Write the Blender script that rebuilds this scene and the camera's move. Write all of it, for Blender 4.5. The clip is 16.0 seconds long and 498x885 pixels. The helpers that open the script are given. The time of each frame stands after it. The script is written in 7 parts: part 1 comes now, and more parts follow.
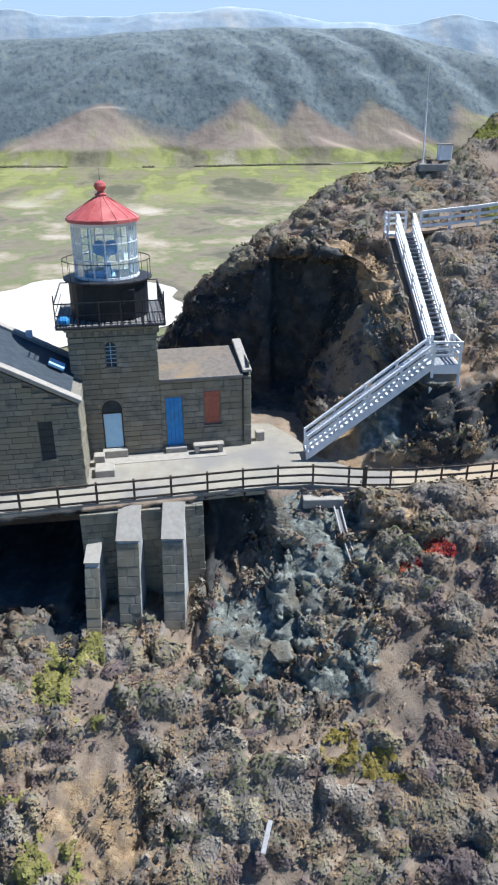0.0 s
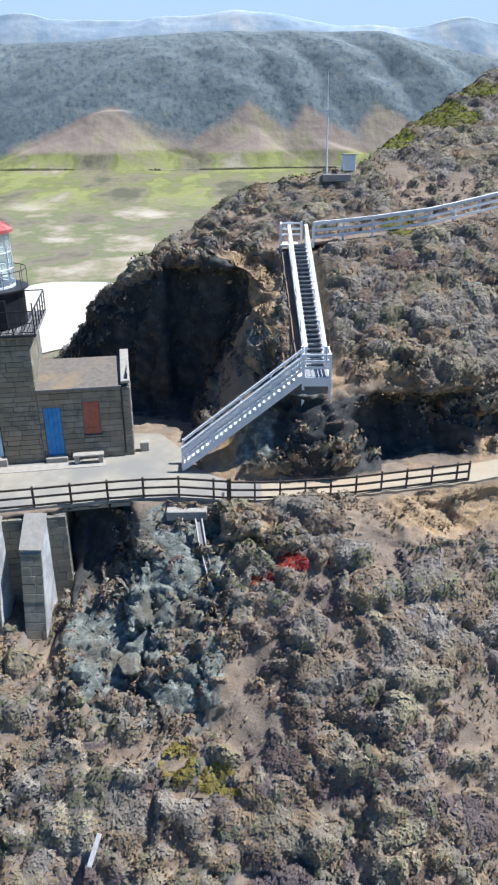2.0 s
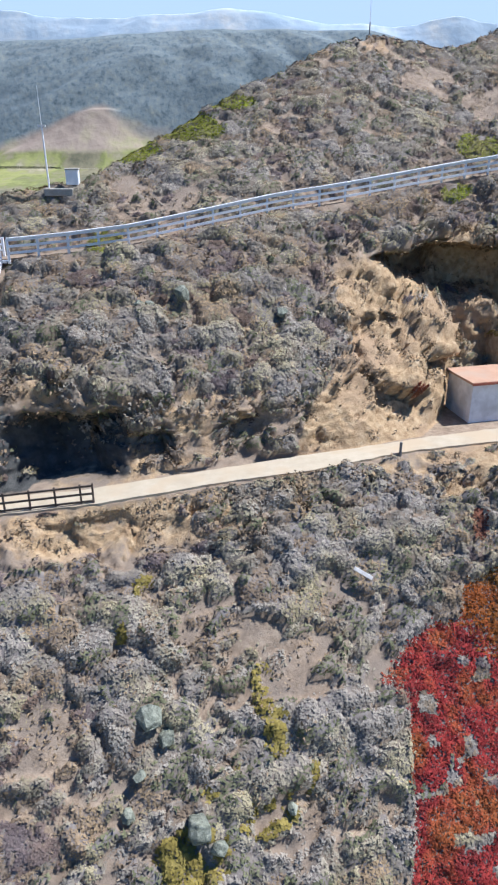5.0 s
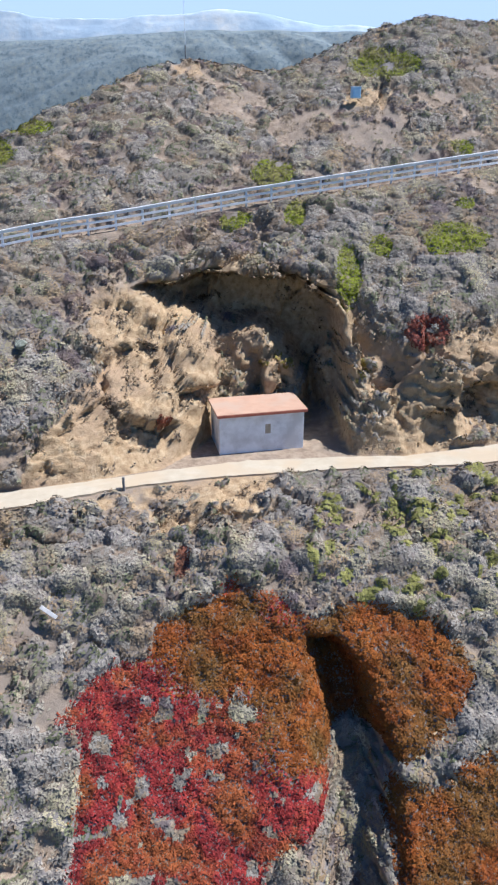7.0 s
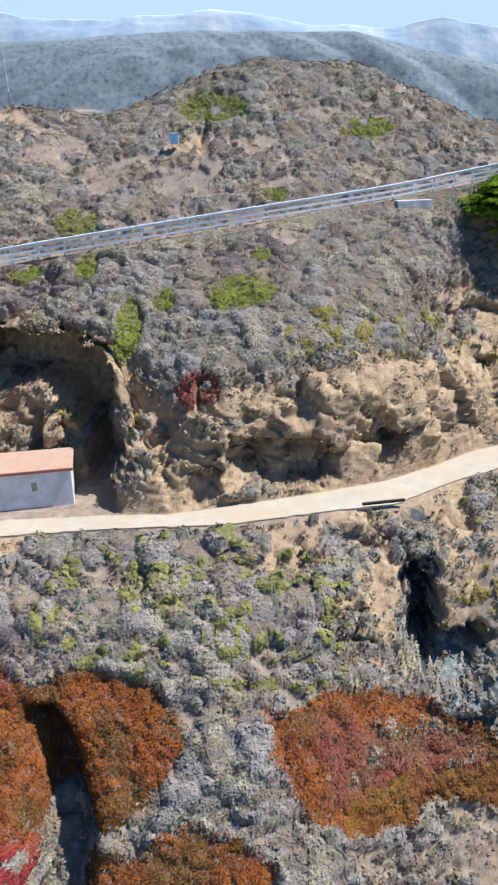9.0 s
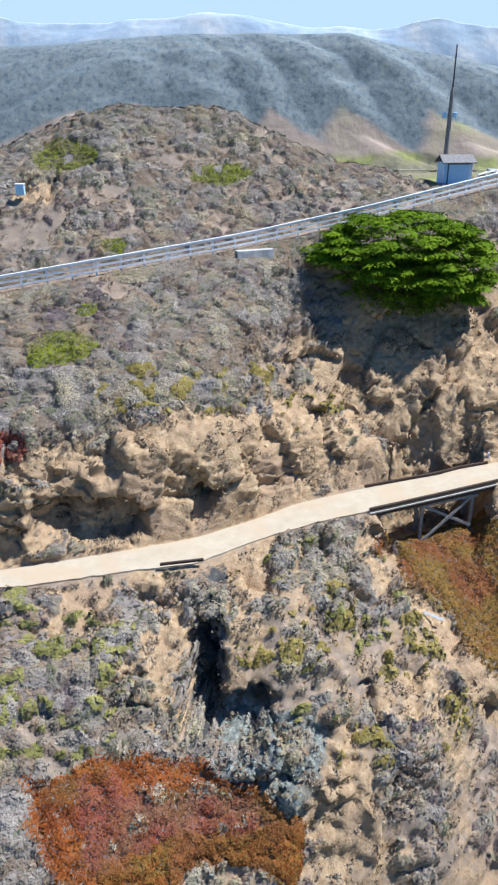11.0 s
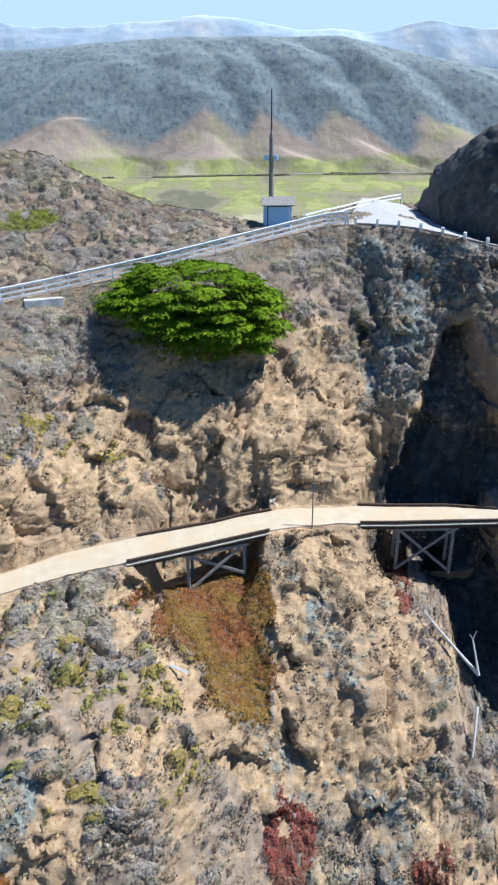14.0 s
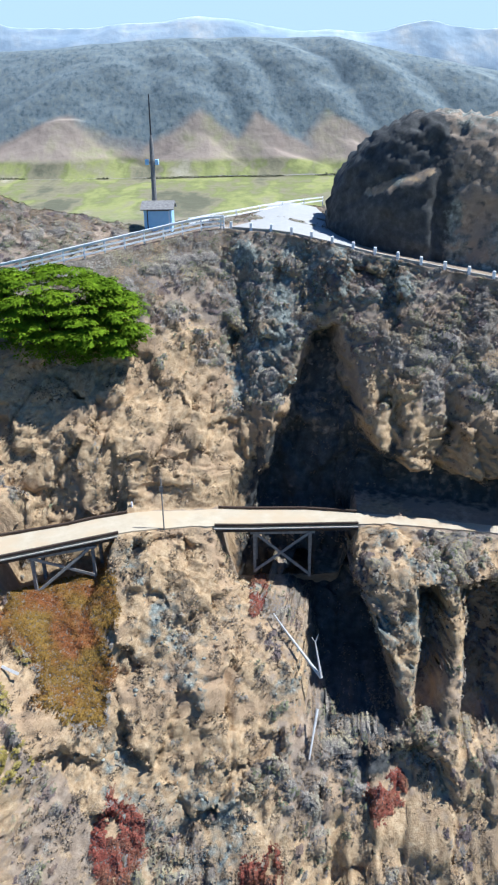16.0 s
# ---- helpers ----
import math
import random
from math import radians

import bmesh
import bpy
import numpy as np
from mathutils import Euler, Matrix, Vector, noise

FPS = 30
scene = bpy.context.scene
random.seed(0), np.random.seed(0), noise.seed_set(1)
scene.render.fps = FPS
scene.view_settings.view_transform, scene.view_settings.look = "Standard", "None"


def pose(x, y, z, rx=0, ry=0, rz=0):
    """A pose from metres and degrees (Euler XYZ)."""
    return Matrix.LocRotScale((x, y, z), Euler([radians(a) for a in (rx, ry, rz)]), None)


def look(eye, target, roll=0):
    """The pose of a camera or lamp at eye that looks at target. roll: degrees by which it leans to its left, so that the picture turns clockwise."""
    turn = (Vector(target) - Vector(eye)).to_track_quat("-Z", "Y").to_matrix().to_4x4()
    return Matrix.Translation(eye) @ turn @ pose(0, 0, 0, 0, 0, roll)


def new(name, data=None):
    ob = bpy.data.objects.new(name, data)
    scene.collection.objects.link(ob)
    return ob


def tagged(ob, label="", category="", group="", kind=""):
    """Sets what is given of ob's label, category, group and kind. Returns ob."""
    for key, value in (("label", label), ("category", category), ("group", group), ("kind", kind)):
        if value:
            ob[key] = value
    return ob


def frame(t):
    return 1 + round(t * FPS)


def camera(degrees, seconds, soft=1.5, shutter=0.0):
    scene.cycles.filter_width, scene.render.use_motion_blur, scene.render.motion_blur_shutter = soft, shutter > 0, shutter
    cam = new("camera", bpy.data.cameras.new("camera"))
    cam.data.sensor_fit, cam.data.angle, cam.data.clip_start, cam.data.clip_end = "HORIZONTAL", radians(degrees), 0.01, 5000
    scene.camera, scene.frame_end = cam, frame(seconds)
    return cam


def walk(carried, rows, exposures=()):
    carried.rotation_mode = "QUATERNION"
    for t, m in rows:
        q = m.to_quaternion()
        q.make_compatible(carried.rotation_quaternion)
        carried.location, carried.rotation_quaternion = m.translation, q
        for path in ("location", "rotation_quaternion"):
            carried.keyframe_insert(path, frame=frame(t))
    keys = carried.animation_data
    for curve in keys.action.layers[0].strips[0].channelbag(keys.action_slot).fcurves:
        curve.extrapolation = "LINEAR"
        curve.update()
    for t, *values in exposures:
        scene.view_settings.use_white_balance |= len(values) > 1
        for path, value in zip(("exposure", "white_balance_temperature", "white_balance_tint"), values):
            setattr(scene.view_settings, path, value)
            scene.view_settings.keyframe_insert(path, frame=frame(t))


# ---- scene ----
cam = camera(38.9, 16.0, soft=2.2)
METRES, EYE, TILT, LEAN, TURN = 90.0, 14.7, -24.0, 0.3, 0.0
ROWS = [
    (0.0, 0.0, 0.0, 0.0, 0.0, 0.0, -0.0),
    (0.5, 0.0124, -0.0002, 0.0006, 0.38, 0.04, -0.14),
    (1.0, 0.0289, -0.0002, 0.002, 0.64, 0.06, -0.27),
    (1.5, 0.0492, -0.0001, 0.0035, 0.82, 0.13, -0.34),
    (2.0, 0.0726, 0.0002, 0.0052, 0.94, 0.17, -0.38),
    (2.5, 0.0982, 0.0007, 0.007, 0.92, 0.12, -0.42),
    (3.0, 0.126, 0.0013, 0.0087, 0.91, 0.04, -0.49),
    (5.5, 0.2961, 0.0062, 0.0233, 1.31, 0.01, -0.9),
    (6.0, 0.3342, 0.0071, 0.0288, 1.41, 0.0, -0.99),
    (6.5, 0.3734, 0.008, 0.0345, 1.52, -0.01, -1.07),
    (7.0, 0.4133, 0.0091, 0.0409, 1.62, -0.04, -1.21),
    (7.5, 0.4525, 0.0098, 0.0488, 1.74, -0.07, -1.22),
    (8.0, 0.4896, 0.0101, 0.0589, 1.84, -0.13, -1.22),
    (8.5, 0.5259, 0.0104, 0.0698, 1.97, -0.18, -1.19),
    (9.0, 0.5596, 0.0105, 0.0813, 2.06, -0.26, -1.18),
    (9.5, 0.5931, 0.0104, 0.0931, 2.19, -0.31, -1.15),
    (12.0, 0.7467, 0.0113, 0.1369, 2.9, -0.36, -1.05),
    (12.5, 0.7755, 0.0117, 0.1437, 3.0, -0.39, -1.08),
    (13.0, 0.8044, 0.012, 0.1509, 3.1, -0.41, -1.12),
    (13.5, 0.8333, 0.0122, 0.1576, 3.2, -0.43, -1.16),
    (14.0, 0.8621, 0.0125, 0.1632, 3.31, -0.42, -1.2),
    (14.5, 0.892, 0.0131, 0.1662, 3.43, -0.41, -1.23),
    (15.0, 0.9225, 0.0141, 0.167, 3.53, -0.4, -1.26),
    (15.5, 0.9523, 0.0153, 0.1675, 3.67, -0.39, -1.27),
    (16.0, 0.9805, 0.0164, 0.168, 3.78, -0.39, -1.29),
]
walk(cam, [(t, pose(0, 0, EYE, TILT, LEAN, TURN) @ pose(METRES * x, METRES * y, METRES * z, 90 + pitch, roll, yaw)) for t, x, y, z, yaw, pitch, roll in ROWS],
     exposures=[(0.0, 0.58, 5040, 11), (6.0, 0.67, 5020, 14), (14.0, 0.73, 4990, 11), (16.0, 0.75, 4890, 10)])

# ---- sky and sun ----
SUN_WAY = Vector((0.50, 0.09, 0.86)).normalized()
world = bpy.data.worlds.new("sky")
scene.world = world
world.use_nodes = True
wn = world.node_tree
wn.nodes.clear()
w_out = wn.nodes.new("ShaderNodeOutputWorld")
w_bg = wn.nodes.new("ShaderNodeBackground")
w_sky = wn.nodes.new("ShaderNodeTexSky")
w_sky.sky_type = 'NISHITA'
w_sky.sun_disc = False
w_sky.sun_elevation = math.asin(SUN_WAY.z)
w_sky.sun_rotation = math.atan2(SUN_WAY.x, SUN_WAY.y)
w_sky.air_density, w_sky.dust_density, w_sky.ozone_density = 1.3, 0.3, 6.0
w_bg.inputs["Strength"].default_value = 0.046
w_tint = wn.nodes.new("ShaderNodeMix")
w_tint.data_type, w_tint.blend_type = 'RGBA', 'MULTIPLY'
w_tint.inputs[0].default_value = 1.0
w_tint.inputs[7].default_value = (0.70, 0.95, 1.15, 1)
wn.links.new(w_sky.outputs["Color"], w_tint.inputs[6])
wn.links.new(w_tint.outputs[2], w_bg.inputs["Color"])
wn.links.new(w_bg.outputs["Background"], w_out.inputs["Surface"])
sun_data = bpy.data.lights.new("sun", 'SUN')
sun_data.energy, sun_data.angle, sun_data.color = 5.0, radians(0.55), (1.0, 0.88, 0.695)
sun = new("sun", sun_data)
sun.matrix_world = look(SUN_WAY * 300, (0, 0, 0))


# ---- materials ----
def mat(name, stops, scale=2.0, detail=8.0, rough=0.85, metal=0.0, bump=0.3, bump_scale=None, dist=0.03,
        island=0.0, object_random=0.0, second=None, second_scale=0.3, second_at=(0.45, 0.62), spec=0.3, coords="Position"):
    """A surface with a noise ramp, an optional second tint in large patches, random shade by piece, and relief."""
    m = bpy.data.materials.new(name)
    m.use_nodes = True
    nt = m.node_tree
    b = nt.nodes["Principled BSDF"]
    b.inputs["Roughness"].default_value = rough
    b.inputs["Metallic"].default_value = metal
    b.inputs["Specular IOR Level"].default_value = spec
    geo = nt.nodes.new("ShaderNodeNewGeometry")
    if coords == "Object":
        tc = nt.nodes.new("ShaderNodeTexCoord")
        vec = tc.outputs["Object"]
    else:
        vec = geo.outputs["Position"]
    n1 = nt.nodes.new("ShaderNodeTexNoise")
    n1.inputs["Scale"].default_value, n1.inputs["Detail"].default_value = scale, detail
    n1.inputs["Roughness"].default_value = 0.62
    nt.links.new(vec, n1.inputs["Vector"])
    ramp = nt.nodes.new("ShaderNodeValToRGB")
    while len(ramp.color_ramp.elements) < len(stops):
        ramp.color_ramp.elements.new(0.5)
    for e, (p, c) in zip(ramp.color_ramp.elements, stops):
        e.position, e.color = p, (*c, 1)
    nt.links.new(n1.outputs["Fac"], ramp.inputs["Fac"])
    col = ramp.outputs["Color"]
    if second:
        n2 = nt.nodes.new("ShaderNodeTexNoise")
        n2.inputs["Scale"].default_value, n2.inputs["Detail"].default_value = second_scale, 5
        nt.links.new(vec, n2.inputs["Vector"])
        mr = nt.nodes.new("ShaderNodeMapRange")
        mr.inputs["From Min"].default_value, mr.inputs["From Max"].default_value = second_at
        nt.links.new(n2.outputs["Fac"], mr.inputs["Value"])
        mx = nt.nodes.new("ShaderNodeMix")
        mx.data_type = 'RGBA'
        mx.inputs["B"].default_value = (*second, 1)
        for s_in in mx.inputs:
            if s_in.name == "B" and s_in.type == 'RGBA':
                s_in.default_value = (*second, 1)
        nt.links.new(mr.outputs["Result"], mx.inputs[0])
        nt.links.new(col, mx.inputs[6])
        col = mx.outputs[2]
    for amount, source in ((island, geo.outputs["Random Per Island"]), (object_random, None)):
        if not amount:
            continue
        if source is None:
            source = nt.nodes.new("ShaderNodeObjectInfo").outputs["Random"]
        mr = nt.nodes.new("ShaderNodeMapRange")
        mr.inputs["To Min"].default_value, mr.inputs["To Max"].default_value = 1 - amount, 1 + amount
        nt.links.new(source, mr.inputs["Value"])
        hsv = nt.nodes.new("ShaderNodeHueSaturation")
        nt.links.new(mr.outputs["Result"], hsv.inputs["Value"])
        nt.links.new(col, hsv.inputs["Color"])
        col = hsv.outputs["Color"]
    nt.links.new(col, b.inputs["Base Color"])
    if bump:
        n3 = nt.nodes.new("ShaderNodeTexNoise")
        n3.inputs["Scale"].default_value, n3.inputs["Detail"].default_value = bump_scale or scale * 4, 6
        n3.inputs["Roughness"].default_value = 0.7
        nt.links.new(vec, n3.inputs["Vector"])
        bp = nt.nodes.new("ShaderNodeBump")
        bp.inputs["Strength"].default_value, bp.inputs["Distance"].default_value = bump, dist
        nt.links.new(n3.outputs["Fac"], bp.inputs["Height"])
        nt.links.new(bp.outputs["Normal"], b.inputs["Normal"])
    return m


def mix_by(name, base, layers):
    """Joins whole surfaces by named weights stored on the mesh: base, then (weight name, material) on top of it."""
    m = base.copy()
    m.name = name
    nt = m.node_tree
    out = nt.nodes["Material Output"]
    last = nt.nodes["Principled BSDF"].outputs["BSDF"]
    for weight, other in layers:
        made = {}
        for nd in other.node_tree.nodes:
            if nd.type == 'OUTPUT_MATERIAL':
                continue
            c = nt.nodes.new(nd.bl_idname)
            made[nd.name] = c
            for i, s_in in enumerate(nd.inputs):
                if not s_in.is_linked and s_in.type in ('VALUE', 'RGBA', 'VECTOR'):
                    c.inputs[i].default_value = s_in.default_value
            if nd.type == 'VALTORGB':
                while len(c.color_ramp.elements) < len(nd.color_ramp.elements):
                    c.color_ramp.elements.new(0.5)
                for e, f in zip(c.color_ramp.elements, nd.color_ramp.elements):
                    e.position, e.color = f.position, f.color
            if nd.type == 'MIX':
                c.data_type = nd.data_type
                for i, s_in in enumerate(nd.inputs):
                    if not s_in.is_linked and s_in.type in ('VALUE', 'RGBA', 'VECTOR'):
                        c.inputs[i].default_value = s_in.default_value
        for ln in other.node_tree.links:
            if ln.to_node.name in made and ln.from_node.name in made:
                a, z = made[ln.from_node.name], made[ln.to_node.name]
                ai = list(ln.from_node.outputs).index(ln.from_socket)
                zi = list(ln.to_node.inputs).index(ln.to_socket)
                nt.links.new(a.outputs[ai], z.inputs[zi])
        at = nt.nodes.new("ShaderNodeAttribute")
        at.attribute_name = weight
        nz = nt.nodes.new("ShaderNodeTexNoise")
        nz.inputs["Scale"].default_value, nz.inputs["Detail"].default_value = 1.6, 8
        g = nt.nodes.new("ShaderNodeNewGeometry")
        nt.links.new(g.outputs["Position"], nz.inputs["Vector"])
        ma = nt.nodes.new("ShaderNodeMath")
        ma.operation = 'MULTIPLY_ADD'
        ma.inputs[1].default_value = 0.9
        nt.links.new(nz.outputs["Fac"], ma.inputs[0])
        nt.links.new(at.outputs["Fac"], ma.inputs[2])
        mr = nt.nodes.new("ShaderNodeMapRange")
        mr.inputs["From Min"].default_value, mr.inputs["From Max"].default_value = 0.84, 1.06
        nt.links.new(ma.outputs[0], mr.inputs["Value"])
        ms = nt.nodes.new("ShaderNodeMixShader")
        nt.links.new(mr.outputs["Result"], ms.inputs[0])
        nt.links.new(last, ms.inputs[1])
        nt.links.new(made["Principled BSDF"].outputs["BSDF"], ms.inputs[2])
        last = ms.outputs[0]
    nt.links.new(last, out.inputs["Surface"])
    return m


M_SOIL = mat("soil", [(0.25, (0.15, 0.108, 0.074)), (0.5, (0.295, 0.222, 0.15)), (0.75, (0.43, 0.345, 0.25))], 1.8, detail=10, bump=0.9, bump_scale=9, dist=0.05,
             second=(0.24, 0.19, 0.14), second_scale=0.35)
M_TAN = mat("tan_rock", [(0.25, (0.17, 0.115, 0.062)), (0.38, (0.32, 0.215, 0.113)), (0.53, (0.43, 0.305, 0.165)), (0.72, (0.53, 0.405, 0.25))], 2.6, detail=10, bump=1.0, bump_scale=5, dist=0.10,
            second=(0.36, 0.25, 0.145), second_scale=0.3, second_at=(0.5, 0.66))
M_LICHEN = mat("lichen_rock", [(0.3, (0.10, 0.108, 0.082)), (0.5, (0.22, 0.23, 0.175)), (0.68, (0.38, 0.385, 0.30))], 4.0, detail=10, bump=1.0, bump_scale=8, dist=0.08)
M_BLUE = mat("grey_green_rock", [(0.25, (0.06, 0.068, 0.058)), (0.5, (0.20, 0.212, 0.18)), (0.70, (0.43, 0.44, 0.37))], 2.8, detail=10, bump=1.0, bump_scale=5, dist=0.12,
             second=(0.17, 0.14, 0.095), second_scale=0.5, second_at=(0.52, 0.7))
# shade put into the rock's colour, for cuts, hollows and the crag
M_SHADEROCK = mat("shaded_rock", [(0.25, (0.028, 0.028, 0.027)), (0.5, (0.060, 0.060, 0.056)), (0.72, (0.115, 0.112, 0.10))], 1.4, bump=0.9, bump_scale=7, dist=0.07)
M_TWIG = mat("dry_twigs", [(0.3, (0.135, 0.116, 0.102)), (0.55, (0.215, 0.188, 0.165)), (0.75, (0.28, 0.25, 0.215))], 4, bump=0.6, bump_scale=14, dist=0.04, second=(0.21, 0.165, 0.115), second_scale=0.4)
M_HILL = mix_by("hillside_ground", M_SOIL, [("tan", M_TAN), ("blue", M_BLUE), ("dark", M_SHADEROCK), ("twigs", M_TWIG)])
M_ROAD = mat("pale_track", [(0.3, (0.41, 0.34, 0.235)), (0.7, (0.50, 0.43, 0.31))], 1.2, bump=0.3, bump_scale=14, dist=0.02, second=(0.46, 0.365, 0.24), second_scale=0.5)
M_TERR = mat("worn_concrete", [(0.3, (0.30, 0.27, 0.21)), (0.7, (0.40, 0.365, 0.29))], 1.5, bump=0.2, bump_scale=20, dist=0.01, second=(0.27, 0.255, 0.225), second_scale=0.3)
M_ASPH = mat("pale_asphalt", [(0.3, (0.36, 0.35, 0.325)), (0.7, (0.43, 0.415, 0.385))], 1.5, bump=0.2, bump_scale=20, dist=0.01)
M_WHITE = mat("white_paint", [(0.3, (0.80, 0.80, 0.79)), (0.7, (0.90, 0.90, 0.89))], 3, bump=0.15, bump_scale=25, dist=0.005, rough=0.6)
M_STONE = mat("sandstone", [(0.3, (0.15, 0.15, 0.122)), (0.5, (0.255, 0.238, 0.185)), (0.75, (0.355, 0.33, 0.255))], 2.5, bump=0.6, bump_scale=12, dist=0.03, object_random=0.16,
              second=(0.28, 0.245, 0.17), second_scale=0.6)
M_MORTAR = mat("mortar", [(0.3, (0.20, 0.185, 0.148)), (0.7, (0.285, 0.262, 0.21))], 3, bump=0.3, dist=0.01)
M_CONC = mat("weathered_concrete", [(0.25, (0.32, 0.32, 0.315)), (0.5, (0.52, 0.52, 0.51)), (0.75, (0.68, 0.68, 0.67))], 1.6, bump=0.4, bump_scale=9, dist=0.02, second=(0.33, 0.33, 0.33), second_scale=0.9)
M_BLACK = mat("black_paint", [(0.3, (0.012, 0.013, 0.016)), (0.7, (0.025, 0.027, 0.03))], 3, rough=0.45, bump=0.1)
M_RED = mat("red_roof_paint", [(0.3, (0.42, 0.085, 0.075)), (0.7, (0.52, 0.14, 0.125))], 3, rough=0.45, bump=0.1, second=(0.58, 0.2, 0.17), second_scale=1.2)
M_BLUEP = mat("blue_door_paint", [(0.3, (0.05, 0.22, 0.55)), (0.7, (0.09, 0.33, 0.70))], 3, rough=0.5, bump=0.1)
M_PALEB = mat("pale_blue_paint", [(0.3, (0.42, 0.66, 0.86)), (0.7, (0.50, 0.74, 0.92))], 3, rough=0.5, bump=0.1)
M_SHUT = mat("red_brown_shutter_paint", [(0.3, (0.33, 0.10, 0.06)), (0.7, (0.45, 0.16, 0.10))], 4, rough=0.6, bump=0.2)
M_ROOF = mat("brown_shingle", [(0.3, (0.15, 0.13, 0.105)), (0.7, (0.24, 0.205, 0.165))], 4, bump=0.5, bump_scale=18, dist=0.02, second=(0.27, 0.205, 0.125), second_scale=0.5, second_at=(0.55, 0.7))
M_DARKROOF = mat("dark_slate_roof", [(0.3, (0.035, 0.045, 0.055)), (0.7, (0.07, 0.085, 0.10))], 3, rough=0.7, bump=0.3)
M_CAP = mat("pale_coping", [(0.3, (0.33, 0.30, 0.25)), (0.7, (0.45, 0.415, 0.35))], 4, bump=0.3, dist=0.01)
M_DARKWOOD = mat("dark_brown_timber", [(0.3, (0.035, 0.024, 0.017)), (0.7, (0.075, 0.05, 0.035))], 5, bump=0.3, dist=0.01)
M_FENCE = mat("weathered_brown_timber", [(0.3, (0.075, 0.055, 0.042)), (0.7, (0.16, 0.125, 0.095))], 5, bump=0.3, dist=0.01)
M_GREYWOOD = mat("grey_timber", [(0.3, (0.16, 0.15, 0.14)), (0.7, (0.30, 0.285, 0.26))], 5, bump=0.3, dist=0.01)
M_DARKSTEEL = mat("dark_steel", [(0.3, (0.03, 0.03, 0.033)), (0.7, (0.06, 0.06, 0.065))], 6, rough=0.5, metal=0.4, bump=0.1)
M_ORANGE = mat("faded_orange_roof", [(0.3, (0.42, 0.255, 0.165)), (0.7, (0.50, 0.325, 0.215))], 1.5, bump=0.1, second=(0.44, 0.31, 0.22), second_scale=0.7)
M_LIMEWASH = mat("limewashed_concrete", [(0.25, (0.58, 0.58, 0.57)), (0.45, (0.78, 0.78, 0.77)), (0.75, (0.88, 0.88, 0.87))], 1.6, bump=0.3, bump_scale=9, dist=0.02, second=(0.62, 0.61, 0.58), second_scale=0.9)
M_GLASSDARK = mat("dark_window_glass", [(0.3, (0.02, 0.03, 0.04)), (0.7, (0.04, 0.055, 0.07))], 2, rough=0.2, bump=0.0, spec=0.3)
M_STEP = mat("grey_treads", [(0.3, (0.25, 0.26, 0.27)), (0.7, (0.36, 0.37, 0.38))], 5, bump=0.2, dist=0.01)
M_GLASS = bpy.data.materials.new("clear_glass")
M_GLASS.use_nodes = True
gb = M_GLASS.node_tree.nodes["Principled BSDF"]
gb.inputs["Transmission Weight"].default_value, gb.inputs["Roughness"].default_value, gb.inputs["IOR"].default_value = 0.78, 0.04, 1.15
gb.inputs["Base Color"].default_value = (0.80, 0.93, 0.96, 1)
def leafy(name, low, mid, high, scale=1.2, island=0.12, second=None, spec=0.15):
    return mat(name, [(0.32, low), (0.5, mid), (0.68, high)], scale, detail=6, bump=0.0, island=island, second=second, second_scale=0.45, rough=0.8, spec=spec)


M_SAGE = leafy("grey_sage_leaves", (0.165, 0.140, 0.110), (0.25, 0.217, 0.170), (0.333, 0.293, 0.230), island=0.05, second=(0.29, 0.245, 0.14))
M_PALE = leafy("pale_sage_leaves", (0.235, 0.206, 0.168), (0.312, 0.275, 0.222), (0.372, 0.332, 0.268), island=0.05, second=(0.37, 0.32, 0.19))
M_BROWN = leafy("brown_scrub_leaves", (0.14, 0.103, 0.068), (0.23, 0.172, 0.114), (0.33, 0.255, 0.17), island=0.07, second=(0.31, 0.225, 0.128))
M_DUSK = leafy("purple_brown_leaves", (0.096, 0.072, 0.067), (0.15, 0.116, 0.107), (0.205, 0.162, 0.148), island=0.07, second=(0.175, 0.122, 0.086))
M_GREEN = leafy("dull_green_leaves", (0.09, 0.092, 0.048), (0.15, 0.15, 0.08), (0.21, 0.205, 0.12))
M_BRIGHT = leafy("fresh_green_leaves", (0.095, 0.108, 0.007), (0.155, 0.170, 0.009), (0.21, 0.225, 0.018), second=(0.205, 0.185, 0.05))
M_YELLOW = leafy("yellow_green_leaves", (0.15, 0.14, 0.04), (0.235, 0.22, 0.062), (0.33, 0.305, 0.10))
M_OCHRE = leafy("ochre_leaves", (0.16, 0.125, 0.03), (0.24, 0.19, 0.045), (0.31, 0.25, 0.08))
M_ICER = leafy("red_succulent_leaves", (0.13, 0.022, 0.02), (0.25, 0.03, 0.026), (0.32, 0.055, 0.03), 0.9, second=(0.26, 0.075, 0.022))
M_ICEO = leafy("orange_succulent_leaves", (0.13, 0.034, 0.009), (0.23, 0.066, 0.011), (0.28, 0.10, 0.018), 0.7, second=(0.15, 0.07, 0.016))
M_ICEG = leafy("olive_succulent_leaves", (0.12, 0.065, 0.012), (0.19, 0.108, 0.02), (0.235, 0.145, 0.03), 0.7, second=(0.20, 0.075, 0.022))
M_ICED = leafy("dull_red_succulent_leaves", (0.13, 0.042, 0.032), (0.215, 0.062, 0.04), (0.27, 0.10, 0.062), 1.4, second=(0.20, 0.10, 0.055))
M_CYP = leafy("cypress_leaves", (0.07, 0.122, 0.004), (0.138, 0.218, 0.005), (0.215, 0.31, 0.008), 1.0, spec=0.05)
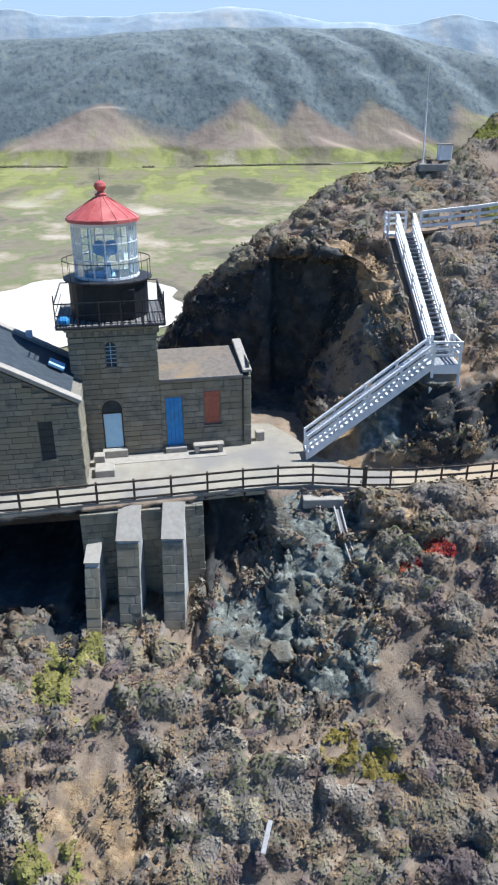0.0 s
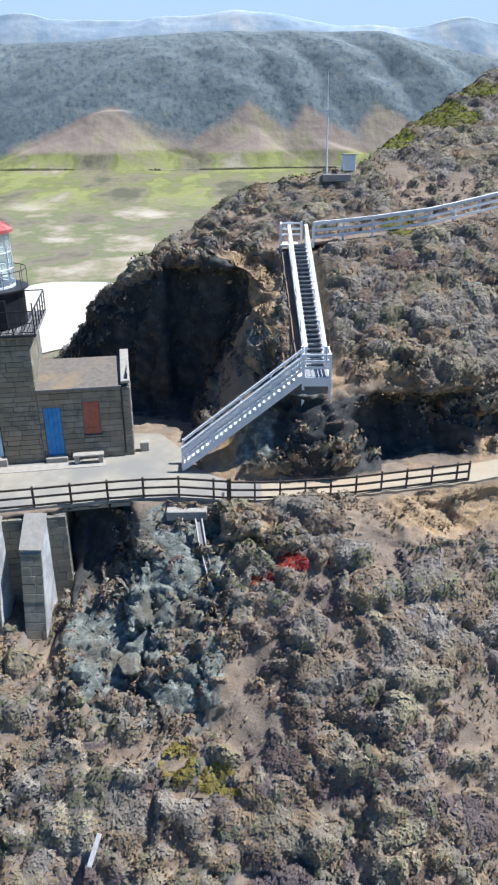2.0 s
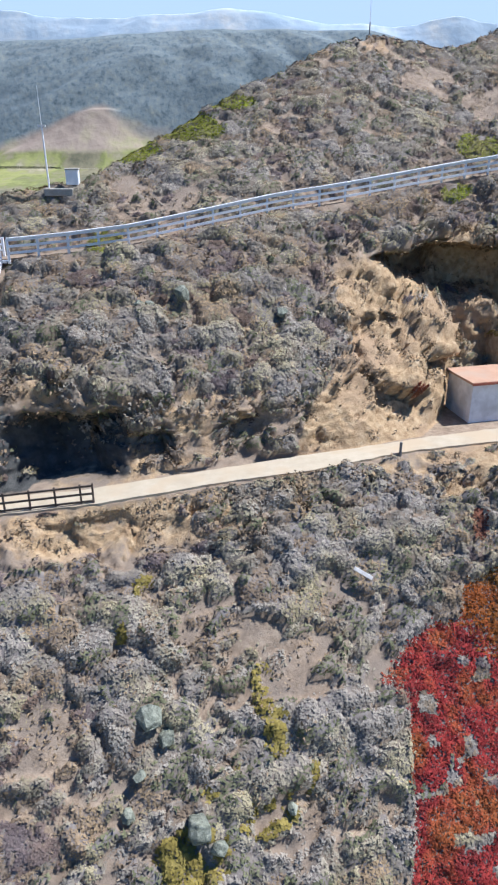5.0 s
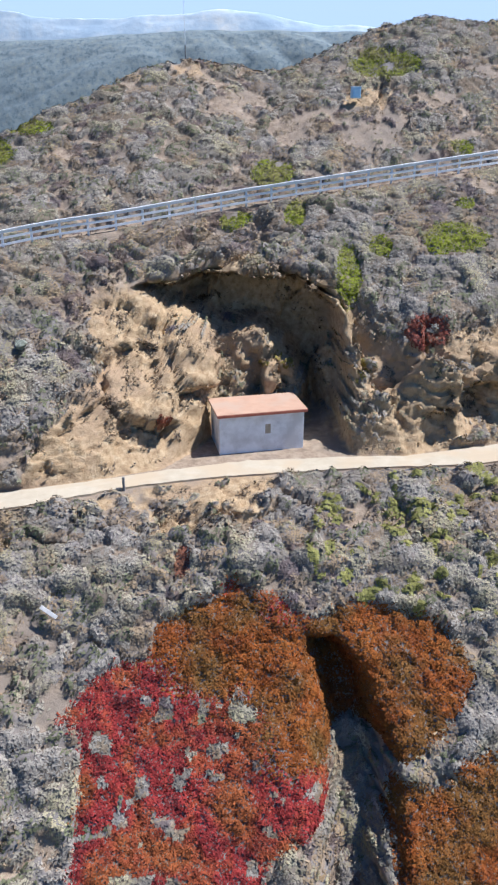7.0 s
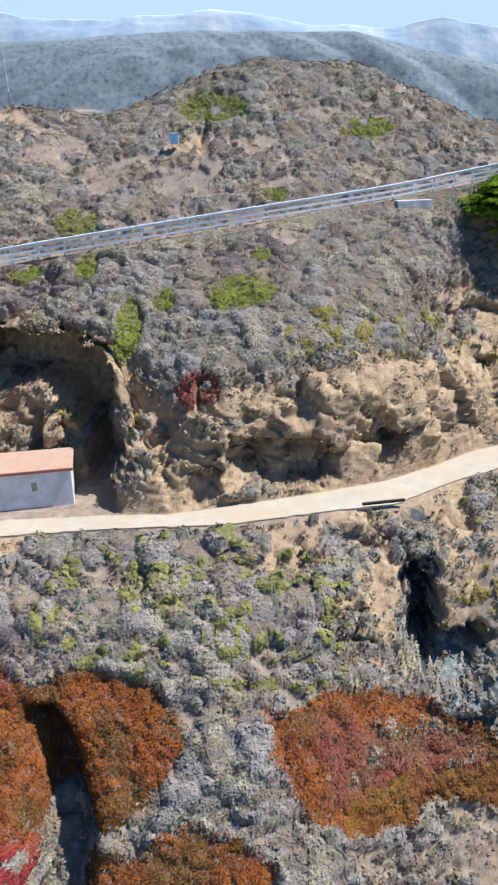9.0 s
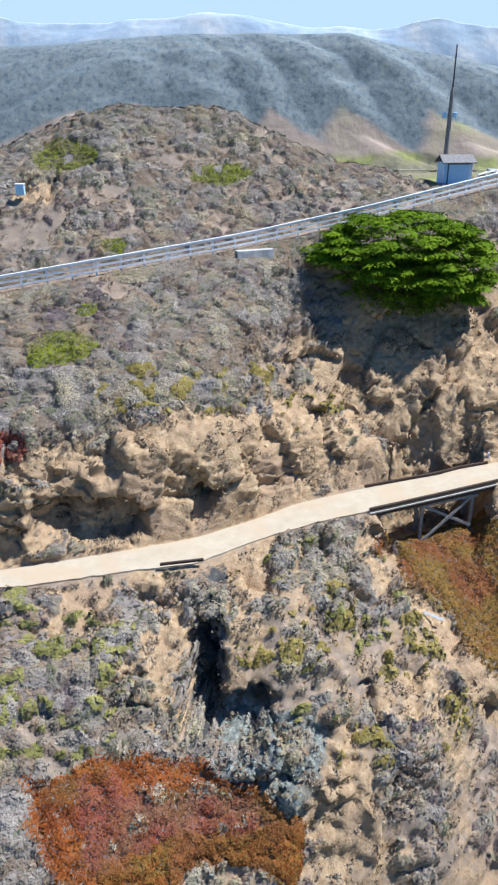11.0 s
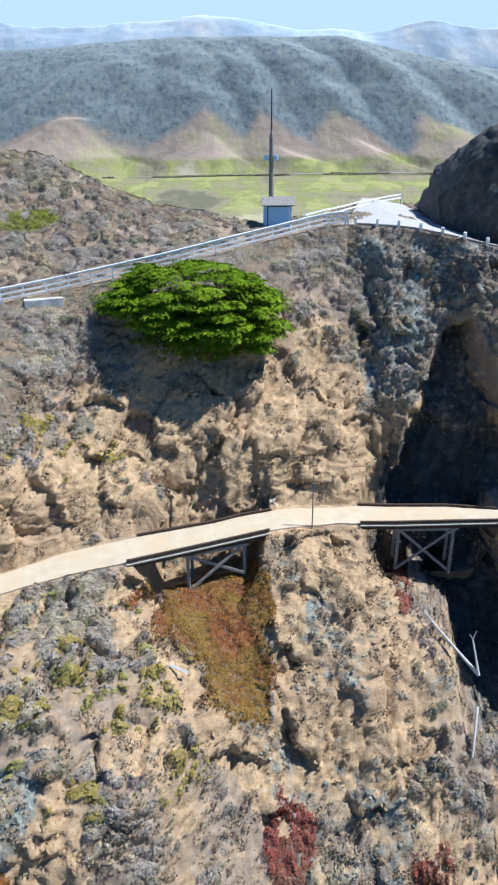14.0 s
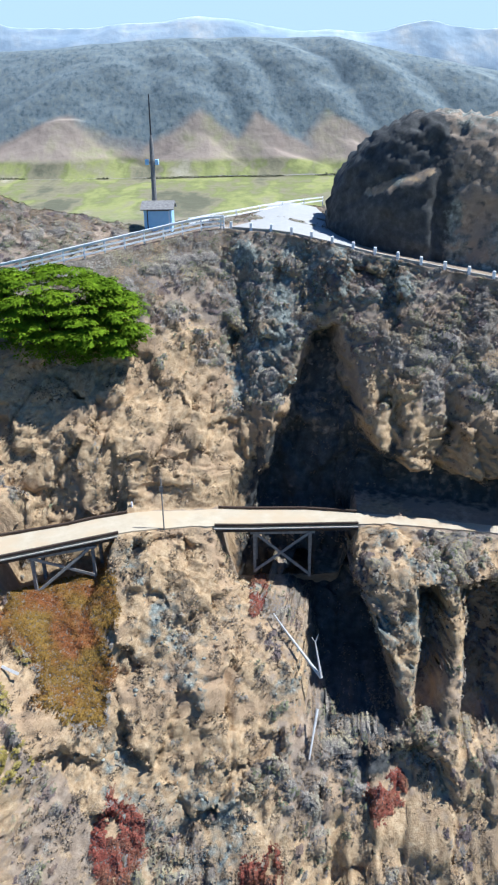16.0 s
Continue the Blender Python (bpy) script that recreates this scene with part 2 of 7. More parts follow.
M_BARK = mat("grey_bark", [(0.3, (0.10, 0.085, 0.07)), (0.7, (0.22, 0.19, 0.16))], 6, bump=0.5, dist=0.02)
M_DEAD = mat("bleached_dead_wood", [(0.3, (0.42, 0.40, 0.37)), (0.7, (0.60, 0.58, 0.54))], 6, bump=0.4, dist=0.01)
M_SAND = mat("pale_sand", [(0.3, (0.62, 0.56, 0.46)), (0.7, (0.72, 0.66, 0.56))], 0.02, bump=0.2, bump_scale=0.3, dist=0.5)


# ---- noise and tables ----
def hash01(ix, iy, iz, seed):
    h = (ix * 374761393 + iy * 668265263 + iz * 2147483647 + seed * 974634533) & 0xFFFFFFFF
    h = ((h ^ (h >> 13)) * 1274126177) & 0xFFFFFFFF
    return ((h ^ (h >> 16)) & 0xFFFF) / 65535.0


def vnoise(p, scale, seed=0):
    """Smooth value noise in -1..1 at points p (n, 3), with cells of the given size."""
    q = np.asarray(p, float) / scale + 1000.0
    i = np.floor(q).astype(np.int64)
    f = q - i
    f = f * f * f * (f * (f * 6 - 15) + 10)
    r = 0
    for a in (0, 1):
        for b in (0, 1):
            for c in (0, 1):
                w = (f[..., 0] if a else 1 - f[..., 0]) * (f[..., 1] if b else 1 - f[..., 1]) * (f[..., 2] if c else 1 - f[..., 2])
                r = r + w * hash01(i[..., 0] + a, i[..., 1] + b, i[..., 2] + c, seed)
    return r * 2 - 1


def fbm(p, scale, octaves=4, seed=0, ridged=False):
    r, amp = 0, 0.5
    for k in range(octaves):
        n = vnoise(p, scale / 2 ** k, seed + k)
        r = r + amp * ((1 - 2 * np.abs(n)) if ridged else n)
        amp *= 0.5
    return r


def blocks(p, scale, seed=0):
    """Angular blocks: a random height for each cell, how far a point is from the joint between two cells, and the tilt of the cell's own face."""
    q = np.asarray(p, float) / scale + 500.0
    i = np.floor(q).astype(np.int64)
    f1, f2, rnd = np.full(q.shape[:-1], 9.0), np.full(q.shape[:-1], 9.0), np.zeros(q.shape[:-1])
    face = np.zeros(q.shape[:-1])
    for a in (-1, 0, 1):
        for b in (-1, 0, 1):
            for c in (-1, 0, 1):
                j = i + np.array([a, b, c])
                h = [hash01(j[..., 0], j[..., 1], j[..., 2], seed + k) for k in (1, 2, 3, 4)]
                dd = np.sqrt((j[..., 0] + h[0] - q[..., 0]) ** 2 + (j[..., 1] + h[1] - q[..., 1]) ** 2 + (j[..., 2] + h[2] - q[..., 2]) ** 2)
                near1 = dd < f1
                f2 = np.where(near1, f1, np.minimum(f2, dd))
                rnd = np.where(near1, h[3], rnd)
                lean = (q[..., 0] - j[..., 0] - h[0]) * (h[3] * 7 % 1 - 0.5) + (q[..., 1] - j[..., 1] - h[1]) * (h[3] * 13 % 1 - 0.5) + (q[..., 2] - j[..., 2] - h[2]) * (h[3] * 29 % 1 - 0.5)
                face = np.where(near1, lean * 2 * scale, face)
                f1 = np.where(near1, dd, f1)
    return rnd - 0.5, np.clip((f2 - f1) * scale, 0, 1), face


def domes(p, scale, seed=0):
    """Rounded clumps side by side: height 0..1 of the clump at each point, and two random numbers of its own."""
    q = np.asarray(p, float) / scale + 300.0
    i = np.floor(q).astype(np.int64)
    f1, ra, rb = np.full(q.shape[:-1], 9.0), np.zeros(q.shape[:-1]), np.zeros(q.shape[:-1])
    for a in (-1, 0, 1):
        for b in (-1, 0, 1):
            for c in (-1, 0, 1):
                j = i + np.array([a, b, c])
                h = [hash01(j[..., 0], j[..., 1], j[..., 2], seed + k) for k in (1, 2, 3, 4, 5)]
                dd = np.sqrt((j[..., 0] + h[0] - q[..., 0]) ** 2 + (j[..., 1] + h[1] - q[..., 1]) ** 2 + (j[..., 2] + h[2] - q[..., 2]) ** 2)
                near1 = dd < f1
                ra, rb = np.where(near1, h[3], ra), np.where(near1, h[4], rb)
                f1 = np.where(near1, dd, f1)
    return np.sqrt(np.clip(1 - (f1 / 0.66) ** 2, 0, 1)), ra, rb


def table(x, rows, k):
    t = np.array(rows, float)
    return np.interp(x, t[:, 0], t[:, k])


def smooth(v, n):
    k = np.hanning(2 * n + 3)[1:-1]
    k /= k.sum()
    return np.convolve(np.pad(v, n, mode="edge"), k, mode="valid")


def bump(v, lo, hi, soft):
    return np.clip((v - lo) / soft + 0.5, 0, 1) * np.clip((hi - v) / soft + 0.5, 0, 1)


# (x, y, z) along the headland: each row is one line of the hillside
LOW = [(-60, 12, -12), (-6, 15.5, -12.5), (0, 15.3, -12.2), (6, 15, -12), (11.6, 14.2, -12), (18, 15.5, -12), (27, 18.2, -12), (35, 20, -12), (45, 19.8, -12), (52, 21, -12),
       (58, 26, -11.5), (64, 27, -12), (70, 30, -12), (74, 33.5, -12.5), (78, 35.9, -12), (82.5, 37, -12), (88, 37.6, -12.2), (92, 39.3, -12), (97, 38.5, -12), (106, 38, -12)]
MIDLOW = [(-60, 18, -6), (-6, 21.6, -6), (0, 21.5, -6), (3, 21.1, -6), (6, 21, -6), (11.6, 19.8, -6), (14.5, 20.4, -6), (18, 21.2, -6), (27, 23.8, -6), (31, 24.9, -6), (35, 25.9, -6),
          (40, 26, -6), (45, 25.6, -6), (50, 25.8, -6), (54, 27.4, -6), (58, 30.4, -6), (64, 31.9, -6), (70, 33.8, -6), (72.5, 36.3, -6), (74.5, 39.6, -6), (78, 41, -6), (82.5, 41.8, -6),
          (86, 43.3, -6), (89, 44.6, -6), (92.5, 43.8, -6), (97, 43.6, -6), (106, 43, -6)]
UNDER = [(-60, 24, -5), (-8, 25.6, -5.2), (-3, 25.3, -5.2), (-1.2, 25.8, -3.8), (0.5, 26.2, -1.8), (3, 25.2, -1.9), (10, 25.2, -1.1), (18, 26, -1.2), (26, 28.4, -1.2), (30, 29.5, -0.9),
         (42, 30.7, -0.9), (47, 31.2, -0.9), (55, 33.9, -1), (57.3, 34.5, -1), (62, 36.4, 0.3), (66, 39.8, -0.2), (69.5, 42, -1.2), (72, 43.6, -2.0), (74.5, 44, -1.8), (76.4, 46.4, 0.5),
         (79, 47.2, 0.8), (82.5, 46.6, -1.1), (86, 48.2, -3.4), (89, 48.5, -3.6), (91.5, 47.8, -1.6), (93.5, 48.3, 0.1), (97, 46.5, -1), (106, 46, -1)]
ROAD_OUT = [(-60, 20, 0), (-10.4, 25.6, 0), (-3.5, 27.0, 0), (0, 27.8, 0), (2.4, 28.2, -0.05), (5.2, 27.8, -0.1), (10.3, 27.8, 0.25), (15.8, 28.3, 0.75), (22, 30.1, 1.1), (25.3, 30.9, 1.2),
            (30.3, 33.2, 1.2), (34.4, 34.4, 1.2), (38.7, 35.2, 1.2), (42.2, 35.7, 1.25), (47.8, 36.2, 1.3), (54, 37.9, 1.4), (57, 38.4, 1.5), (60.6, 41.0, 1.6), (64.3, 42.8, 1.85), (67.6, 44.0, 2.0),
            (72.2, 46.0, 2.1), (77, 48.3, 2.1), (81, 50.0, 1.6), (85, 50.6, 1.35), (90, 51.3, 1.2), (95, 51.9, 1.1), (102, 51.2, 1.0), (110, 50, 1.0)]
ROAD_IN = [(-60, 30, 0), (-14, 40, 0), (-4, 40, 0), (-1, 39.1, 0), (1.6, 38.3, 0), (2.7, 37.6, 0), (3.1, 33.6, 0), (3.5, 30.6, 0), (5, 29.9, 0), (7.2, 29.7, 0.1), (11, 29.6, 0.4), (15, 29.9, 0.8), (22, 31.9, 1.1), (27.4, 33.6, 1.2),
           (31.6, 35.6, 1.2), (33, 38, 1.2), (33.9, 40.6, 1.2), (39.6, 41.6, 1.2), (40.6, 39.4, 1.2), (41.8, 37.4, 1.2), (44.6, 37.4, 1.25), (49, 38.7, 1.3), (56.9, 41.4, 1.5), (60, 43.3, 1.6), (62.8, 45.2, 1.75), (65.2, 46.2, 1.9),
           (67.6, 47.4, 2.0), (72.5, 49.0, 2.1), (74, 50.0, 2.1), (78, 51.6, 2.1), (82.6, 53.0, 1.5), (84.2, 55.2, 1.4), (87, 55.2, 1.3), (91, 54.6, 1.2), (94, 54.0, 1.1), (97, 53.4, 1.1), (102, 52.4, 1.0), (110, 51.5, 1.0)]
BANK = [(-60, 32, 1), (-14, 40.4, 0.6), (-6, 40.6, 0.7), (-3.6, 40.3, 0.7), (-1, 39.6, 0.8), (1.6, 38.8, 0.9), (2.5, 38.4, 1.2), (3.2, 37.9, 1.8), (4, 37.7, 3.2), (5, 37.3, 5.2), (6.1, 36.6, 7.0), (7.2, 34.0, 5.2), (8.4, 31.6, 4.0), (9.8, 31.8, 4.4), (11, 32.6, 4.8), (13, 32.5, 5), (16, 32.1, 4.2), (18.5, 32.4, 3.9), (22, 33.6, 3.6),
        (24.8, 34.5, 4), (28, 36.7, 4.2), (30.5, 38.7, 4.6), (32, 41, 6.5), (34, 43.2, 9.2), (38, 42.8, 9.3), (41, 42.4, 8.8), (43, 40.5, 5.6), (47, 40.2, 6.2), (50, 40.4, 5.4), (53, 41.9, 6.8), (56, 43, 6.4),
        (60, 45.4, 6.3), (62, 46.9, 5.6), (65.6, 49.8, 5.9), (70, 52.6, 6.9), (74, 52.7, 6.3), (78, 54.2, 5.6), (82, 55.2, 5.4), (84.9, 57.4, 6), (87, 57.2, 6.4), (91, 55.9, 6), (94, 54.6, 5.8), (97, 54.2, 7), (106, 53.4, 8)]
MIDUP = [(-60, 42, 1), (-14, 41.2, 1.0), (-6, 41.4, 1.5), (-4.6, 41.3, 3.0), (-3.6, 41.0, 5.1), (-1.2, 40.2, 7.1), (0.6, 39.5, 8.1), (2.8, 38.7, 8.5), (4, 38.3, 8.7), (5, 37.8, 8.8), (6.1, 37.1, 8.3), (6.8, 37.0, 7.8), (11.3, 35.2, 7.2), (18.3, 37, 8.1), (24, 39.5, 8.6), (26.7, 41.6, 9), (32, 43.9, 10),
         (36, 46, 11.2), (40, 46.5, 11.7), (44.5, 45.5, 11), (48, 46, 11), (53, 47.5, 11.2), (58, 50.3, 11.6), (61.3, 52, 9.9), (64.6, 53.9, 10.4), (70, 56.4, 11), (75.3, 57.2, 11.4), (79.8, 60.7, 12),
         (83.6, 60.6, 10.6), (85.7, 61.4, 12.6), (89.7, 59.5, 11.6), (93.4, 58.3, 13), (97, 57, 12), (100, 58, 13.4), (106, 57, 13)]
PATH = [(-60, 44, 0.5), (-14, 42.2, 0.9), (-6, 42.2, 1.4), (-4.6, 42.0, 3.0), (-3.6, 41.8, 5), (-1.4, 41, 7.2), (2, 41.2, 9), (5, 39.8, 9.2), (7, 39.6, 9.3), (12, 40, 9.7), (16, 41, 10.1), (24, 43.9, 11.5), (27.4, 45, 11.9), (35, 47.8, 13),
        (42, 50, 13.9), (50, 52.7, 14.9), (57, 55.7, 15.7), (60, 57, 16.1), (68, 60.2, 17.4), (73, 62.7, 18.3), (80, 66.5, 19.5), (82, 67.2, 19.6), (86.8, 65.6, 19.5), (90, 64.1, 19.0), (93.7, 62.4, 18.3), (101.6, 59.8, 17.1), (110, 57, 16)]
CREST = [(-60, 46, 0), (-14, 43.8, 0.7), (-6, 43.4, 1.2), (-4.6, 43.2, 2.8), (-3.6, 42.9, 5), (-1.4, 42.4, 7.2), (2, 43.4, 9.5), (6, 44.6, 12.1), (10, 46, 12.9), (13, 46.3, 13.1), (15, 50, 14.8), (17, 52, 15.7), (21, 54, 18), (27.4, 58, 21.3), (30.5, 60, 22.1), (33, 61, 21.8),
         (36.5, 62, 21.2), (40, 63.4, 22.4), (44.4, 66, 24.3), (48.2, 66, 25.4), (55.5, 68, 25.2), (58, 68, 24.7), (62, 67, 22.8), (66, 67.5, 21.2), (70, 68.5, 20.4), (74, 71, 19.2), (80, 78, 19), (86, 100, 18.0), (110, 104, 17.0)]


# ---- the hillside ----
hx = np.concatenate([np.linspace(-60, -15, 16)[:-1], np.arange(-15, 107, 0.155), np.linspace(107, 150, 14)[1:]])


def line(rows, soft=3):
    y, z = table(hx, rows, 1), table(hx, rows, 2)
    return np.stack([hx, smooth(y, soft), smooth(z, soft)], 1)


l_low, l_midlow, l_under = line(LOW, 8), line(MIDLOW, 6), line(UNDER, 3)
l_out, l_in, l_bank, l_midup, l_path, l_crest = line(ROAD_OUT, 3), line(ROAD_IN, 2), line(BANK, 3), line(MIDUP, 4), line(PATH, 4), line(CREST, 6)
l_pathin = l_path + np.stack([0 * hx, 1.15 + 8.5 * np.clip((hx - 81) / 4, 0, 1), 0 * hx - 0.4 * np.clip((hx - 81) / 4, 0, 1)], 1)
span_a, span_b = bump(hx, 68.3, 75.6, 1.0), bump(hx, 83.2, 92.2, 1.2)
drop = 3.0 * span_a + 4.6 * span_b
road_line_out = l_out.copy()
l_out = l_out + np.stack([0 * hx, 0.6 * span_a + 0.8 * span_b, -0.06 - drop], 1)
l_in = l_in + np.stack([0 * hx, 0.2 * span_a, -0.06 - 4.5 * span_a - 8.5 * span_b], 1)
l_deep = l_low + np.array([0, -9.0, -11.0])
l_toe = l_deep + np.array([0, -45.0, -58.0])
l_back = l_crest + np.array([0, 26.0, -24.0])
l_foot = l_back + np.array([0, 90.0, -72.0])
nodes = [l_toe, l_deep, l_low, l_midlow, l_under, l_out, l_in, l_bank, l_midup, l_path, l_pathin, l_crest, l_back, l_foot]
steps = [5, 34, 40, 44, 40, 9, 44, 40, 56, 6, 78, 14, 8]
cols, seg = [], []
for j, n in enumerate(steps):
    for k in range(n):
        f = k / n
        cols.append(nodes[j] * (1 - f) + nodes[j + 1] * f)
        seg.append(j + f)
cols.append(nodes[-1])
seg.append(len(steps) + 0.0)
P = np.stack(cols, 1)
seg = np.array(seg)
for _ in range(3):
    # soften the folds away from the two tracks
    keep = (np.abs(seg - 5.5) < 0.62) | (np.abs(seg - 9.5) < 0.62)
    Q = P.copy()
    Q[:, 1:-1] = 0.25 * P[:, :-2] + 0.5 * P[:, 1:-1] + 0.25 * P[:, 2:]
    P = np.where(keep[None, :, None], P, Q)
XX = np.repeat(hx[:, None], len(seg), 1)
SS = np.repeat(seg[None, :], len(hx), 0)
flat = np.clip((np.abs(SS - 5.5) - 0.5) / 0.35, 0, 1) * np.clip((np.abs(SS - 9.5) - 0.5) / 0.12, 0, 1)
flat = np.where((np.abs(SS - 5.5) < 0.5) & (span_a + span_b > 0.3)[:, None], 0.7, flat)
n_big = fbm(P, 9.0, 3, 5)
n_patch = fbm(P * np.array([1, 1, 0.6]), 5.0, 4, 11)
XW = XX + 4.0 * n_big * np.clip((XX - 14) / 8, 0, 1)
def inside(x, z, outline):
    """Distance in metres within an outline of (x, z) corners; below nought outside it."""
    best, odd = np.full(x.shape, 99.0), np.zeros(x.shape, bool)
    for (xa, za), (xb, zb) in zip(outline, outline[1:] + outline[:1]):
        f = np.clip(((x - xa) * (xb - xa) + (z - za) * (zb - za)) / ((xb - xa) ** 2 + (zb - za) ** 2), 0, 1)
        best = np.minimum(best, np.hypot(x - xa - f * (xb - xa), z - za - f * (zb - za)))
        cut = ((za > z) != (zb > z)) & (x < xa + (z - za) * (xb - xa) / ((zb - za) or 1e-9))
        odd ^= cut
    return np.where(odd, best, -best)


# where bare tan rock shows
tan = bump(SS, 5.95, 7.25, 0.3) * np.where(XW < 3.3, 0.1, np.where(XW < 25, 0.42, 1))
tan = np.maximum(tan, 0.85 * bump(SS, 5.95, 8.6, 0.3) * bump(XW, 4.2, 7.4, 0.8))
tan = np.maximum(tan, bump(SS, 6.8, 8.3, 0.5) * bump(XW, 58.5, 84, 2.0) * np.clip(1.1 - (SS - 6.9) * 0.4, 0, 1))
tan = np.maximum(tan, bump(SS, 6.0, 7.9, 0.4) * bump(XW, 27.0, 34.0, 1.5))
slant = XW - (69.3 + (1.4 - P[..., 2]) * 0.95)
tan = np.maximum(tan, 0.95 * bump(SS, 0.5, 5.0, 0.3) * np.clip(slant / 1.5 + 0.6, 0, 1) * np.clip(1.2 - (XW - 82) / 12, 0.55, 1))
tan = np.maximum(tan, 0.56 * bump(SS, 0.5, 5.0, 0.6) * np.clip((XW - 53) / 6, 0, 1))
tan = np.maximum(tan, 0.8 * bump(SS, 1.5, 5.0, 0.5) * np.maximum(bump(XW, 58.8, 61.5, 1.0) * bump(P[..., 2], -4.5, 1.0, 1.0), bump(XW, 53.6, 57.2, 1.5) * bump(P[..., 2], -4.2, 0.6, 1.0)))
tan = np.maximum(tan, 0.55 * bump(SS, 2.2, 2.8, 0.3) * bump(XW, -12, -3, 2))
tan = np.maximum(tan, 0.5 * bump(SS, 4.2, 5.0, 0.3))
tan = np.maximum(tan, 0.8 * bump(SS, 10.4, 11.3, 0.2) * np.maximum(bump(XW, 29.5, 32.5, 1.0) * bump(P[..., 2], 20.6, 22.3, 0.5), bump(XW, 43.5, 47.5, 1.5) * bump(P[..., 2], 18.4, 20.4, 0.8)))
tan = np.maximum(tan, 1.1 * bump(SS, 2.0, 4.95, 0.3) * bump(XX - (69.3 + (1.4 - P[..., 2]) * 0.75), -2.4, -0.6, 0.6))
tan = np.maximum(tan, 1.15 * bump(XW, 26.5, 33.2, 1.6) * bump(P[..., 2], 1.6, 8.6, 1.2) * bump(SS, 5.9, 8.4, 0.3))
tan = np.clip(tan + 0.6 * n_patch * (tan > 0.02), 0, 1)
blue = bump(SS, 3.0, 4.9, 0.4) * bump(XW, -1.5, 5.0, 1.5)
blue = np.maximum(blue, 0.9 * bump(SS, 1.5, 4.0, 0.6) * bump(XW, 57.5, 63.0, 1.5) * bump(P[..., 2], -9.5, -4.2, 1.2))
blue = np.maximum(blue, (0.25 + 0.4 * n_patch) * bump(SS, 1.0, 4.9, 0.5) * bump(XW, 75, 89, 3))
blue = np.maximum(blue, 0.75 * bump(SS, 7.2, 9.0, 0.4) * bump(XX, 82.5, 88, 1.5))
blue = np.maximum(blue, (0.62 + 0.6 * n_patch) * bump(SS, 6.4, 9.0, 0.4) * bump(XX, 86, 97, 1.5) * np.clip((P[..., 2] - 13.2 - 0.12 * (XX - 86)) / 1.5, 0, 1))
# tan rock on the right-hand spur, with its sunlit patch painted in as more tan
tan = np.maximum(tan, (0.12 + 0.6 * n_patch + 0.6 * bump(XX, 93.6, 97.2, 1.0) * bump(P[..., 2], 5.0, 11.0, 1.5)) * bump(SS, 6.4, 8.7, 0.4) * np.clip((XX - 87.5) / 2, 0, 1))
blue = np.maximum(blue, (0.25 + 0.5 * n_patch) * bump(SS, 1.0, 4.9, 0.5) * np.clip((XX - 90) / 2, 0, 1))
blue = np.maximum(blue, 0.55 * bump(SS, 6.0, 7.0, 0.3) * bump(XW, 5, 13, 1.5))
tan = np.maximum(tan, (0.75 + 0.4 * n_patch) * np.clip((XX - 89) / 2, 0, 1) * bump(SS, 0.6, 4.9, 0.4) * np.maximum(np.clip((-7.6 - P[..., 2]) / 1.5, 0, 1), 0.85 * np.clip((XX - 92) / 1.5, 0, 1)))
blue = blue * np.where((XX > 89) & (SS < 5), np.clip((P[..., 2] + 9) / 2, 0.15, 1), 1)
blue = np.clip(blue + 0.6 * fbm(P, 4.0, 3, 31) * (blue > 0.02), 0, 1)
# shade painted as darker rock: quarry cut, recesses, ravine, chasm, void under walkway
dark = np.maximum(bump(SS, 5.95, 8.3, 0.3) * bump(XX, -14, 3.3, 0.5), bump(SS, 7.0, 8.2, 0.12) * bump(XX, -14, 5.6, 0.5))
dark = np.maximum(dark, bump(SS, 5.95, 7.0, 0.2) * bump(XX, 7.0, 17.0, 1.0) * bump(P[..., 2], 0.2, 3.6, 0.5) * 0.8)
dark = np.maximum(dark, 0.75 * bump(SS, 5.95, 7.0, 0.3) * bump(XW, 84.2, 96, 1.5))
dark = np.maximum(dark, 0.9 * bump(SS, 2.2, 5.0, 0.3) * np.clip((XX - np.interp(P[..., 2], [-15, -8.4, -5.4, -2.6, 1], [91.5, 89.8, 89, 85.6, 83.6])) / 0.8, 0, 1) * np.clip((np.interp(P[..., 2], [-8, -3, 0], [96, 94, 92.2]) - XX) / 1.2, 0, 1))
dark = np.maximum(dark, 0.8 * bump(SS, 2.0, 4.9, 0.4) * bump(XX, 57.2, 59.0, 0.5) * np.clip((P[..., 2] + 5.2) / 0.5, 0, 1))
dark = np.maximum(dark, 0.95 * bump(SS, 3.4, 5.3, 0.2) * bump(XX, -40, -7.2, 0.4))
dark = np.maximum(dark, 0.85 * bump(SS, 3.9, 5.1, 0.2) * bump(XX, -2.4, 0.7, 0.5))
GULLY = ((67.6, 0.2), (76.2, 0.2), (76.8, -1.8), (75.9, -2.8), (76.8, -4.4), (76.6, -6.6), (74.8, -5.9), (72.7, -3.9), (70.2, -1.7))
in_gully = np.clip(inside(P[..., 0], P[..., 2], GULLY) / 0.8 + 0.5, 0, 1) * (SS < 5)
LAST_MAT = ((49.9, -3.9), (52.9, -4.0), (57.0, -4.8), (59.0, -6.0), (61.0, -6.7), (63.1, -8.4), (62.8, -10.6), (61, -9.6), (57.8, -8.8), (56.3, -9), (55, -8.9), (52.4, -7.7), (50.6, -5.4))
in_mat = np.clip(inside(P[..., 0], P[..., 2], LAST_MAT) / 0.8 + 0.5, 0, 1) * (SS < 5)
in_gully = np.maximum(in_gully, in_mat)
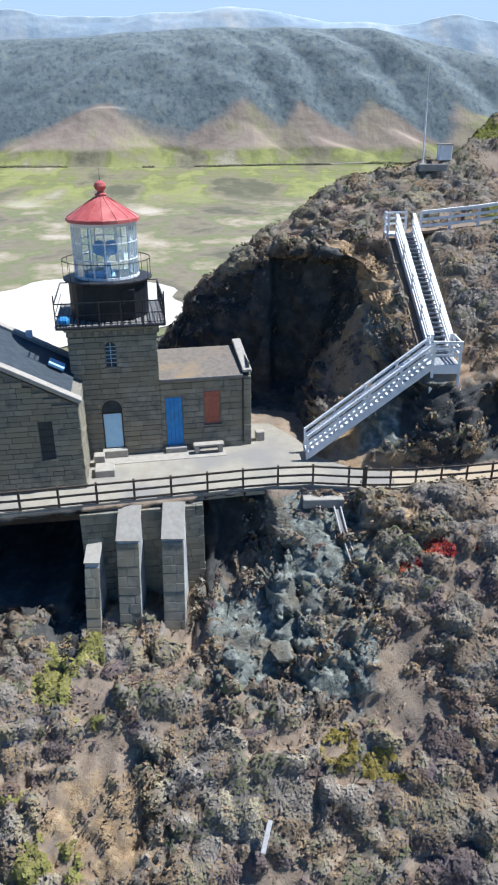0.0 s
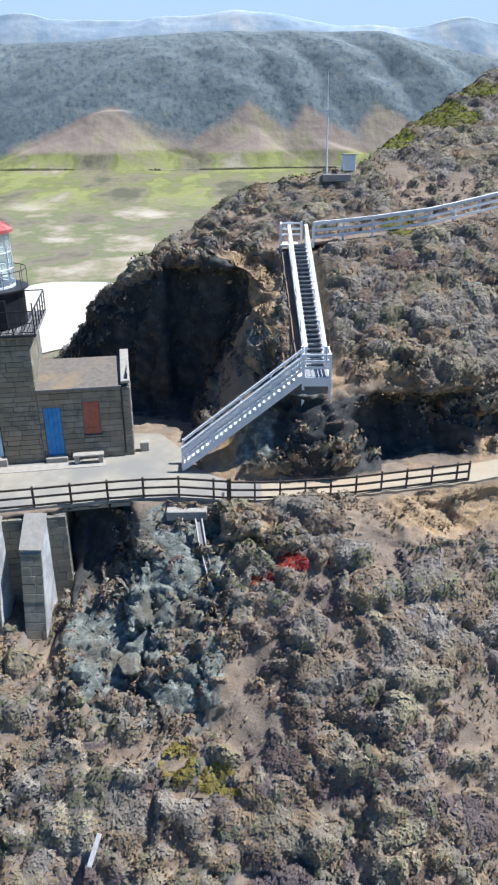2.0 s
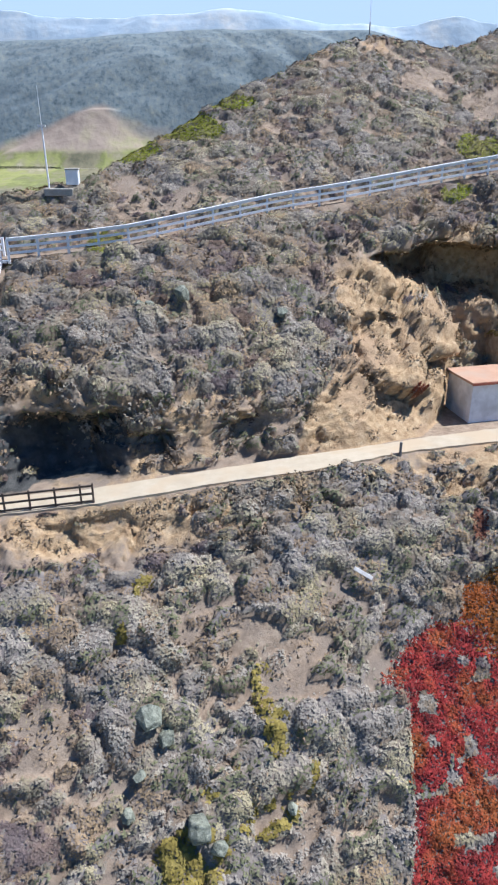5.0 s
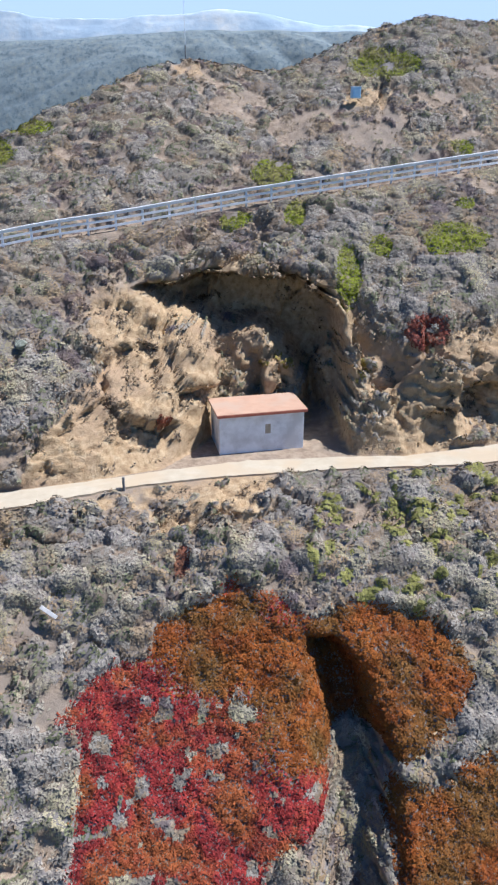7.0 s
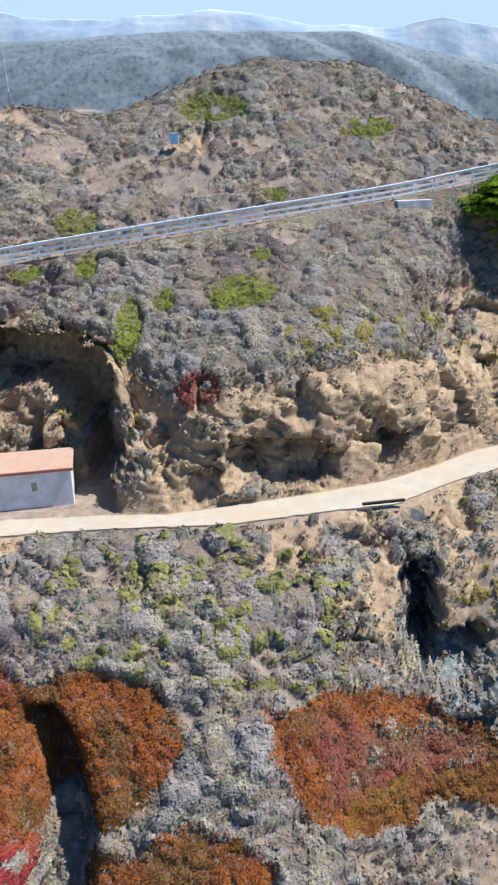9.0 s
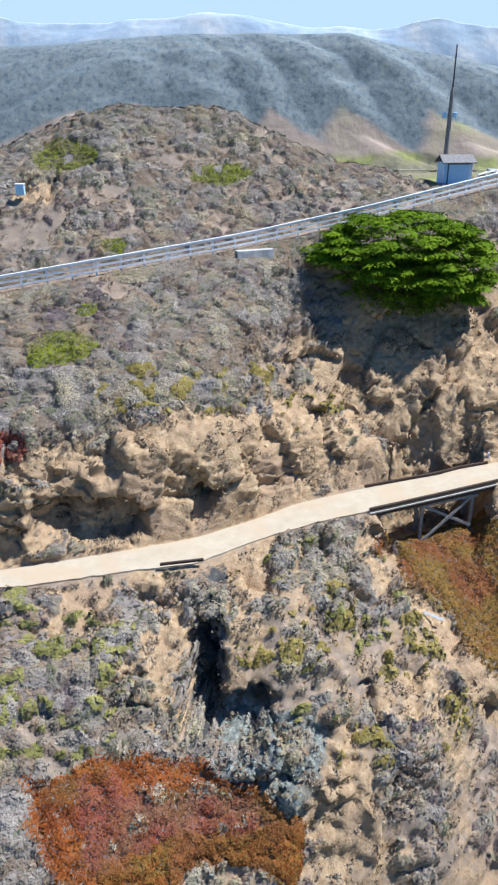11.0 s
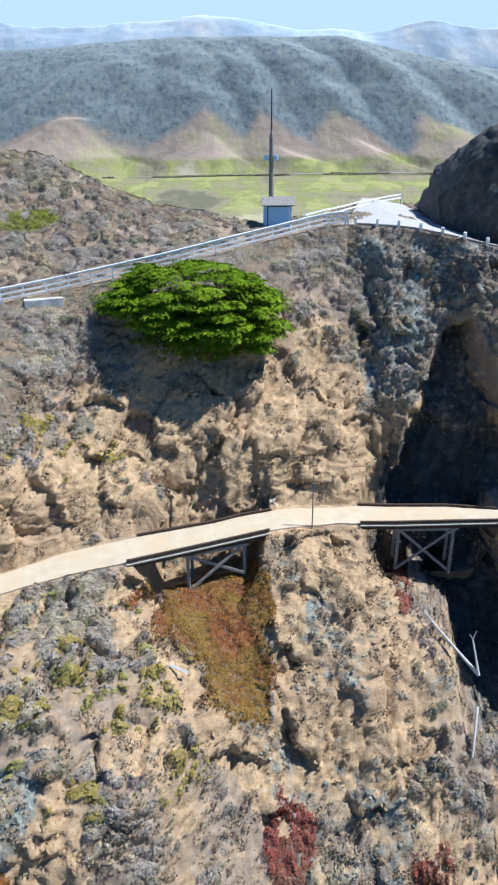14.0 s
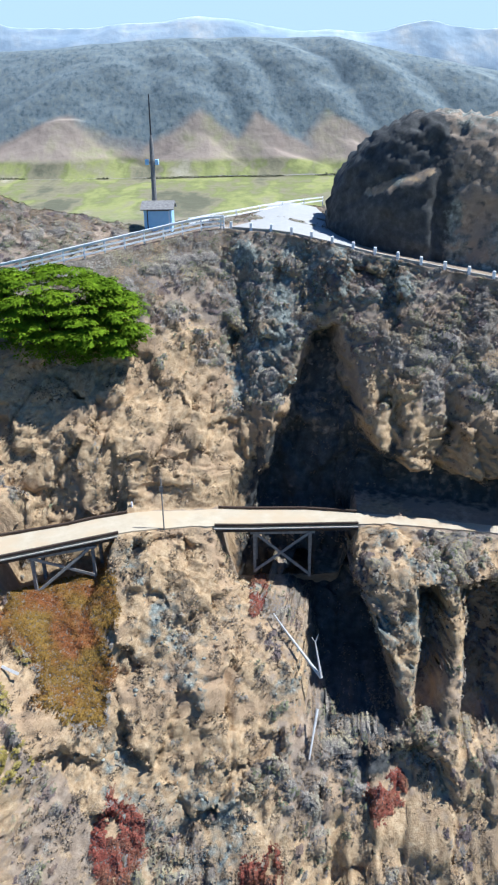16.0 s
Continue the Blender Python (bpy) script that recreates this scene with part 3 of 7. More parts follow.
tan, blue, dark = tan * (1 - in_gully), blue * (1 - in_gully), dark * (1 - in_mat)
rock = np.maximum(np.maximum(tan, blue), 0.8 * dark)
# normals of the plain form
du = np.gradient(P, axis=0)
dv = np.gradient(P, axis=1)
N = np.cross(du, dv)
N /= np.linalg.norm(N, axis=2, keepdims=True) + 1e-9
crag = fbm(P * np.array([1.3, 1, 0.75]), 2.6, 5, 21, True)
fine = fbm(P, 1.2, 3, 61)
ribs = fbm(P * np.array([1.0, 0.25, 0.22]), 3.2, 3, 51, True)
stretch = P * np.array([1.0, 0.7, 0.62]) + 0.35 * fine[..., None]
r_a, e_a, t_a = blocks(stretch, 2.6, 7)
r_b, e_b, t_b = blocks(stretch, 1.0, 17)
r_c, e_c, t_c = blocks(stretch, 0.42, 27)
blocky = 0.55 * r_a + 0.34 * t_a - 0.22 * np.exp(-e_a / 0.15) + 0.14 * r_b + 0.15 * t_b - 0.07 * np.exp(-e_b / 0.08) + 0.03 * r_c + 0.15 * t_c
layer = (P[..., 2] + 0.45 * P[..., 0] + 1.6 * n_patch + 0.9 * fine + 0.5 * r_a) / 0.85
layer2 = (P[..., 2] - 0.3 * P[..., 0] + 1.1 * n_patch + 0.6 * crag + 0.4 * r_b) / 0.37
blocky = blocky + 0.42 * (layer % 1 - 0.5) * (0.6 + 0.4 * np.clip(2 * n_big, -1, 1)) + 0.08 * (layer2 % 1 - 0.5)
d = flat * (0.55 * n_big * np.clip((SS - 0.5), 0, 1) + (1 - rock) * 0.22 * fine + rock * (0.15 * (crag - 0.05) + (0.35 + 0.1 * np.clip((XX - 55) / 6, 0, 1) + 0.5 * np.clip((XX - 83) / 3, 0, 1)) * (ribs - 0.1) * (SS < 9.2) + blocky))
d *= np.where(SS > 11.5, 0.5, 1) * np.clip(1 - (np.abs(XX + 4) < 6) * (np.abs(SS - 5) < 0.9), 0.05, 1)
P = P + N * d[..., None]
# recesses where the rock has fallen out
pocket = np.clip(fbm(P * np.array([1.0, 1.0, 1.25]) + 0.5 * fine[..., None], 3.6, 3, 71) - 0.16, 0, 0.5) * 2.6
P[..., 1] += pocket * rock * flat * np.clip((XX - 5) / 3, 0, 1) * (SS < 9)


def scoop(outline, depth, soft, s0, s1, rag=0.5):
    """Sets the slope back, away from the sea, within an outline."""
    d = inside(P[..., 0], P[..., 2], outline) + rag * (fine + 0.6 * crag)
    f = np.clip(d / soft + 0.3, 0, 1)
    f = f * f * (3 - 2 * f) * ((SS > s0) & (SS < s1))
    P[..., 1] += depth * f
    return f


def hollow(x0, x1, z0, z1, depth, soft_x=1.0, soft_z=0.6, s0=0.0, s1=9.0):
    """Hollows out the slope, away from the sea, between two places along it and two heights."""
    up = P[..., 2] + 0.4 * crag + 0.3 * r_b
    soft_lo, soft_hi = soft_z if isinstance(soft_z, tuple) else (soft_z, soft_z)
    m = bump(P[..., 0] + 0.5 * fine + (2.2 * n_big + 0.8 * crag) * np.clip((P[..., 0] - 44) / 8, 0, 1), x0, x1, soft_x) * np.clip((up - z0) / soft_lo + 0.5, 0, 1) * np.clip((z1 - up) / soft_hi + 0.5, 0, 1) * ((SS > s0) & (SS < s1))
    P[..., 1] += depth * m


hollow(11.4, 16.0, 0.5, 3.5, 2.4, 2.0, (0.7, 1.2), 5.9, 8)
hollow(17.0, 18.6, 1.0, 2.8, 1.2, 0.8, 0.7, 5.9, 8)
hollow(21, 23, 1.2, 3.0, 0.7, 1.0, 0.6, 5.9, 8)
hollow(48.4, 53.3, 2.0, 4.2, 1.5, 1.0, 0.5, 5.9, 8)
hollow(45.8, 47.6, 1.6, 3.4, 0.8, 0.8, 0.5, 5.9, 8)
hollow(56.2, 57.2, 3.2, 5.0, 0.9, 0.8, 0.5, 5.9, 8)
hollow(57.4, 59.0, -4.3, -0.4, 3.0, 0.6, 0.8, 0, 4.9)
hollow(58.4, 61.2, -4.9, -3.0, 2.4, 0.8, 0.7, 0, 4.9)
hollow(66.6, 67.6, -5.5, -4.0, 0.9, 0.5, 0.6, 0, 4.9)
scoop(((39.1, -4.0), (40.2, -3.9), (41.9, -5.6), (42.9, -7.6), (42.6, -15), (39.2, -15), (39.4, -8), (39.3, -6)), 3.2, 1.9, 0, 4.9, 0.3)
scoop(((1.2, 0.6), (3.4, 0.8), (4.3, 3.2), (5.9, 7.4), (5.6, 8.3), (1.2, 8.3)), 1.3, 0.5, 5.95, 8.3, 0.25)
scoop(((29.5, 9.3), (33, 9.6), (38, 9.5), (41, 8.4), (41.6, 4), (41.3, 1.3), (39.4, 1.3), (38.9, 4.6), (36.4, 6.6), (33, 7.0), (31, 7.8)), 3.8, 0.9, 5.95, 7.95, 0.5)
scoop(((69.6, -0.4), (76.2, -0.4), (76.8, -1.8), (75.8, -2.8), (76.8, -4.4), (76.6, -6.6), (74.8, -6.1), (73.2, -4.0), (70.8, -1.6)), 0.6, 2.0, 1.5, 4.95, 0.3)
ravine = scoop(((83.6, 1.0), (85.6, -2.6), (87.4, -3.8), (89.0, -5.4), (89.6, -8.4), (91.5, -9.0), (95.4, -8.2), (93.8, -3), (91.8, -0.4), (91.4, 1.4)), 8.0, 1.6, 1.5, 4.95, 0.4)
# outline of the spur's shaded flank, carved in so that it lies dark
flank_shade = scoop(((84.6, -1.5), (85.2, 0.8), (86.6, 6.0), (88.6, 11.2), (89.8, 13.2), (91.0, 13.0), (92.3, 9.6), (93.2, 6.6), (95.0, 5.0), (98, 4.2), (104, 3.6), (104, -1)), 3.4, 1.6, 5.95, 8.6, 0.6)
# more shade painted over the carved ravine and the spur's flank
shaded = np.maximum(ravine, flank_shade)
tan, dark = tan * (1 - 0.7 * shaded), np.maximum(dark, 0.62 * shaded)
hollow(83.4, 84.8, -1.0, 12, 0.9, 1.6, 4.0, 5.9, 9)
hollow(-1.9, 0.6, -3.6, -0.5, 1.8, 0.8, 0.6, 3, 5)
hollow(-7.6, -2.0, -5.1, -0.3, 1.9, 0.5, 0.4, 3.5, 5.2)
hollow(-30, -7.4, -4.3, -0.35, 7.0, 0.6, 0.4, 3, 5.2)
scoop(((96.6, -0.6), (98.2, -0.8), (98.6, -4), (97.8, -8.2), (96.0, -8.2), (96.8, -4)), 3.4, 1.0, 1.5, 4.9, 0.3)
scoop(((99.8, -1.0), (103, -1.0), (103, -9), (99.0, -9), (99.4, -5)), 4.0, 1.2, 1.5, 4.9, 0.4)
hollow(95.0, 98.0, -12.0, -9.0, 1.2, 1.2, 1.2, 0, 4.9)
hollow(95.2, 96.2, 4.0, 9.0, 0.9, 0.8, 1.0, 5.9, 9)
hollow(99.2, 100.4, 4.0, 10.0, 0.9, 0.8, 1.0, 5.9, 9)


STAIR = [((2.7, 31.35, 0.3), (8.5, 31.7, 4.7)), ((8.5, 31.75, 4.7), (9.6, 31.75, 4.7)), ((9.05, 32.3, 4.75), (8.42, 39.7, 9.4)), ((7.4, 40.3, 9.4), (9.2, 40.3, 9.4))]


def stair_gap(q):
    """For points q: the distance in plan to the stairs, and the height of the stairs there."""
    best, zs = np.full(q.shape[:-1], 99.0), np.zeros(q.shape[:-1])
    for a, b in STAIR:
        a, b = np.array(a), np.array(b)
        ab = (b - a)[:2]
        f = np.clip(((q[..., :2] - a[:2]) @ ab) / (ab @ ab), 0, 1)
        dd = np.linalg.norm(q[..., :2] - a[:2] - f[..., None] * ab, axis=-1)
        zs = np.where(dd < best, a[2] + f * (b[2] - a[2]), zs)
        best = np.minimum(best, dd)
    return best, zs


g_d, g_z = stair_gap(P)
room = np.clip((1.15 - g_d) / 0.4, 0, 1)
P[..., 2] = P[..., 2] - room * np.maximum(P[..., 2] - (g_z - 0.35), 0)


def grid_mesh(name, V, weights=()):
    nu, nv = V.shape[:2]
    me = bpy.data.meshes.new(name)
    idx = np.arange(nu * nv).reshape(nu, nv)
    q = np.stack([idx[:-1, :-1], idx[1:, :-1], idx[1:, 1:], idx[:-1, 1:]], -1).reshape(-1, 4)
    me.vertices.add(nu * nv)
    me.vertices.foreach_set("co", V.reshape(-1).astype(np.float32))
    me.loops.add(q.size)
    me.loops.foreach_set("vertex_index", q.reshape(-1).astype(np.int32))
    me.polygons.add(len(q))
    me.polygons.foreach_set("loop_start", (np.arange(len(q)) * 4).astype(np.int32))
    me.polygons.foreach_set("loop_total", np.full(len(q), 4, np.int32))
    me.update(calc_edges=True)
    for key, w in weights:
        a = me.attributes.new(key, 'FLOAT', 'POINT')
        a.data.foreach_set("value", w.reshape(-1).astype(np.float32))
    return me


def tri_mesh(name, V, T, material):
    me = bpy.data.meshes.new(name)
    me.vertices.add(len(V))
    me.vertices.foreach_set("co", V.reshape(-1).astype(np.float32))
    me.loops.add(T.size)
    me.loops.foreach_set("vertex_index", T.reshape(-1).astype(np.int32))
    me.polygons.add(len(T))
    me.polygons.foreach_set("loop_start", (np.arange(len(T)) * 3).astype(np.int32))
    me.polygons.foreach_set("loop_total", np.full(len(T), 3, np.int32))
    me.update(calc_edges=True)
    me.materials.append(material)
    return me


# ---- where things grow ----
rng = np.random.default_rng(7)
du, dv = np.gradient(P, axis=0), np.gradient(P, axis=1)
cr = np.cross(du, dv)
area = np.linalg.norm(cr, axis=2)
N = cr / (area[..., None] + 1e-9)
steep = np.abs(N[..., 2])
cs, cx, cz = SS, P[..., 0].copy(), P[..., 2].copy()
seen = (cx > -15) & (cx < 106) & (cz > -19) & (cs < 11.6) & (cs > 1.2)
open_road = (np.abs(cs - 5.5) < 0.56) | ((np.abs(cs - 9.5) < 0.5))
patch = fbm(P, 7.0, 3, 77)
patch2 = fbm(P, 3.0, 3, 83)
hash_leaf = fbm(P, 0.8, 2, 87)


def zone(*spots):
    """Patches on the slope: (x, z, half width, half height, lean) each, with ragged edges."""
    r = np.zeros(cx.shape)
    for x0, z0, a, b, *lean in spots:
        sh = lean[0] if lean else 0.0
        q = ((cx - x0 - sh * (cz - z0)) / a) ** 2 + ((cz - z0) / b) ** 2
        r = np.maximum(r, np.clip((1.0 + 0.55 * patch2 + 0.3 * patch + 0.25 * fine - q) / 0.3, 0, 1))
    return r


def plot(outline, rag=0.6, soft=0.3):
    """A patch on the slope within an outline of (x, z) corners, with ragged edges."""
    d = inside(cx, cz, outline)
    return np.clip((d + rag * (1.1 * patch2 + 0.4 * patch + 0.5 * fine)) / soft + 0.5, 0, 1)


lower, upper = (cs < 5), (cs > 6)
MAT = plot(((35.5, -1.5), (37.4, -1.9), (39.2, -3.0), (40.9, -2.8), (44.8, -3.2), (46.2, -4.0), (46.4, -4.9), (45.4, -6.3), (43.8, -7.2), (42.2, -7.6), (40.2, -8.2), (39.7, -9.7), (37.2, -10.2),
            (36.7, -13.5), (28.8, -13.5), (29.6, -7.9), (29.3, -5.9), (28.6, -5.2), (30.4, -4.2), (32, -4.0), (32.3, -2.8), (34.3, -2.1))) * lower
REDDER = plot(((28, -4.0), (32.2, -4.0), (34.9, -5.6), (36.9, -6.7), (38.2, -7.9), (41, -9), (41, -14), (28, -14)), 1.1, 0.8)
REDDER = np.clip(REDDER + 0.5 * np.clip(patch2 * 4 - 1.0, 0, 1), 0, 1)
REDDER = np.maximum(REDDER, 0.75 * plot(((34.4, -1.2), (37.6, -1.4), (39.2, -2.8), (38.4, -3.2), (36.6, -2.4), (34.6, -2.3)), 0.7, 0.8))
FLAT_B = plot(((43.0, -8.4), (44.6, -7.9), (46.8, -7.1), (49.2, -7.6), (50.5, -8.6), (50.6, -11), (43, -11))) * lower
C_RED = plot(((52.5, -4.6), (57, -5.6), (60.5, -7.2), (61.5, -8.4), (57, -8.2), (53, -7.4)), 1.4, 0.6)
FLAT_C = plot(LAST_MAT) * lower
Z_RED = MAT * REDDER
Z_ORANGE = np.clip(MAT * (1 - REDDER) + FLAT_B + FLAT_C * (1 - 0.7 * C_RED), 0, 1)
Z_OLIVE = plot(GULLY, 0.35) * lower
Z_OLIVE = np.maximum(Z_OLIVE, FLAT_C * plot(((53.5, -7.4), (56, -7.4), (60, -8.4), (63.2, -8.0), (63.2, -11), (54, -9.4)), 0.8))
Z_RED = np.maximum(Z_RED, zone((9.2, -1.0, 0.7, 0.4), (6.6, -1.9, 0.5, 0.4), (8.0, -1.35, 0.9, 0.25), (9.6, -1.9, 0.6, 0.25)) * lower * (hash_leaf > 0.02))
Z_RED2 = np.maximum(zone((70.9, -1.5, 0.45, 0.8, -0.8), (85.8, -3, 0.7, 0.5), (33.2, -0.9, 0.4, 0.6), (94.5, -11.5, 1.6, 1.0)),
                    plot(((77.2, -9.2), (78.6, -10.4), (79.4, -11.2), (79.3, -13.0), (79.5, -15.5), (77.4, -15.5), (76.3, -11.3)), 0.5)) * lower
Z_RED2 = np.maximum(Z_RED2, plot(((85.4, -13.1), (87.5, -12.7), (88.2, -14.6), (87, -16), (85, -15)), 0.4) * lower)
Z_RED2 = np.maximum(Z_RED2, FLAT_C * C_RED) + zone((46.0, 7.0, 1.2, 0.7), (31.4, 3.2, 0.4, 0.25)) * upper
Z_BRIGHT = zone(*[(x, z, a * 1.25, b * 1.35) for x, z, a, b in ((17.9, 15.9, 2.2, 0.6), (14.6, 14.6, 1.5, 0.6), (21, 17.4, 1.2, 0.3), (37.1, 14.7, 1.4, 0.7), (34.8, 12.3, 1.1, 0.5), (38.5, 12.5, 0.6, 0.6), (41.6, 9.5, 0.6, 1.1), (43.6, 11, 0.6, 0.4),
                (48.4, 11.4, 1.9, 0.6), (50, 16.3, 0.8, 0.4), (45.2, 21.8, 2.2, 0.8), (57, 20.5, 1.9, 0.6), (49.3, 13.1, 0.6, 0.3), (14, 10.1, 0.9, 0.3))]) * upper
Z_YELLOW = zone((42.5, -0.6, 4.0, 1.6), (47, 0, 6, 1.4), (51, -2.0, 4.0, 2.4), (45, -1.8, 4.5, 1.6), (61, 1.1, 2.5, 0.6), (67, -1.5, 3.0, 1.8), (64, -3.5, 2.0, 1.2)) * lower
Z_OCHRE = zone((20.5, -9.5, 1.6, 0.9), (23.5, -8.6, 1.2, 0.6), (63, -1.2, 3.5, 1.2), (69.5, -3.5, 2.5, 1.6), (72.5, -6.5, 2.0, 1.4), (66, -6.5, 2.0, 1.0), (3.3, -7.2, 0.7, 0.5), (5.0, -7.7, 0.9, 0.5), (23.3, -5.2, 0.5, 0.8), (24, -6.4, 0.6, 0.6), (21.8, -7.7, 0.8, 0.6), (18.2, -2, 0.5, 0.5),
               (17.3, -3.3, 0.4, 0.35), (25, -7.8, 0.5, 0.5)) * lower + zone((37.2, 5.0, 2.0, 0.5), (42.2, 5.0, 0.4, 0.5), (58, 8.6, 3.5, 1.2), (64, 6.6, 2.5, 1.0), (53, 9.4, 2.5, 1.0)) * upper
Z_RED = Z_RED * (hash_leaf > -0.26 - 0.5 * (1 - REDDER)) * (patch2 < 0.42)
Z_RED2 = Z_RED2 * (hash_leaf > -0.24)
ice = np.clip(Z_RED + Z_ORANGE + Z_OLIVE + Z_RED2, 0, 1)
bare = np.clip(1.1 - 1.1 * np.maximum(np.maximum(tan, 0.55 * blue), 0.75 * dark) + 0.6 * patch2, 0.0, 1) * np.clip((steep - 0.22) / 0.25, 0.0, 1)
g_dist, _ = stair_gap(P)
clear = np.clip((g_dist - 0.9) / 0.3, 0, 1) * (1 - ((cx < 3.2) & (cs > 5) & (cs < 7.4))) * (1 - ((cx < -0.5) & (cs > 4.0) & (cs < 5)))
clear = clear * (1 - 0.3 * bump(cs, 8.86, 9.2, 0.06) * (cx > 81.5))
clear = clear * np.where((cx > 83) & (cx < 88) & (cs > 5.5) & (cs < 9), 0.75, 1.0) * seen * (~open_road) * (1 - 0.85 * np.maximum(ravine, flank_shade))
tree_shade = 1 - bump(cx, 66, 77, 2) * bump(cz, 7, 13.5, 1.5)
open_soil = zone((25.0, -4.6, 2.6, 0.9), (22.6, -3.6, 1.6, 0.7), (27.8, -5.0, 1.5, 0.6), (24.5, -9.0, 1.4, 0.8), (17.4, -7.6, 1.5, 0.9), (15.6, -9.8, 1.8, 1.0), (12.4, -10.2, 2.0, 1.1), 
                 (-5.4, -8.6, 1.4, 2.2), (1.0, -6.6, 1.6, 0.6), (17.6, -0.6, 2.0, 0.4)) * lower + zone((34.5, 19.2, 2.2, 1.0), (44, 17.0, 2.4, 1.0), (38.6, 17.4, 2.0, 1.0), (48.5, 19.5, 2.0, 0.7)) * upper
cover = (1 - np.where(cx < 21, 0.5, 0.7) * np.clip(open_soil, 0, 1)) * bare * tree_shade * clear * np.where(cs > 9.5, 0.82, 1.0) * (1 - 0.14 * lower * (cx < 26) - 0.13 * lower * bump(cx, 57, 90, 4)) * np.clip(0.74 + 0.95 * patch2 + 0.35 * patch + 0.15 * np.clip((20 - np.abs(cx - 40)) / 10, 0, 1) + 0.15 * (cs > 6) * (cs < 9), 0.12, 1.2)
lying = P * np.array([0.66, 0.85, 1.0]) + 0.45 * np.stack([hash_leaf, fine, hash_leaf], -1) + 0.35 * np.stack([fine, hash_leaf, patch2], -1)
d_a, ra, rb = domes(lying, 0.95, 3)
d_b, rc, rd = domes(lying, 0.48, 33)
d_c, re, rf = domes(lying * np.array([0.9, 1.0, 1.15]), 1.7, 53)
on_a = np.clip((cover - 0.15 - 0.55 * ra) / 0.12, 0, 1)
on_b = np.clip((cover - 0.08 - 0.6 * rc) / 0.12, 0, 1)
on_c = np.clip((cover - 0.45 - 0.5 * re) / 0.12, 0, 1) * (cs < 9.4)
low_growth = np.clip(Z_BRIGHT + ice, 0, 1) * clear
tall = np.clip(1.0 - (cx - 10) / 60, 0.76, 1.0)
lift_a, lift_b = d_a * on_a * (0.3 + 0.5 * rb) * tall, d_b * on_b * (0.16 + 0.2 * rd)
lift_c = d_c * on_c * (0.22 + 0.3 * rf) * tall
lift = np.maximum(np.maximum(lift_a, lift_c), lift_b) + 0.55 * lift_b + 0.45 * np.minimum(lift_a, lift_c)
lift = lift * (1 - 0.75 * bump(cs, 8.8, 9.2, 0.08) * (cx > 8)) * np.where(cs > 9.4, 0.62, 1 - 0.35 * (cs > 6) * np.clip((cx - 38) / 8, 0, 1))
lift = np.where(MAT > 0.25, np.minimum(lift, 0.16), lift)
lift = lift * (1 - low_growth) + low_growth * (0.14 * d_b + 0.06)
grown = np.clip(np.maximum(np.maximum(d_a * on_a, d_c * on_c), d_b * on_b) * 3, 0, 1)
kind_r = np.where(lift_c > lift_a, 0.35 * rb + 0.65 * rf, np.where(lift_a > lift_b, rb, rd))
P = P + (0.55 * N + np.array([0, 0, 0.45])) * (lift * np.clip(seen, 0, 1))[..., None]
twigs = np.clip(grown * 0.9 + low_growth, 0, 1) * 0.75
du, dv = np.gradient(P, axis=0), np.gradient(P, axis=1)
cr = np.cross(du, dv)
area = np.linalg.norm(cr, axis=2)
N = cr / (area[..., None] + 1e-9)

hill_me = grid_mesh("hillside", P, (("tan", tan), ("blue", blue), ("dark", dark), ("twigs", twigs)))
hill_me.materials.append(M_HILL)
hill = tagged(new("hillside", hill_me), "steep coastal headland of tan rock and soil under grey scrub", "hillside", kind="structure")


def places(weight, count, lo, hi):
    w = np.maximum((area * weight).reshape(-1), 0)
    c = rng.choice(len(w), size=count, p=w / w.sum())
    f = rng.uniform(-0.5, 0.5, (count, 2))
    pos = P.reshape(-1, 3)[c] + du.reshape(-1, 3)[c] * f[:, :1] + dv.reshape(-1, 3)[c] * f[:, 1:]
    return pos, rng.uniform(lo, hi, count), N.reshape(-1, 3)[c]


def foliage(name, weight, count, size, material, label, category, wild=0.18, out=0.05):
    """A growth of many small leaf sprays standing on the clumps of the slope; fewer where the weight is small."""
    total = float((area * weight).sum())
    count = int(min(count, total * 420))
    if count < 10:
        return
    c, s, n0 = places(weight, count, 0.55, 1.35)
    s = (s * size)[:, None]
    nn = n0 * 0.85 + np.array([0, 0, 0.2]) + wild * rng.normal(size=(count, 3))
    nn /= np.linalg.norm(nn, axis=1, keepdims=True)
    a = np.cross(nn, rng.normal(size=(count, 3)))
    a /= np.linalg.norm(a, axis=1, keepdims=True)
    b = np.cross(nn, a)
    c = c + n0 * (rng.uniform(-0.2, 1.0, (count, 1)) * out)
    L = np.stack([c - a * s * 0.4 - b * s * 0.5, c + a * s * 0.4 - b * s * 0.5, c + b * s * 0.95 + n0 * s * 0.12], 1).reshape(-1, 3)
    me = tri_mesh(name, L, np.arange(count * 3).reshape(-1, 3), material)
    soft = n0 + np.array([0, 0, 0.15]) + 0.9 * wild * rng.normal(size=(count, 3))
    soft /= np.linalg.norm(soft, axis=1, keepdims=True)
    me.attributes.new("custom_normal", 'FLOAT_VECTOR', 'POINT').data.foreach_set("vector", np.repeat(soft, 3, 0).reshape(-1).astype(np.float32))
    tagged(new(name, me), label, category, kind="stuff")


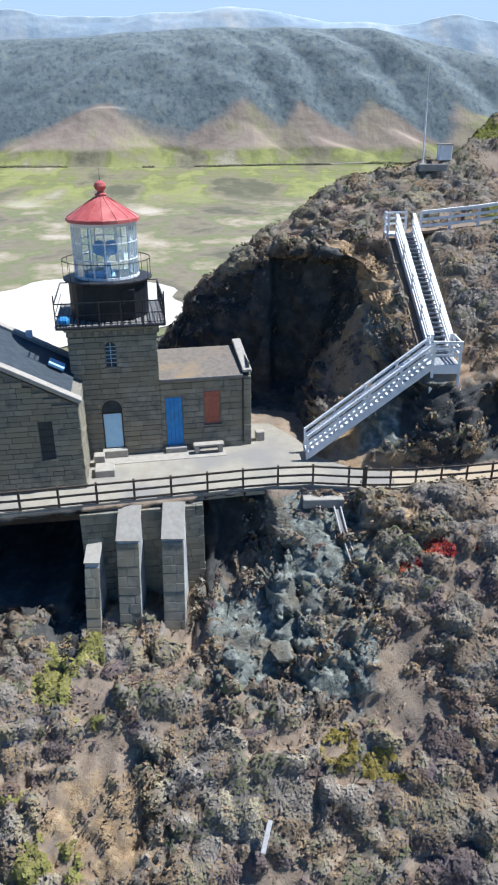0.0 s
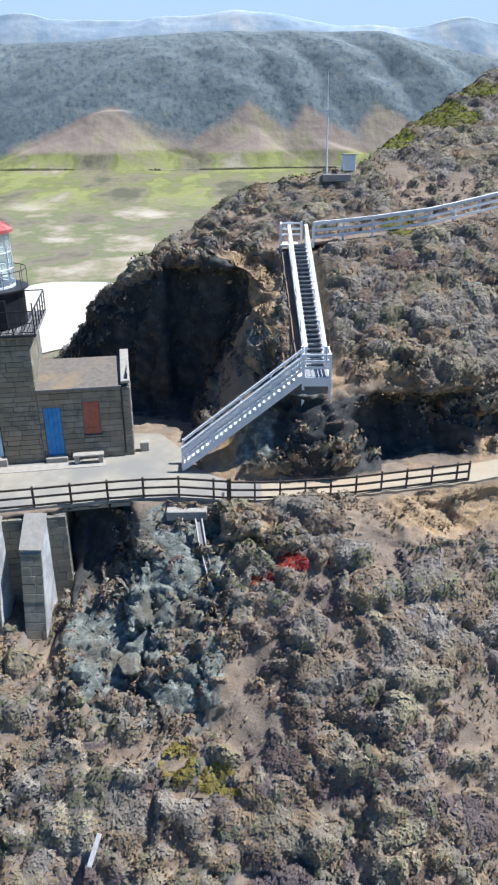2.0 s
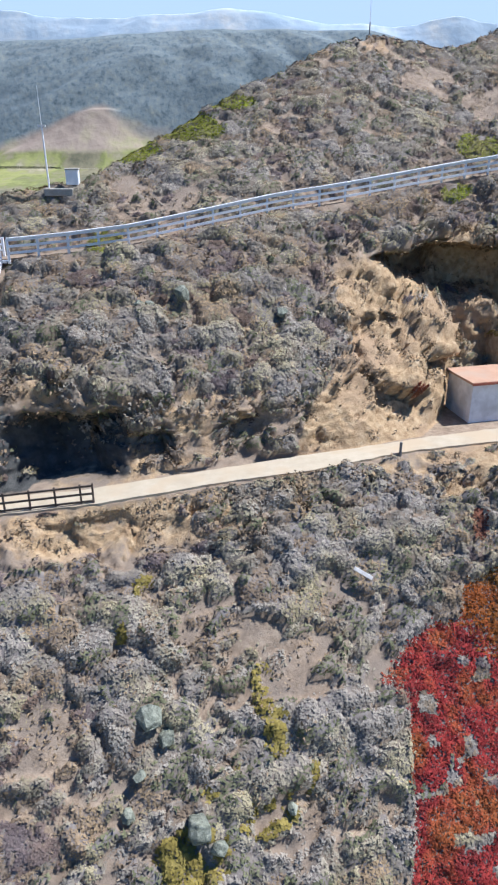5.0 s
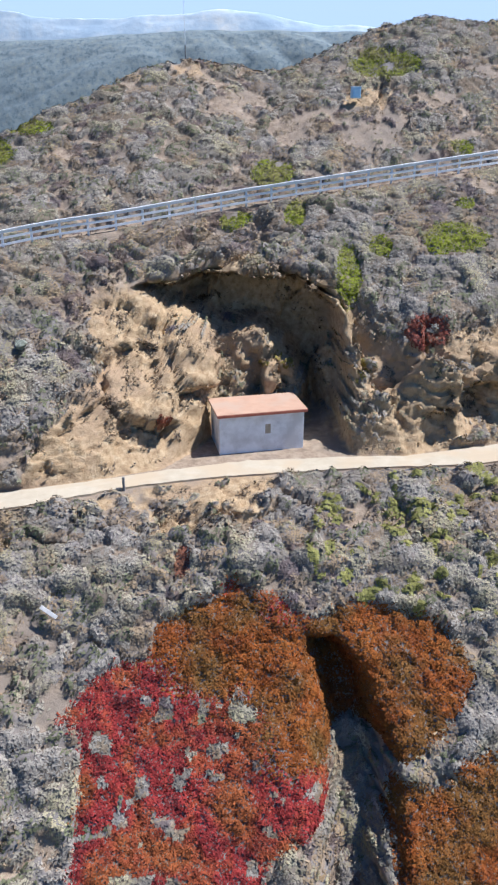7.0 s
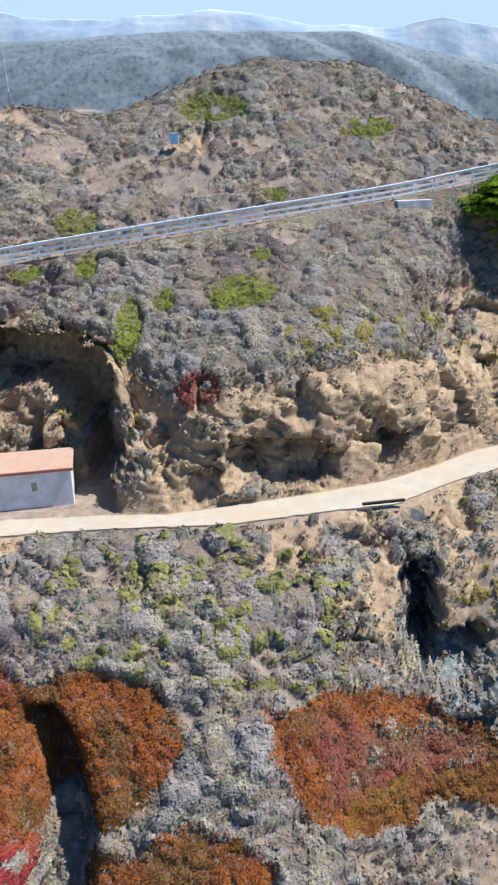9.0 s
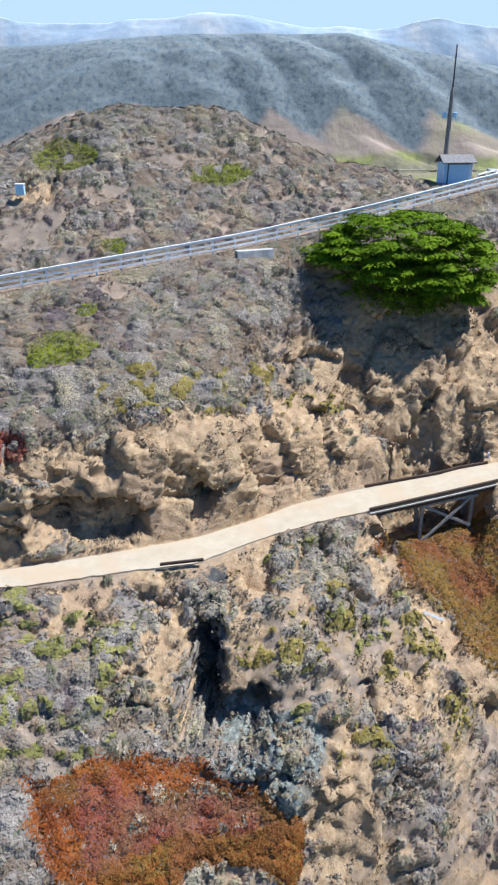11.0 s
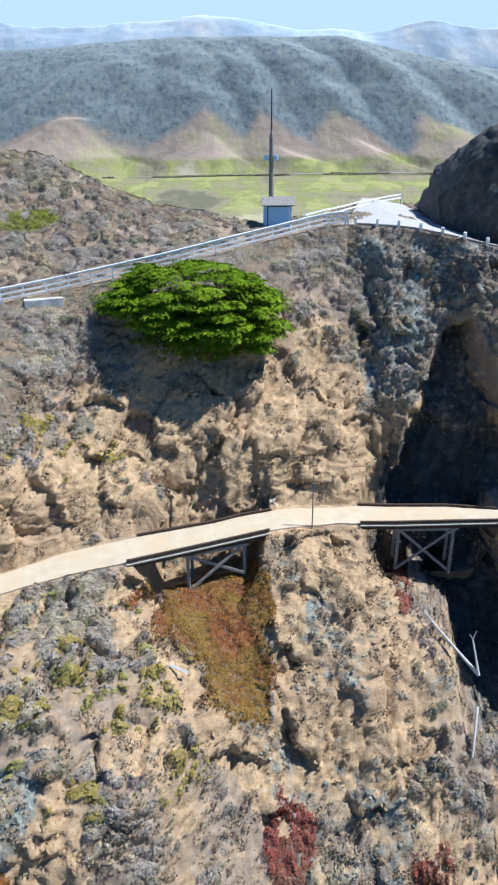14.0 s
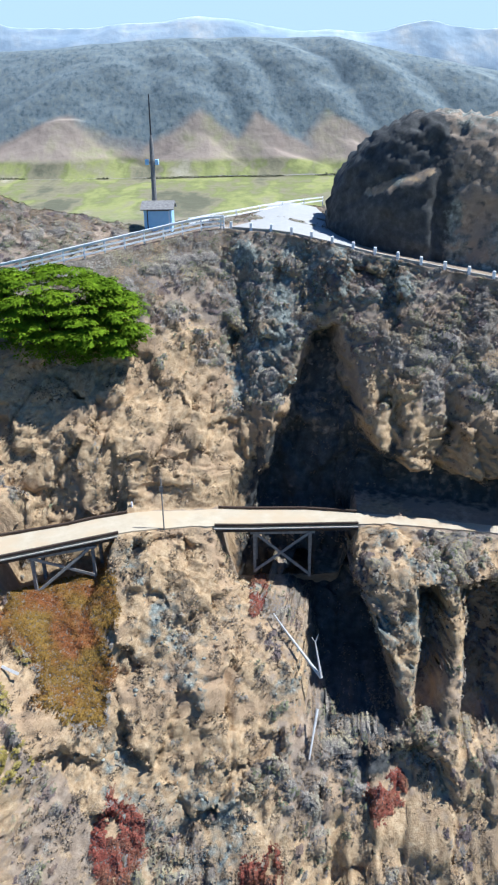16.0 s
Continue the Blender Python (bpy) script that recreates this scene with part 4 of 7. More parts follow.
def strew(name, forms, pos, size, material, label, category):
    """One joined spread of many lumps, each a turned and scaled form."""
    kind = rng.integers(0, len(forms), len(pos))
    Vs, Ts, base = [], [], 0
    for k, (V, T) in enumerate(forms):
        sel = np.where(kind == k)[0]
        if not len(sel):
            continue
        a = rng.uniform(0, 6.28, len(sel))
        ca, sa = np.cos(a), np.sin(a)
        x = V[None, :, 0] * ca[:, None] - V[None, :, 1] * sa[:, None]
        y = V[None, :, 0] * sa[:, None] + V[None, :, 1] * ca[:, None]
        tx, ty = rng.normal(0, 0.5, (2, len(sel), 1))
        z = V[None, :, 2] + x * tx + y * ty
        W = np.stack([x, y, z], -1) * size[sel][:, None, None] + pos[sel][:, None, :]
        W[..., 2] -= size[sel][:, None] * 0.12
        Vs.append(W.reshape(-1, 3))
        Ts.append((T[None] + (np.arange(len(sel)) * len(V))[:, None, None] + base).reshape(-1, 3))
        base += W.shape[0] * W.shape[1]
    me = tri_mesh(name, np.concatenate(Vs), np.concatenate(Ts), material)
    return tagged(new(name, me), label, category, kind="stuff")


# ---- scrub ----
leafy_w = (grown * (0.35 + 0.65 * np.maximum(np.maximum(d_a, d_b), d_c)) + 0.02 * clear * bare) * (1 - low_growth) * clear
tone_r = kind_r + 0.5 * patch + 0.3 * patch2 - 0.14 * np.clip((14 - cx) / 6, 0, 1) + 0.16 * lower * bump(cx, 17, 32, 4) + 0.12 * lower * bump(cx, 44, 70, 4)
Z_LIME = zone((-7.4, -9.9, 1.3, 1.0), (-9, -8.8, 0.7, 0.5), (-7.5, -5.9, 1.6, 0.5), (-6.4, -6.6, 0.8, 0.3)) * lower
is_yellow = ((Z_YELLOW > 0.4) & ((rc * 7.3) % 1 < 0.22) & (d_b > 0.25)) | ((Z_LIME > 0.5) & (rb < 0.75))
is_ochre = (Z_OCHRE > 0.3) & (np.where(lift_a > lift_b, ra, rc) < np.where(cx < 10, 0.9, np.where(cx > 50, 0.3, 0.5)))
is_green = (~is_yellow) & (~is_ochre) & (rd > 0.86 - 0.25 * patch)
rest = leafy_w * (~(is_yellow | is_ochre | is_green))
foliage("grey_sage_scrub", rest * ((tone_r > 0.48) & (tone_r <= 0.78)), 380000, 0.098, M_SAGE, "grey sage scrub in rounded dry clumps on the slope", "scrub")
foliage("pale_sage_scrub", rest * (tone_r > 0.78), 270000, 0.098, M_PALE, "pale silvery scrub clumps on the slope", "scrub")
foliage("brown_scrub", rest * ((tone_r > 0.12) & (tone_r <= 0.48)), 370000, 0.098, M_BROWN, "brown dry coastal scrub clumps on the slope", "scrub")
foliage("purple_brown_scrub", rest * (tone_r <= 0.12), 220000, 0.098, M_DUSK, "dark purple-brown twiggy scrub clumps on the slope", "scrub")
foliage("dull_green_scrub", leafy_w * is_green, 90000, 0.12, M_GREEN, "dull green low shrubs among the dry scrub", "scrub")
foliage("yellow_green_shrubs", leafy_w * is_yellow, 40000, 0.12, M_YELLOW, "yellow-green low shrubs below the track", "shrubs")
foliage("ochre_cover", leafy_w * is_ochre, 16000, 0.12, M_OCHRE, "ochre yellow ground cover on the slope", "ground cover")
foliage("fresh_green_patches", Z_BRIGHT * (hash_leaf + 0.5 * patch2 > -0.5) * clear * (1 - ice), 40000, 0.11, M_BRIGHT, "fresh bright green ground cover in patches", "ground cover", 0.3, 0.05)
foliage("dry_tufts", clear * np.clip(hash_leaf * 3 - 0.2, 0, 1) * (0.3 + rock) * (1 - low_growth) * np.clip((steep - 0.2) / 0.3, 0, 1), 140000, 0.11, M_BROWN, "small dry brown tufts on rock and soil", "tufts", 0.6, 0.14)
foliage("red_ice_plant", Z_RED * clear * (1 - np.clip(Z_ORANGE, 0, 1)), 130000, 0.105, M_ICER, "deep red ice plant mat over the slope", "ice plant", 0.34, 0.05)
foliage("dull_red_ice_plant", Z_RED2 * clear * (1 - np.clip(Z_OLIVE + Z_RED, 0, 1)), 30000, 0.105, M_ICED, "dull red-brown ice plant in small patches", "ice plant", 0.34, 0.05)
foliage("orange_ice_plant", Z_ORANGE * clear, 140000, 0.105, M_ICEO, "orange-brown ice plant mat over the slope", "ice plant", 0.34, 0.05)
foliage("olive_ice_plant", Z_OLIVE * clear, 40000, 0.105, M_ICEG, "olive-brown ice plant in the gully", "ice plant", 0.34, 0.05)


def rock_forms(count, seed):
    """Angular lumps of broken rock."""
    r = np.random.default_rng(seed)
    forms = []
    for k in range(count):
        bm = bmesh.new()
        q = r.normal(size=(16, 3))
        q /= np.linalg.norm(q, axis=1, keepdims=True)
        q *= 0.5 * r.uniform(0.7, 1.1, (16, 1)) * np.array([r.uniform(0.8, 1.3), r.uniform(0.7, 1.0), r.uniform(0.55, 0.9)])
        for v in q:
            bm.verts.new(v)
        bmesh.ops.convex_hull(bm, input=bm.verts)
        bmesh.ops.delete(bm, geom=[v for v in bm.verts if not v.link_faces], context='VERTS')
        bmesh.ops.triangulate(bm, faces=bm.faces)
        bm.verts.index_update()
        forms.append((np.array([v.co[:] for v in bm.verts]), np.array([[v.index for v in f.verts] for f in bm.faces])))
        bm.free()
    return forms


F_ROCK = rock_forms(14, 23)
tan_c, blue_c = tan, blue
for name, w, n_now, lo, hi, material, label in (("tan_rubble", np.clip(tan_c - 0.25, 0, 1), 1500, 0.12, 0.45, M_TAN, "angular broken tan rock on the cliffs"),
                                                ("grey_green_rubble", np.clip(blue_c - 0.2, 0, 1), 1700, 0.12, 0.5, M_BLUE, "angular grey-green rock on the outcrops")):
    p, s, _ = places(w * clear, n_now, 0, 1)
    s = lo + (hi - lo) * s ** 2.2
    strew(name, F_ROCK, p, s, material, label, "rocks")


# ---- plain, hills and far ridges: one sheet to the horizon ----
# spurs of the mountain front: place of the foot along x, lean, half width, height of the fan at its foot
SPURS = ((-1500, 0.1, 240, 120), (-1080, 0.05, 230, 150), (-450, 0.02, 330, 215), (-5, -0.16, 190, 190), (222, -0.24, 150, 165), (445, -0.24, 160, 165), (770, -0.22, 190, 140),
         (1120, -0.2, 220, 150), (1520, -0.2, 240, 150), (2000, -0.2, 260, 150))


def ground_height(X, Y):
    """Height of the land, and how far it is bare fan or scrub."""
    q = np.stack([X, Y, 0 * X], -1)
    up = np.clip((Y - 2180 - 60 * fbm(q, 500, 3, 201)) / 1250.0, 0, 1.6)
    crest = 478 + 10 * fbm(np.stack([X, 0 * X, 0 * X], -1), 500, 3, 211) - 0.2 * np.clip(X - 520, 0, 700) - 0.05 * np.clip(-200 - X, 0, 1500)
    wx = X + 70 * fbm(q, 420, 3, 221)
    prof, fans = -0.6 + 0 * X, 0 * X
    for x0, lean, half, tall in SPURS:
        p1 = 1 - np.abs(wx - x0 - lean * (Y - 2200)) / half
        prof = np.maximum(prof, p1)
        fans = np.maximum(fans, 0.72 * tall * np.clip((Y - 2020) / 420.0, 0, 1) ** 1.3 * np.clip(p1 + 0.1, 0, 1) ** 0.8)
    n2 = vnoise(np.stack([wx + 0.5 * Y, Y * 0.45, 0 * X], -1), 120, 227)
    side = fbm(np.stack([wx - 0.3 * Y, Y * 0.5, 0 * X], -1), 130, 3, 231)
    u1 = np.clip(up, 0, 1)
    h = crest * u1 ** 1.1 * (1.65 - 0.65 * u1)
    shape = np.clip(up * 3.0, 0, 1) * np.clip((1.05 - up) / 0.5, 0, 1)
    h = h + shape * (40 * (np.clip(prof, -0.5, 0.8) - 0.35) + 11 * side + 5 * n2)
    far = np.clip((Y - 3650) / 700.0, 0, 1)
    h = h - 0.3 * np.clip(Y - 4330, 0, None) * (Y > 4330) - 90 * np.clip((Y - 3480) / 250.0, 0, 1) * (1 - far)
    ridge2 = 655 - 0.05 * np.clip(X, -400, 900) + 70 * fbm(np.stack([X, 0 * X, 0 * X], -1), 700, 4, 241) + 30 * np.exp(-((X - 1130) / 150.0) ** 2)
    h = np.maximum(h, h * (1 - far) + far * (ridge2 + 14 * fbm(q, 260, 3, 243) - 0.35 * np.clip(Y - 4300, 0, None)))
    z = -78 + np.maximum(np.maximum(h, fans), 0) + 2.0 * fbm(q, 90, 3, 247) * np.clip((Y - 900) / 600, 0, 1)
    lim = -42 + 135 * np.clip(prof, -0.3, 1) + 45 * fbm(q, 160, 3, 251)
    scrubby = np.clip((z - lim) / 30.0 + 0.5, 0, 1) * (Y > 1500) * np.clip((z + 70) / 12, 0, 1)
    fan_w = np.clip((z + 44 + 16 * fbm(q, 120, 3, 261)) / 14.0, 0, 1) * (Y > 1300)
    # how far a point lies in a cleft, for the shade painted there
    cleft = np.clip((0.25 - prof) / 0.5 - 0.9 * side, 0, 1) * np.clip((1.1 - up) / 0.5, 0, 1)
    return z, fan_w, scrubby, cleft


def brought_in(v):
    """The far land shrunk towards the first camera place, more with distance, to fit the camera's view."""
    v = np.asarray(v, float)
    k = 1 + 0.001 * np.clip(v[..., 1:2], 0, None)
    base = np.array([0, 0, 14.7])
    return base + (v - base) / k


gx = np.concatenate([np.linspace(-3200, -1400, 40)[:-1], np.arange(-1400, 1900, 10.0), np.linspace(1900, 3600, 40)])
gy = np.concatenate([np.linspace(-500, 1400, 40)[:-1], np.linspace(1400, 1900, 40)[:-1], np.arange(1900, 3600, 11.0), np.arange(3600, 4700, 16.0)])
GX, GY = np.meshgrid(gx, gy, indexing="ij")
GZ, G_FAN, G_SCRUB, G_CLEFT = ground_height(GX, GY)
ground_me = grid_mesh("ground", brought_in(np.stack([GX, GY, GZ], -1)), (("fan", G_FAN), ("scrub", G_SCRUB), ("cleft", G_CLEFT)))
for poly in ground_me.polygons:
    poly.use_smooth = True

M_PLAIN = bpy.data.materials.new("plain_and_hills")
M_PLAIN.use_nodes = True
nt = M_PLAIN.node_tree
pb = nt.nodes["Principled BSDF"]
pb.inputs["Roughness"].default_value = 0.95
pb.inputs["Specular IOR Level"].default_value = 0.1
geo = nt.nodes.new("ShaderNodeNewGeometry")
sep = nt.nodes.new("ShaderNodeSeparateXYZ")
nt.links.new(geo.outputs["Position"], sep.inputs[0])


def tone(scale, stops, stretch=(1, 1, 1), detail=7):
    mp = nt.nodes.new("ShaderNodeMapping")
    mp.inputs["Scale"].default_value = stretch
    nt.links.new(geo.outputs["Position"], mp.inputs["Vector"])
    n = nt.nodes.new("ShaderNodeTexNoise")
    n.inputs["Scale"].default_value, n.inputs["Detail"].default_value, n.inputs["Roughness"].default_value = scale, detail, 0.6
    nt.links.new(mp.outputs[0], n.inputs["Vector"])
    r = nt.nodes.new("ShaderNodeValToRGB")
    while len(r.color_ramp.elements) < len(stops):
        r.color_ramp.elements.new(0.5)
    for e, (p0, c) in zip(r.color_ramp.elements, stops):
        e.position, e.color = p0, (*c, 1)
    nt.links.new(n.outputs["Fac"], r.inputs["Fac"])
    return r.outputs["Color"], n.outputs["Fac"]


def ranged(value, lo, hi):
    m = nt.nodes.new("ShaderNodeMapRange")
    m.inputs["From Min"].default_value, m.inputs["From Max"].default_value = lo, hi
    nt.links.new(value, m.inputs["Value"])
    return m.outputs["Result"]


def blended(fac, a, b):
    m = nt.nodes.new("ShaderNodeMix")
    m.data_type = 'RGBA'
    nt.links.new(fac, m.inputs[0])
    nt.links.new(a, m.inputs[6])
    nt.links.new(b, m.inputs[7])
    return m.outputs[2]


meadow, _ = tone(0.022, [(0.36, (0.13, 0.125, 0.08)), (0.44, (0.23, 0.205, 0.125)), (0.49, (0.19, 0.20, 0.075)), (0.55, (0.28, 0.285, 0.10)), (0.61, (0.26, 0.24, 0.13)), (0.70, (0.42, 0.37, 0.27))], (1, 0.45, 1), 10)
nearland, _ = tone(0.035, [(0.36, (0.13, 0.125, 0.085)), (0.45, (0.24, 0.205, 0.145)), (0.51, (0.185, 0.20, 0.095)), (0.57, (0.33, 0.28, 0.19)), (0.66, (0.50, 0.44, 0.34))], (0.6, 0.6, 1), 10)
fan, _ = tone(0.022, [(0.35, (0.32, 0.25, 0.20)), (0.50, (0.38, 0.305, 0.235)), (0.58, (0.40, 0.335, 0.225)), (0.68, (0.35, 0.355, 0.15))])
# distance haze painted into the colours: bluer scrub, paler far ridges
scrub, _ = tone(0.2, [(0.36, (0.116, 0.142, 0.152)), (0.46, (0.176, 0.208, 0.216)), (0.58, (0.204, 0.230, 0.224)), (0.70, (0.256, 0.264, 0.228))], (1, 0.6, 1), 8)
# gully shade put into the colour of the clefts, bluish like the scrub
cleft_shade, _ = tone(0.25, [(0.35, (0.088, 0.112, 0.130)), (0.6, (0.140, 0.168, 0.182))], (1, 0.6, 1), 6)
hazed_far, _ = tone(0.03, [(0.40, (0.38, 0.46, 0.53)), (0.52, (0.45, 0.52, 0.57)), (0.60, (0.54, 0.58, 0.59)), (0.68, (0.66, 0.65, 0.60))], (1, 0.6, 1), 6)
col = blended(ranged(sep.outputs["Y"], 541, 474), meadow, nearland)


def stored(key):
    at = nt.nodes.new("ShaderNodeAttribute")
    at.attribute_name = key
    return at.outputs["Fac"]


col = blended(stored("fan"), col, fan)
col = blended(stored("scrub"), col, blended(stored("cleft"), scrub, cleft_shade))
col = blended(ranged(sep.outputs["Y"], 785, 797), col, hazed_far)
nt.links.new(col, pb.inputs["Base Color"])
bn = nt.nodes.new("ShaderNodeTexNoise")
bn.inputs["Scale"].default_value, bn.inputs["Detail"].default_value = 0.09, 7
nt.links.new(geo.outputs["Position"], bn.inputs["Vector"])
bp = nt.nodes.new("ShaderNodeBump")
calm = nt.nodes.new("ShaderNodeMath")
calm.operation = 'MULTIPLY'
calm.inputs[1].default_value = 0.42
nt.links.new(ranged(sep.outputs["Y"], 850, 770), calm.inputs[0])
nt.links.new(calm.outputs[0], bp.inputs["Strength"])
bp.inputs["Distance"].default_value = 3.2
nt.links.new(bn.outputs["Fac"], bp.inputs["Height"])
nt.links.new(bp.outputs["Normal"], pb.inputs["Normal"])
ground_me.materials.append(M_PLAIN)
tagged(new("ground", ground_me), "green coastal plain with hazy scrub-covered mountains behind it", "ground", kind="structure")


# a highway with a line of trees across the far side of the plain
def across(x):
    return 2035 + 0.035 * x + 12 * math.sin(x / 210.0)


rx = np.arange(-1100, 1300, 12.0)
ry = np.array([across(x) for x in rx])
strip = np.stack([np.stack([rx, ry + o, ground_height(rx, ry + o)[0] + 1.2], -1) for o in (0.0, 9.0)], 1)
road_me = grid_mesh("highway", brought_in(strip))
road_me.materials.append(M_TERR)
tagged(new("highway", road_me), "pale highway crossing the far side of the plain", "highway", kind="structure")
hedge = []
hr = np.random.default_rng(5)
for x in np.arange(-1100, 1300, 3.0):
    thick = vnoise(np.array([[x, 0.0, 0.0]]), 90, 401)[0]
    if thick < -0.15:
        continue
    n_h = 14
    y0 = across(x) - 6
    c = np.stack([x + hr.normal(0, 2.5, n_h), y0 + hr.normal(0, 4, n_h), ground_height(np.array([x]), np.array([y0]))[0][0] + hr.uniform(0, 3.0 + 4 * max(thick, 0), n_h)], 1)
    hedge.append(c[:, None, :] + hr.normal(0, 1.3, (n_h, 3, 3)))
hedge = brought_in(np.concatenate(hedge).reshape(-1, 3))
tagged(new("far_trees", tri_mesh("far_trees", hedge, np.arange(len(hedge)).reshape(-1, 3), M_GREEN)), "dark line of trees and bushes along the highway", "trees", kind="stuff")
# the bright hazy sky low over the far ridges
M_HAZE = bpy.data.materials.new("hazy_sky")
M_HAZE.use_nodes = True
hz_bsdf = M_HAZE.node_tree.nodes["Principled BSDF"]
hz_bsdf.inputs["Base Color"].default_value = (0, 0, 0, 1)
hz_bsdf.inputs["Emission Color"].default_value = (0.78, 0.90, 1.0, 1)
hz_bsdf.inputs["Emission Strength"].default_value = 0.52
bm = bmesh.new()
bm.faces.new([bm.verts.new(v) for v in ((-900, 880, -20), (1100, 880, -20), (1100, 880, 420), (-900, 880, 420))])
sky_me = bpy.data.meshes.new("sky_backdrop")
bm.to_mesh(sky_me)
bm.free()
sky_me.materials.append(M_HAZE)
tagged(new("sky_backdrop", sky_me), "pale hazy sky behind the far ridges", "sky", kind="structure")


def sheet(name, outline, z, material, label, category):
    bm = bmesh.new()
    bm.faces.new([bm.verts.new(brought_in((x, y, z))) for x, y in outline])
    me = bpy.data.meshes.new(name)
    bm.to_mesh(me)
    bm.free()
    me.materials.append(material)
    return tagged(new(name, me), label, category, kind="structure")


ang = np.linspace(0, 2 * np.pi, 60, endpoint=False)
wob = vnoise(np.stack([np.cos(ang), np.sin(ang), 0 * ang], -1), 0.35, 301)
sheet("beach", list(zip(-105 + (72 + 14 * wob) * np.cos(ang), 392 + (82 + 12 * wob) * np.sin(ang))), -77.4, M_SAND, "white sand beach at the foot of the plain", "beach")


# ---- helpers for built things ----
def mesh_of(bm, name, material):
    bmesh.ops.recalc_face_normals(bm, faces=bm.faces)
    me = bpy.data.meshes.new(name)
    bm.to_mesh(me)
    bm.free()
    me.materials.append(material)
    return me


def part(name, bm, material, parent, label=""):
    ob = new(name, mesh_of(bm, name, material))
    ob.parent = parent
    return tagged(ob, label)


def thing(name, label, category, m=None, group="", kind=""):
    ob = new(name)
    if m is not None:
        ob.matrix_world = m
    return tagged(ob, label, category, group, kind)


def box(x0, x1, y0, y1, z0, z1, bevel=0.0, bm=None):
    b = bm or bmesh.new()
    got = bmesh.ops.create_cube(b, size=1.0, matrix=Matrix.Translation(((x0 + x1) / 2, (y0 + y1) / 2, (z0 + z1) / 2)) @ Matrix.Diagonal((x1 - x0, y1 - y0, z1 - z0, 1)))
    if bevel:
        vs = set(got["verts"])
        es = [e for e in b.edges if e.verts[0] in vs and e.verts[1] in vs]
        bmesh.ops.bevel(b, geom=es, offset=bevel, segments=1, affect='EDGES')
    return b


def beam(a, b, w, h, bm=None, bevel=0.0):
    """A squared bar from a to b, w wide and h deep."""
    a, b = Vector(a), Vector(b)
    d = b - a
    ln = d.length
    ax = d.normalized()
    side = ax.cross(Vector((0, 0, 1)))
    side = side.normalized() if side.length > 1e-4 else Vector((1, 0, 0))
    up = side.cross(ax)
    m = Matrix((side, ax, up)).transposed().to_4x4()
    m.translation = (a + b) / 2
    out = bm or bmesh.new()
    got = bmesh.ops.create_cube(out, size=1.0, matrix=m @ Matrix.Diagonal((w, ln, h, 1)))
    if bevel:
        vs = set(got["verts"])
        bmesh.ops.bevel(out, geom=[e for e in out.edges if e.verts[0] in vs and e.verts[1] in vs], offset=bevel, segments=1, affect='EDGES')
    return out


def rod(a, b, r0, r1=None, seg=8, bm=None):
    a, b = Vector(a), Vector(b)
    d = b - a
    m = Matrix.Translation((a + b) / 2) @ d.to_track_quat("Z", "Y").to_matrix().to_4x4()
    out = bm or bmesh.new()
    bmesh.ops.create_cone(out, cap_ends=True, segments=seg, radius1=r0, radius2=r0 if r1 is None else r1, depth=d.length, matrix=m)
    return out


def turned(profile, seg=24, bm=None, cap=True):
    """A body of revolution about z from (radius, height) pairs."""
    out = bm or bmesh.new()
    rings = []
    for r, z in profile:
        rings.append([out.verts.new((r * math.cos(2 * math.pi * k / seg), r * math.sin(2 * math.pi * k / seg), z)) for k in range(seg)])
    for a, b in zip(rings, rings[1:]):
        for k in range(seg):
            out.faces.new((a[k], a[(k + 1) % seg], b[(k + 1) % seg], b[k]))
    if cap:
        out.faces.new(rings[0][::-1])
        out.faces.new(rings[-1])
    return out


def edge_line(line_pts, x):
    return Vector((x, float(np.interp(x, hx, line_pts[:, 1])), float(np.interp(x, hx, line_pts[:, 2]))))


def ribbon(name, xs, left, right, up, thick, material, label, category):
    """A track: a slab between two lines on the hillside, with uneven edges and a thickness."""
    bm = bmesh.new()
    rows_ = []
    for i, x in enumerate(xs):
        a, b = left(x), right(x)
        wa, wb = 0.12 * noise.noise((x * 1.7, 0, 3)), 0.12 * noise.noise((x * 1.7, 9, 3))
        a, b = a + Vector((0, wa, up)), b + Vector((0, wb, up))
        row = []
        for f in (0, 0.25, 0.5, 0.75, 1):
            q = a.lerp(b, f)
            row.append(bm.verts.new((q.x, q.y, q.z + 0.02 * noise.noise((x * 0.8, f * 3, 7)))))
        row += [bm.verts.new(b - Vector((0, 0, thick))), bm.verts.new(a - Vector((0, 0, thick)))]
        rows_.append(row)
    for r0, r1 in zip(rows_, rows_[1:]):
        for k in range(7):
            bm.faces.new((r0[k], r0[(k + 1) % 7], r1[(k + 1) % 7], r1[k]))
    bm.faces.new(rows_[0])
    bm.faces.new(rows_[-1][::-1])
    me = mesh_of(bm, name, material)
    return tagged(new(name, me), label, category, kind="structure")


# the lower track; its inner edge passes in front of the shed
def track_out(x):
    return edge_line(road_line_out, x)


TRACK_IN = [(0, 29.4), (7.2, 29.5), (15, 29.75), (22, 31.6), (27.4, 33.4), (31.6, 35.0), (36, 36.4), (41, 37.0), (44.6, 37.2), (49, 38.5), (56.9, 41.2), (60, 43.1), (62.8, 45.0), (65.2, 46.0),
            (67.6, 47.0), (72.5, 48.8), (74, 49.7), (78, 51.3), (82.6, 52.7), (89.2, 53.4), (95.4, 53.1), (102, 52.2), (110, 51.3)]


def track_in(x):
    a = track_out(x)
    t0 = np.array(TRACK_IN)
    return Vector((x, float(np.interp(x, t0[:, 0], t0[:, 1])), a.z))


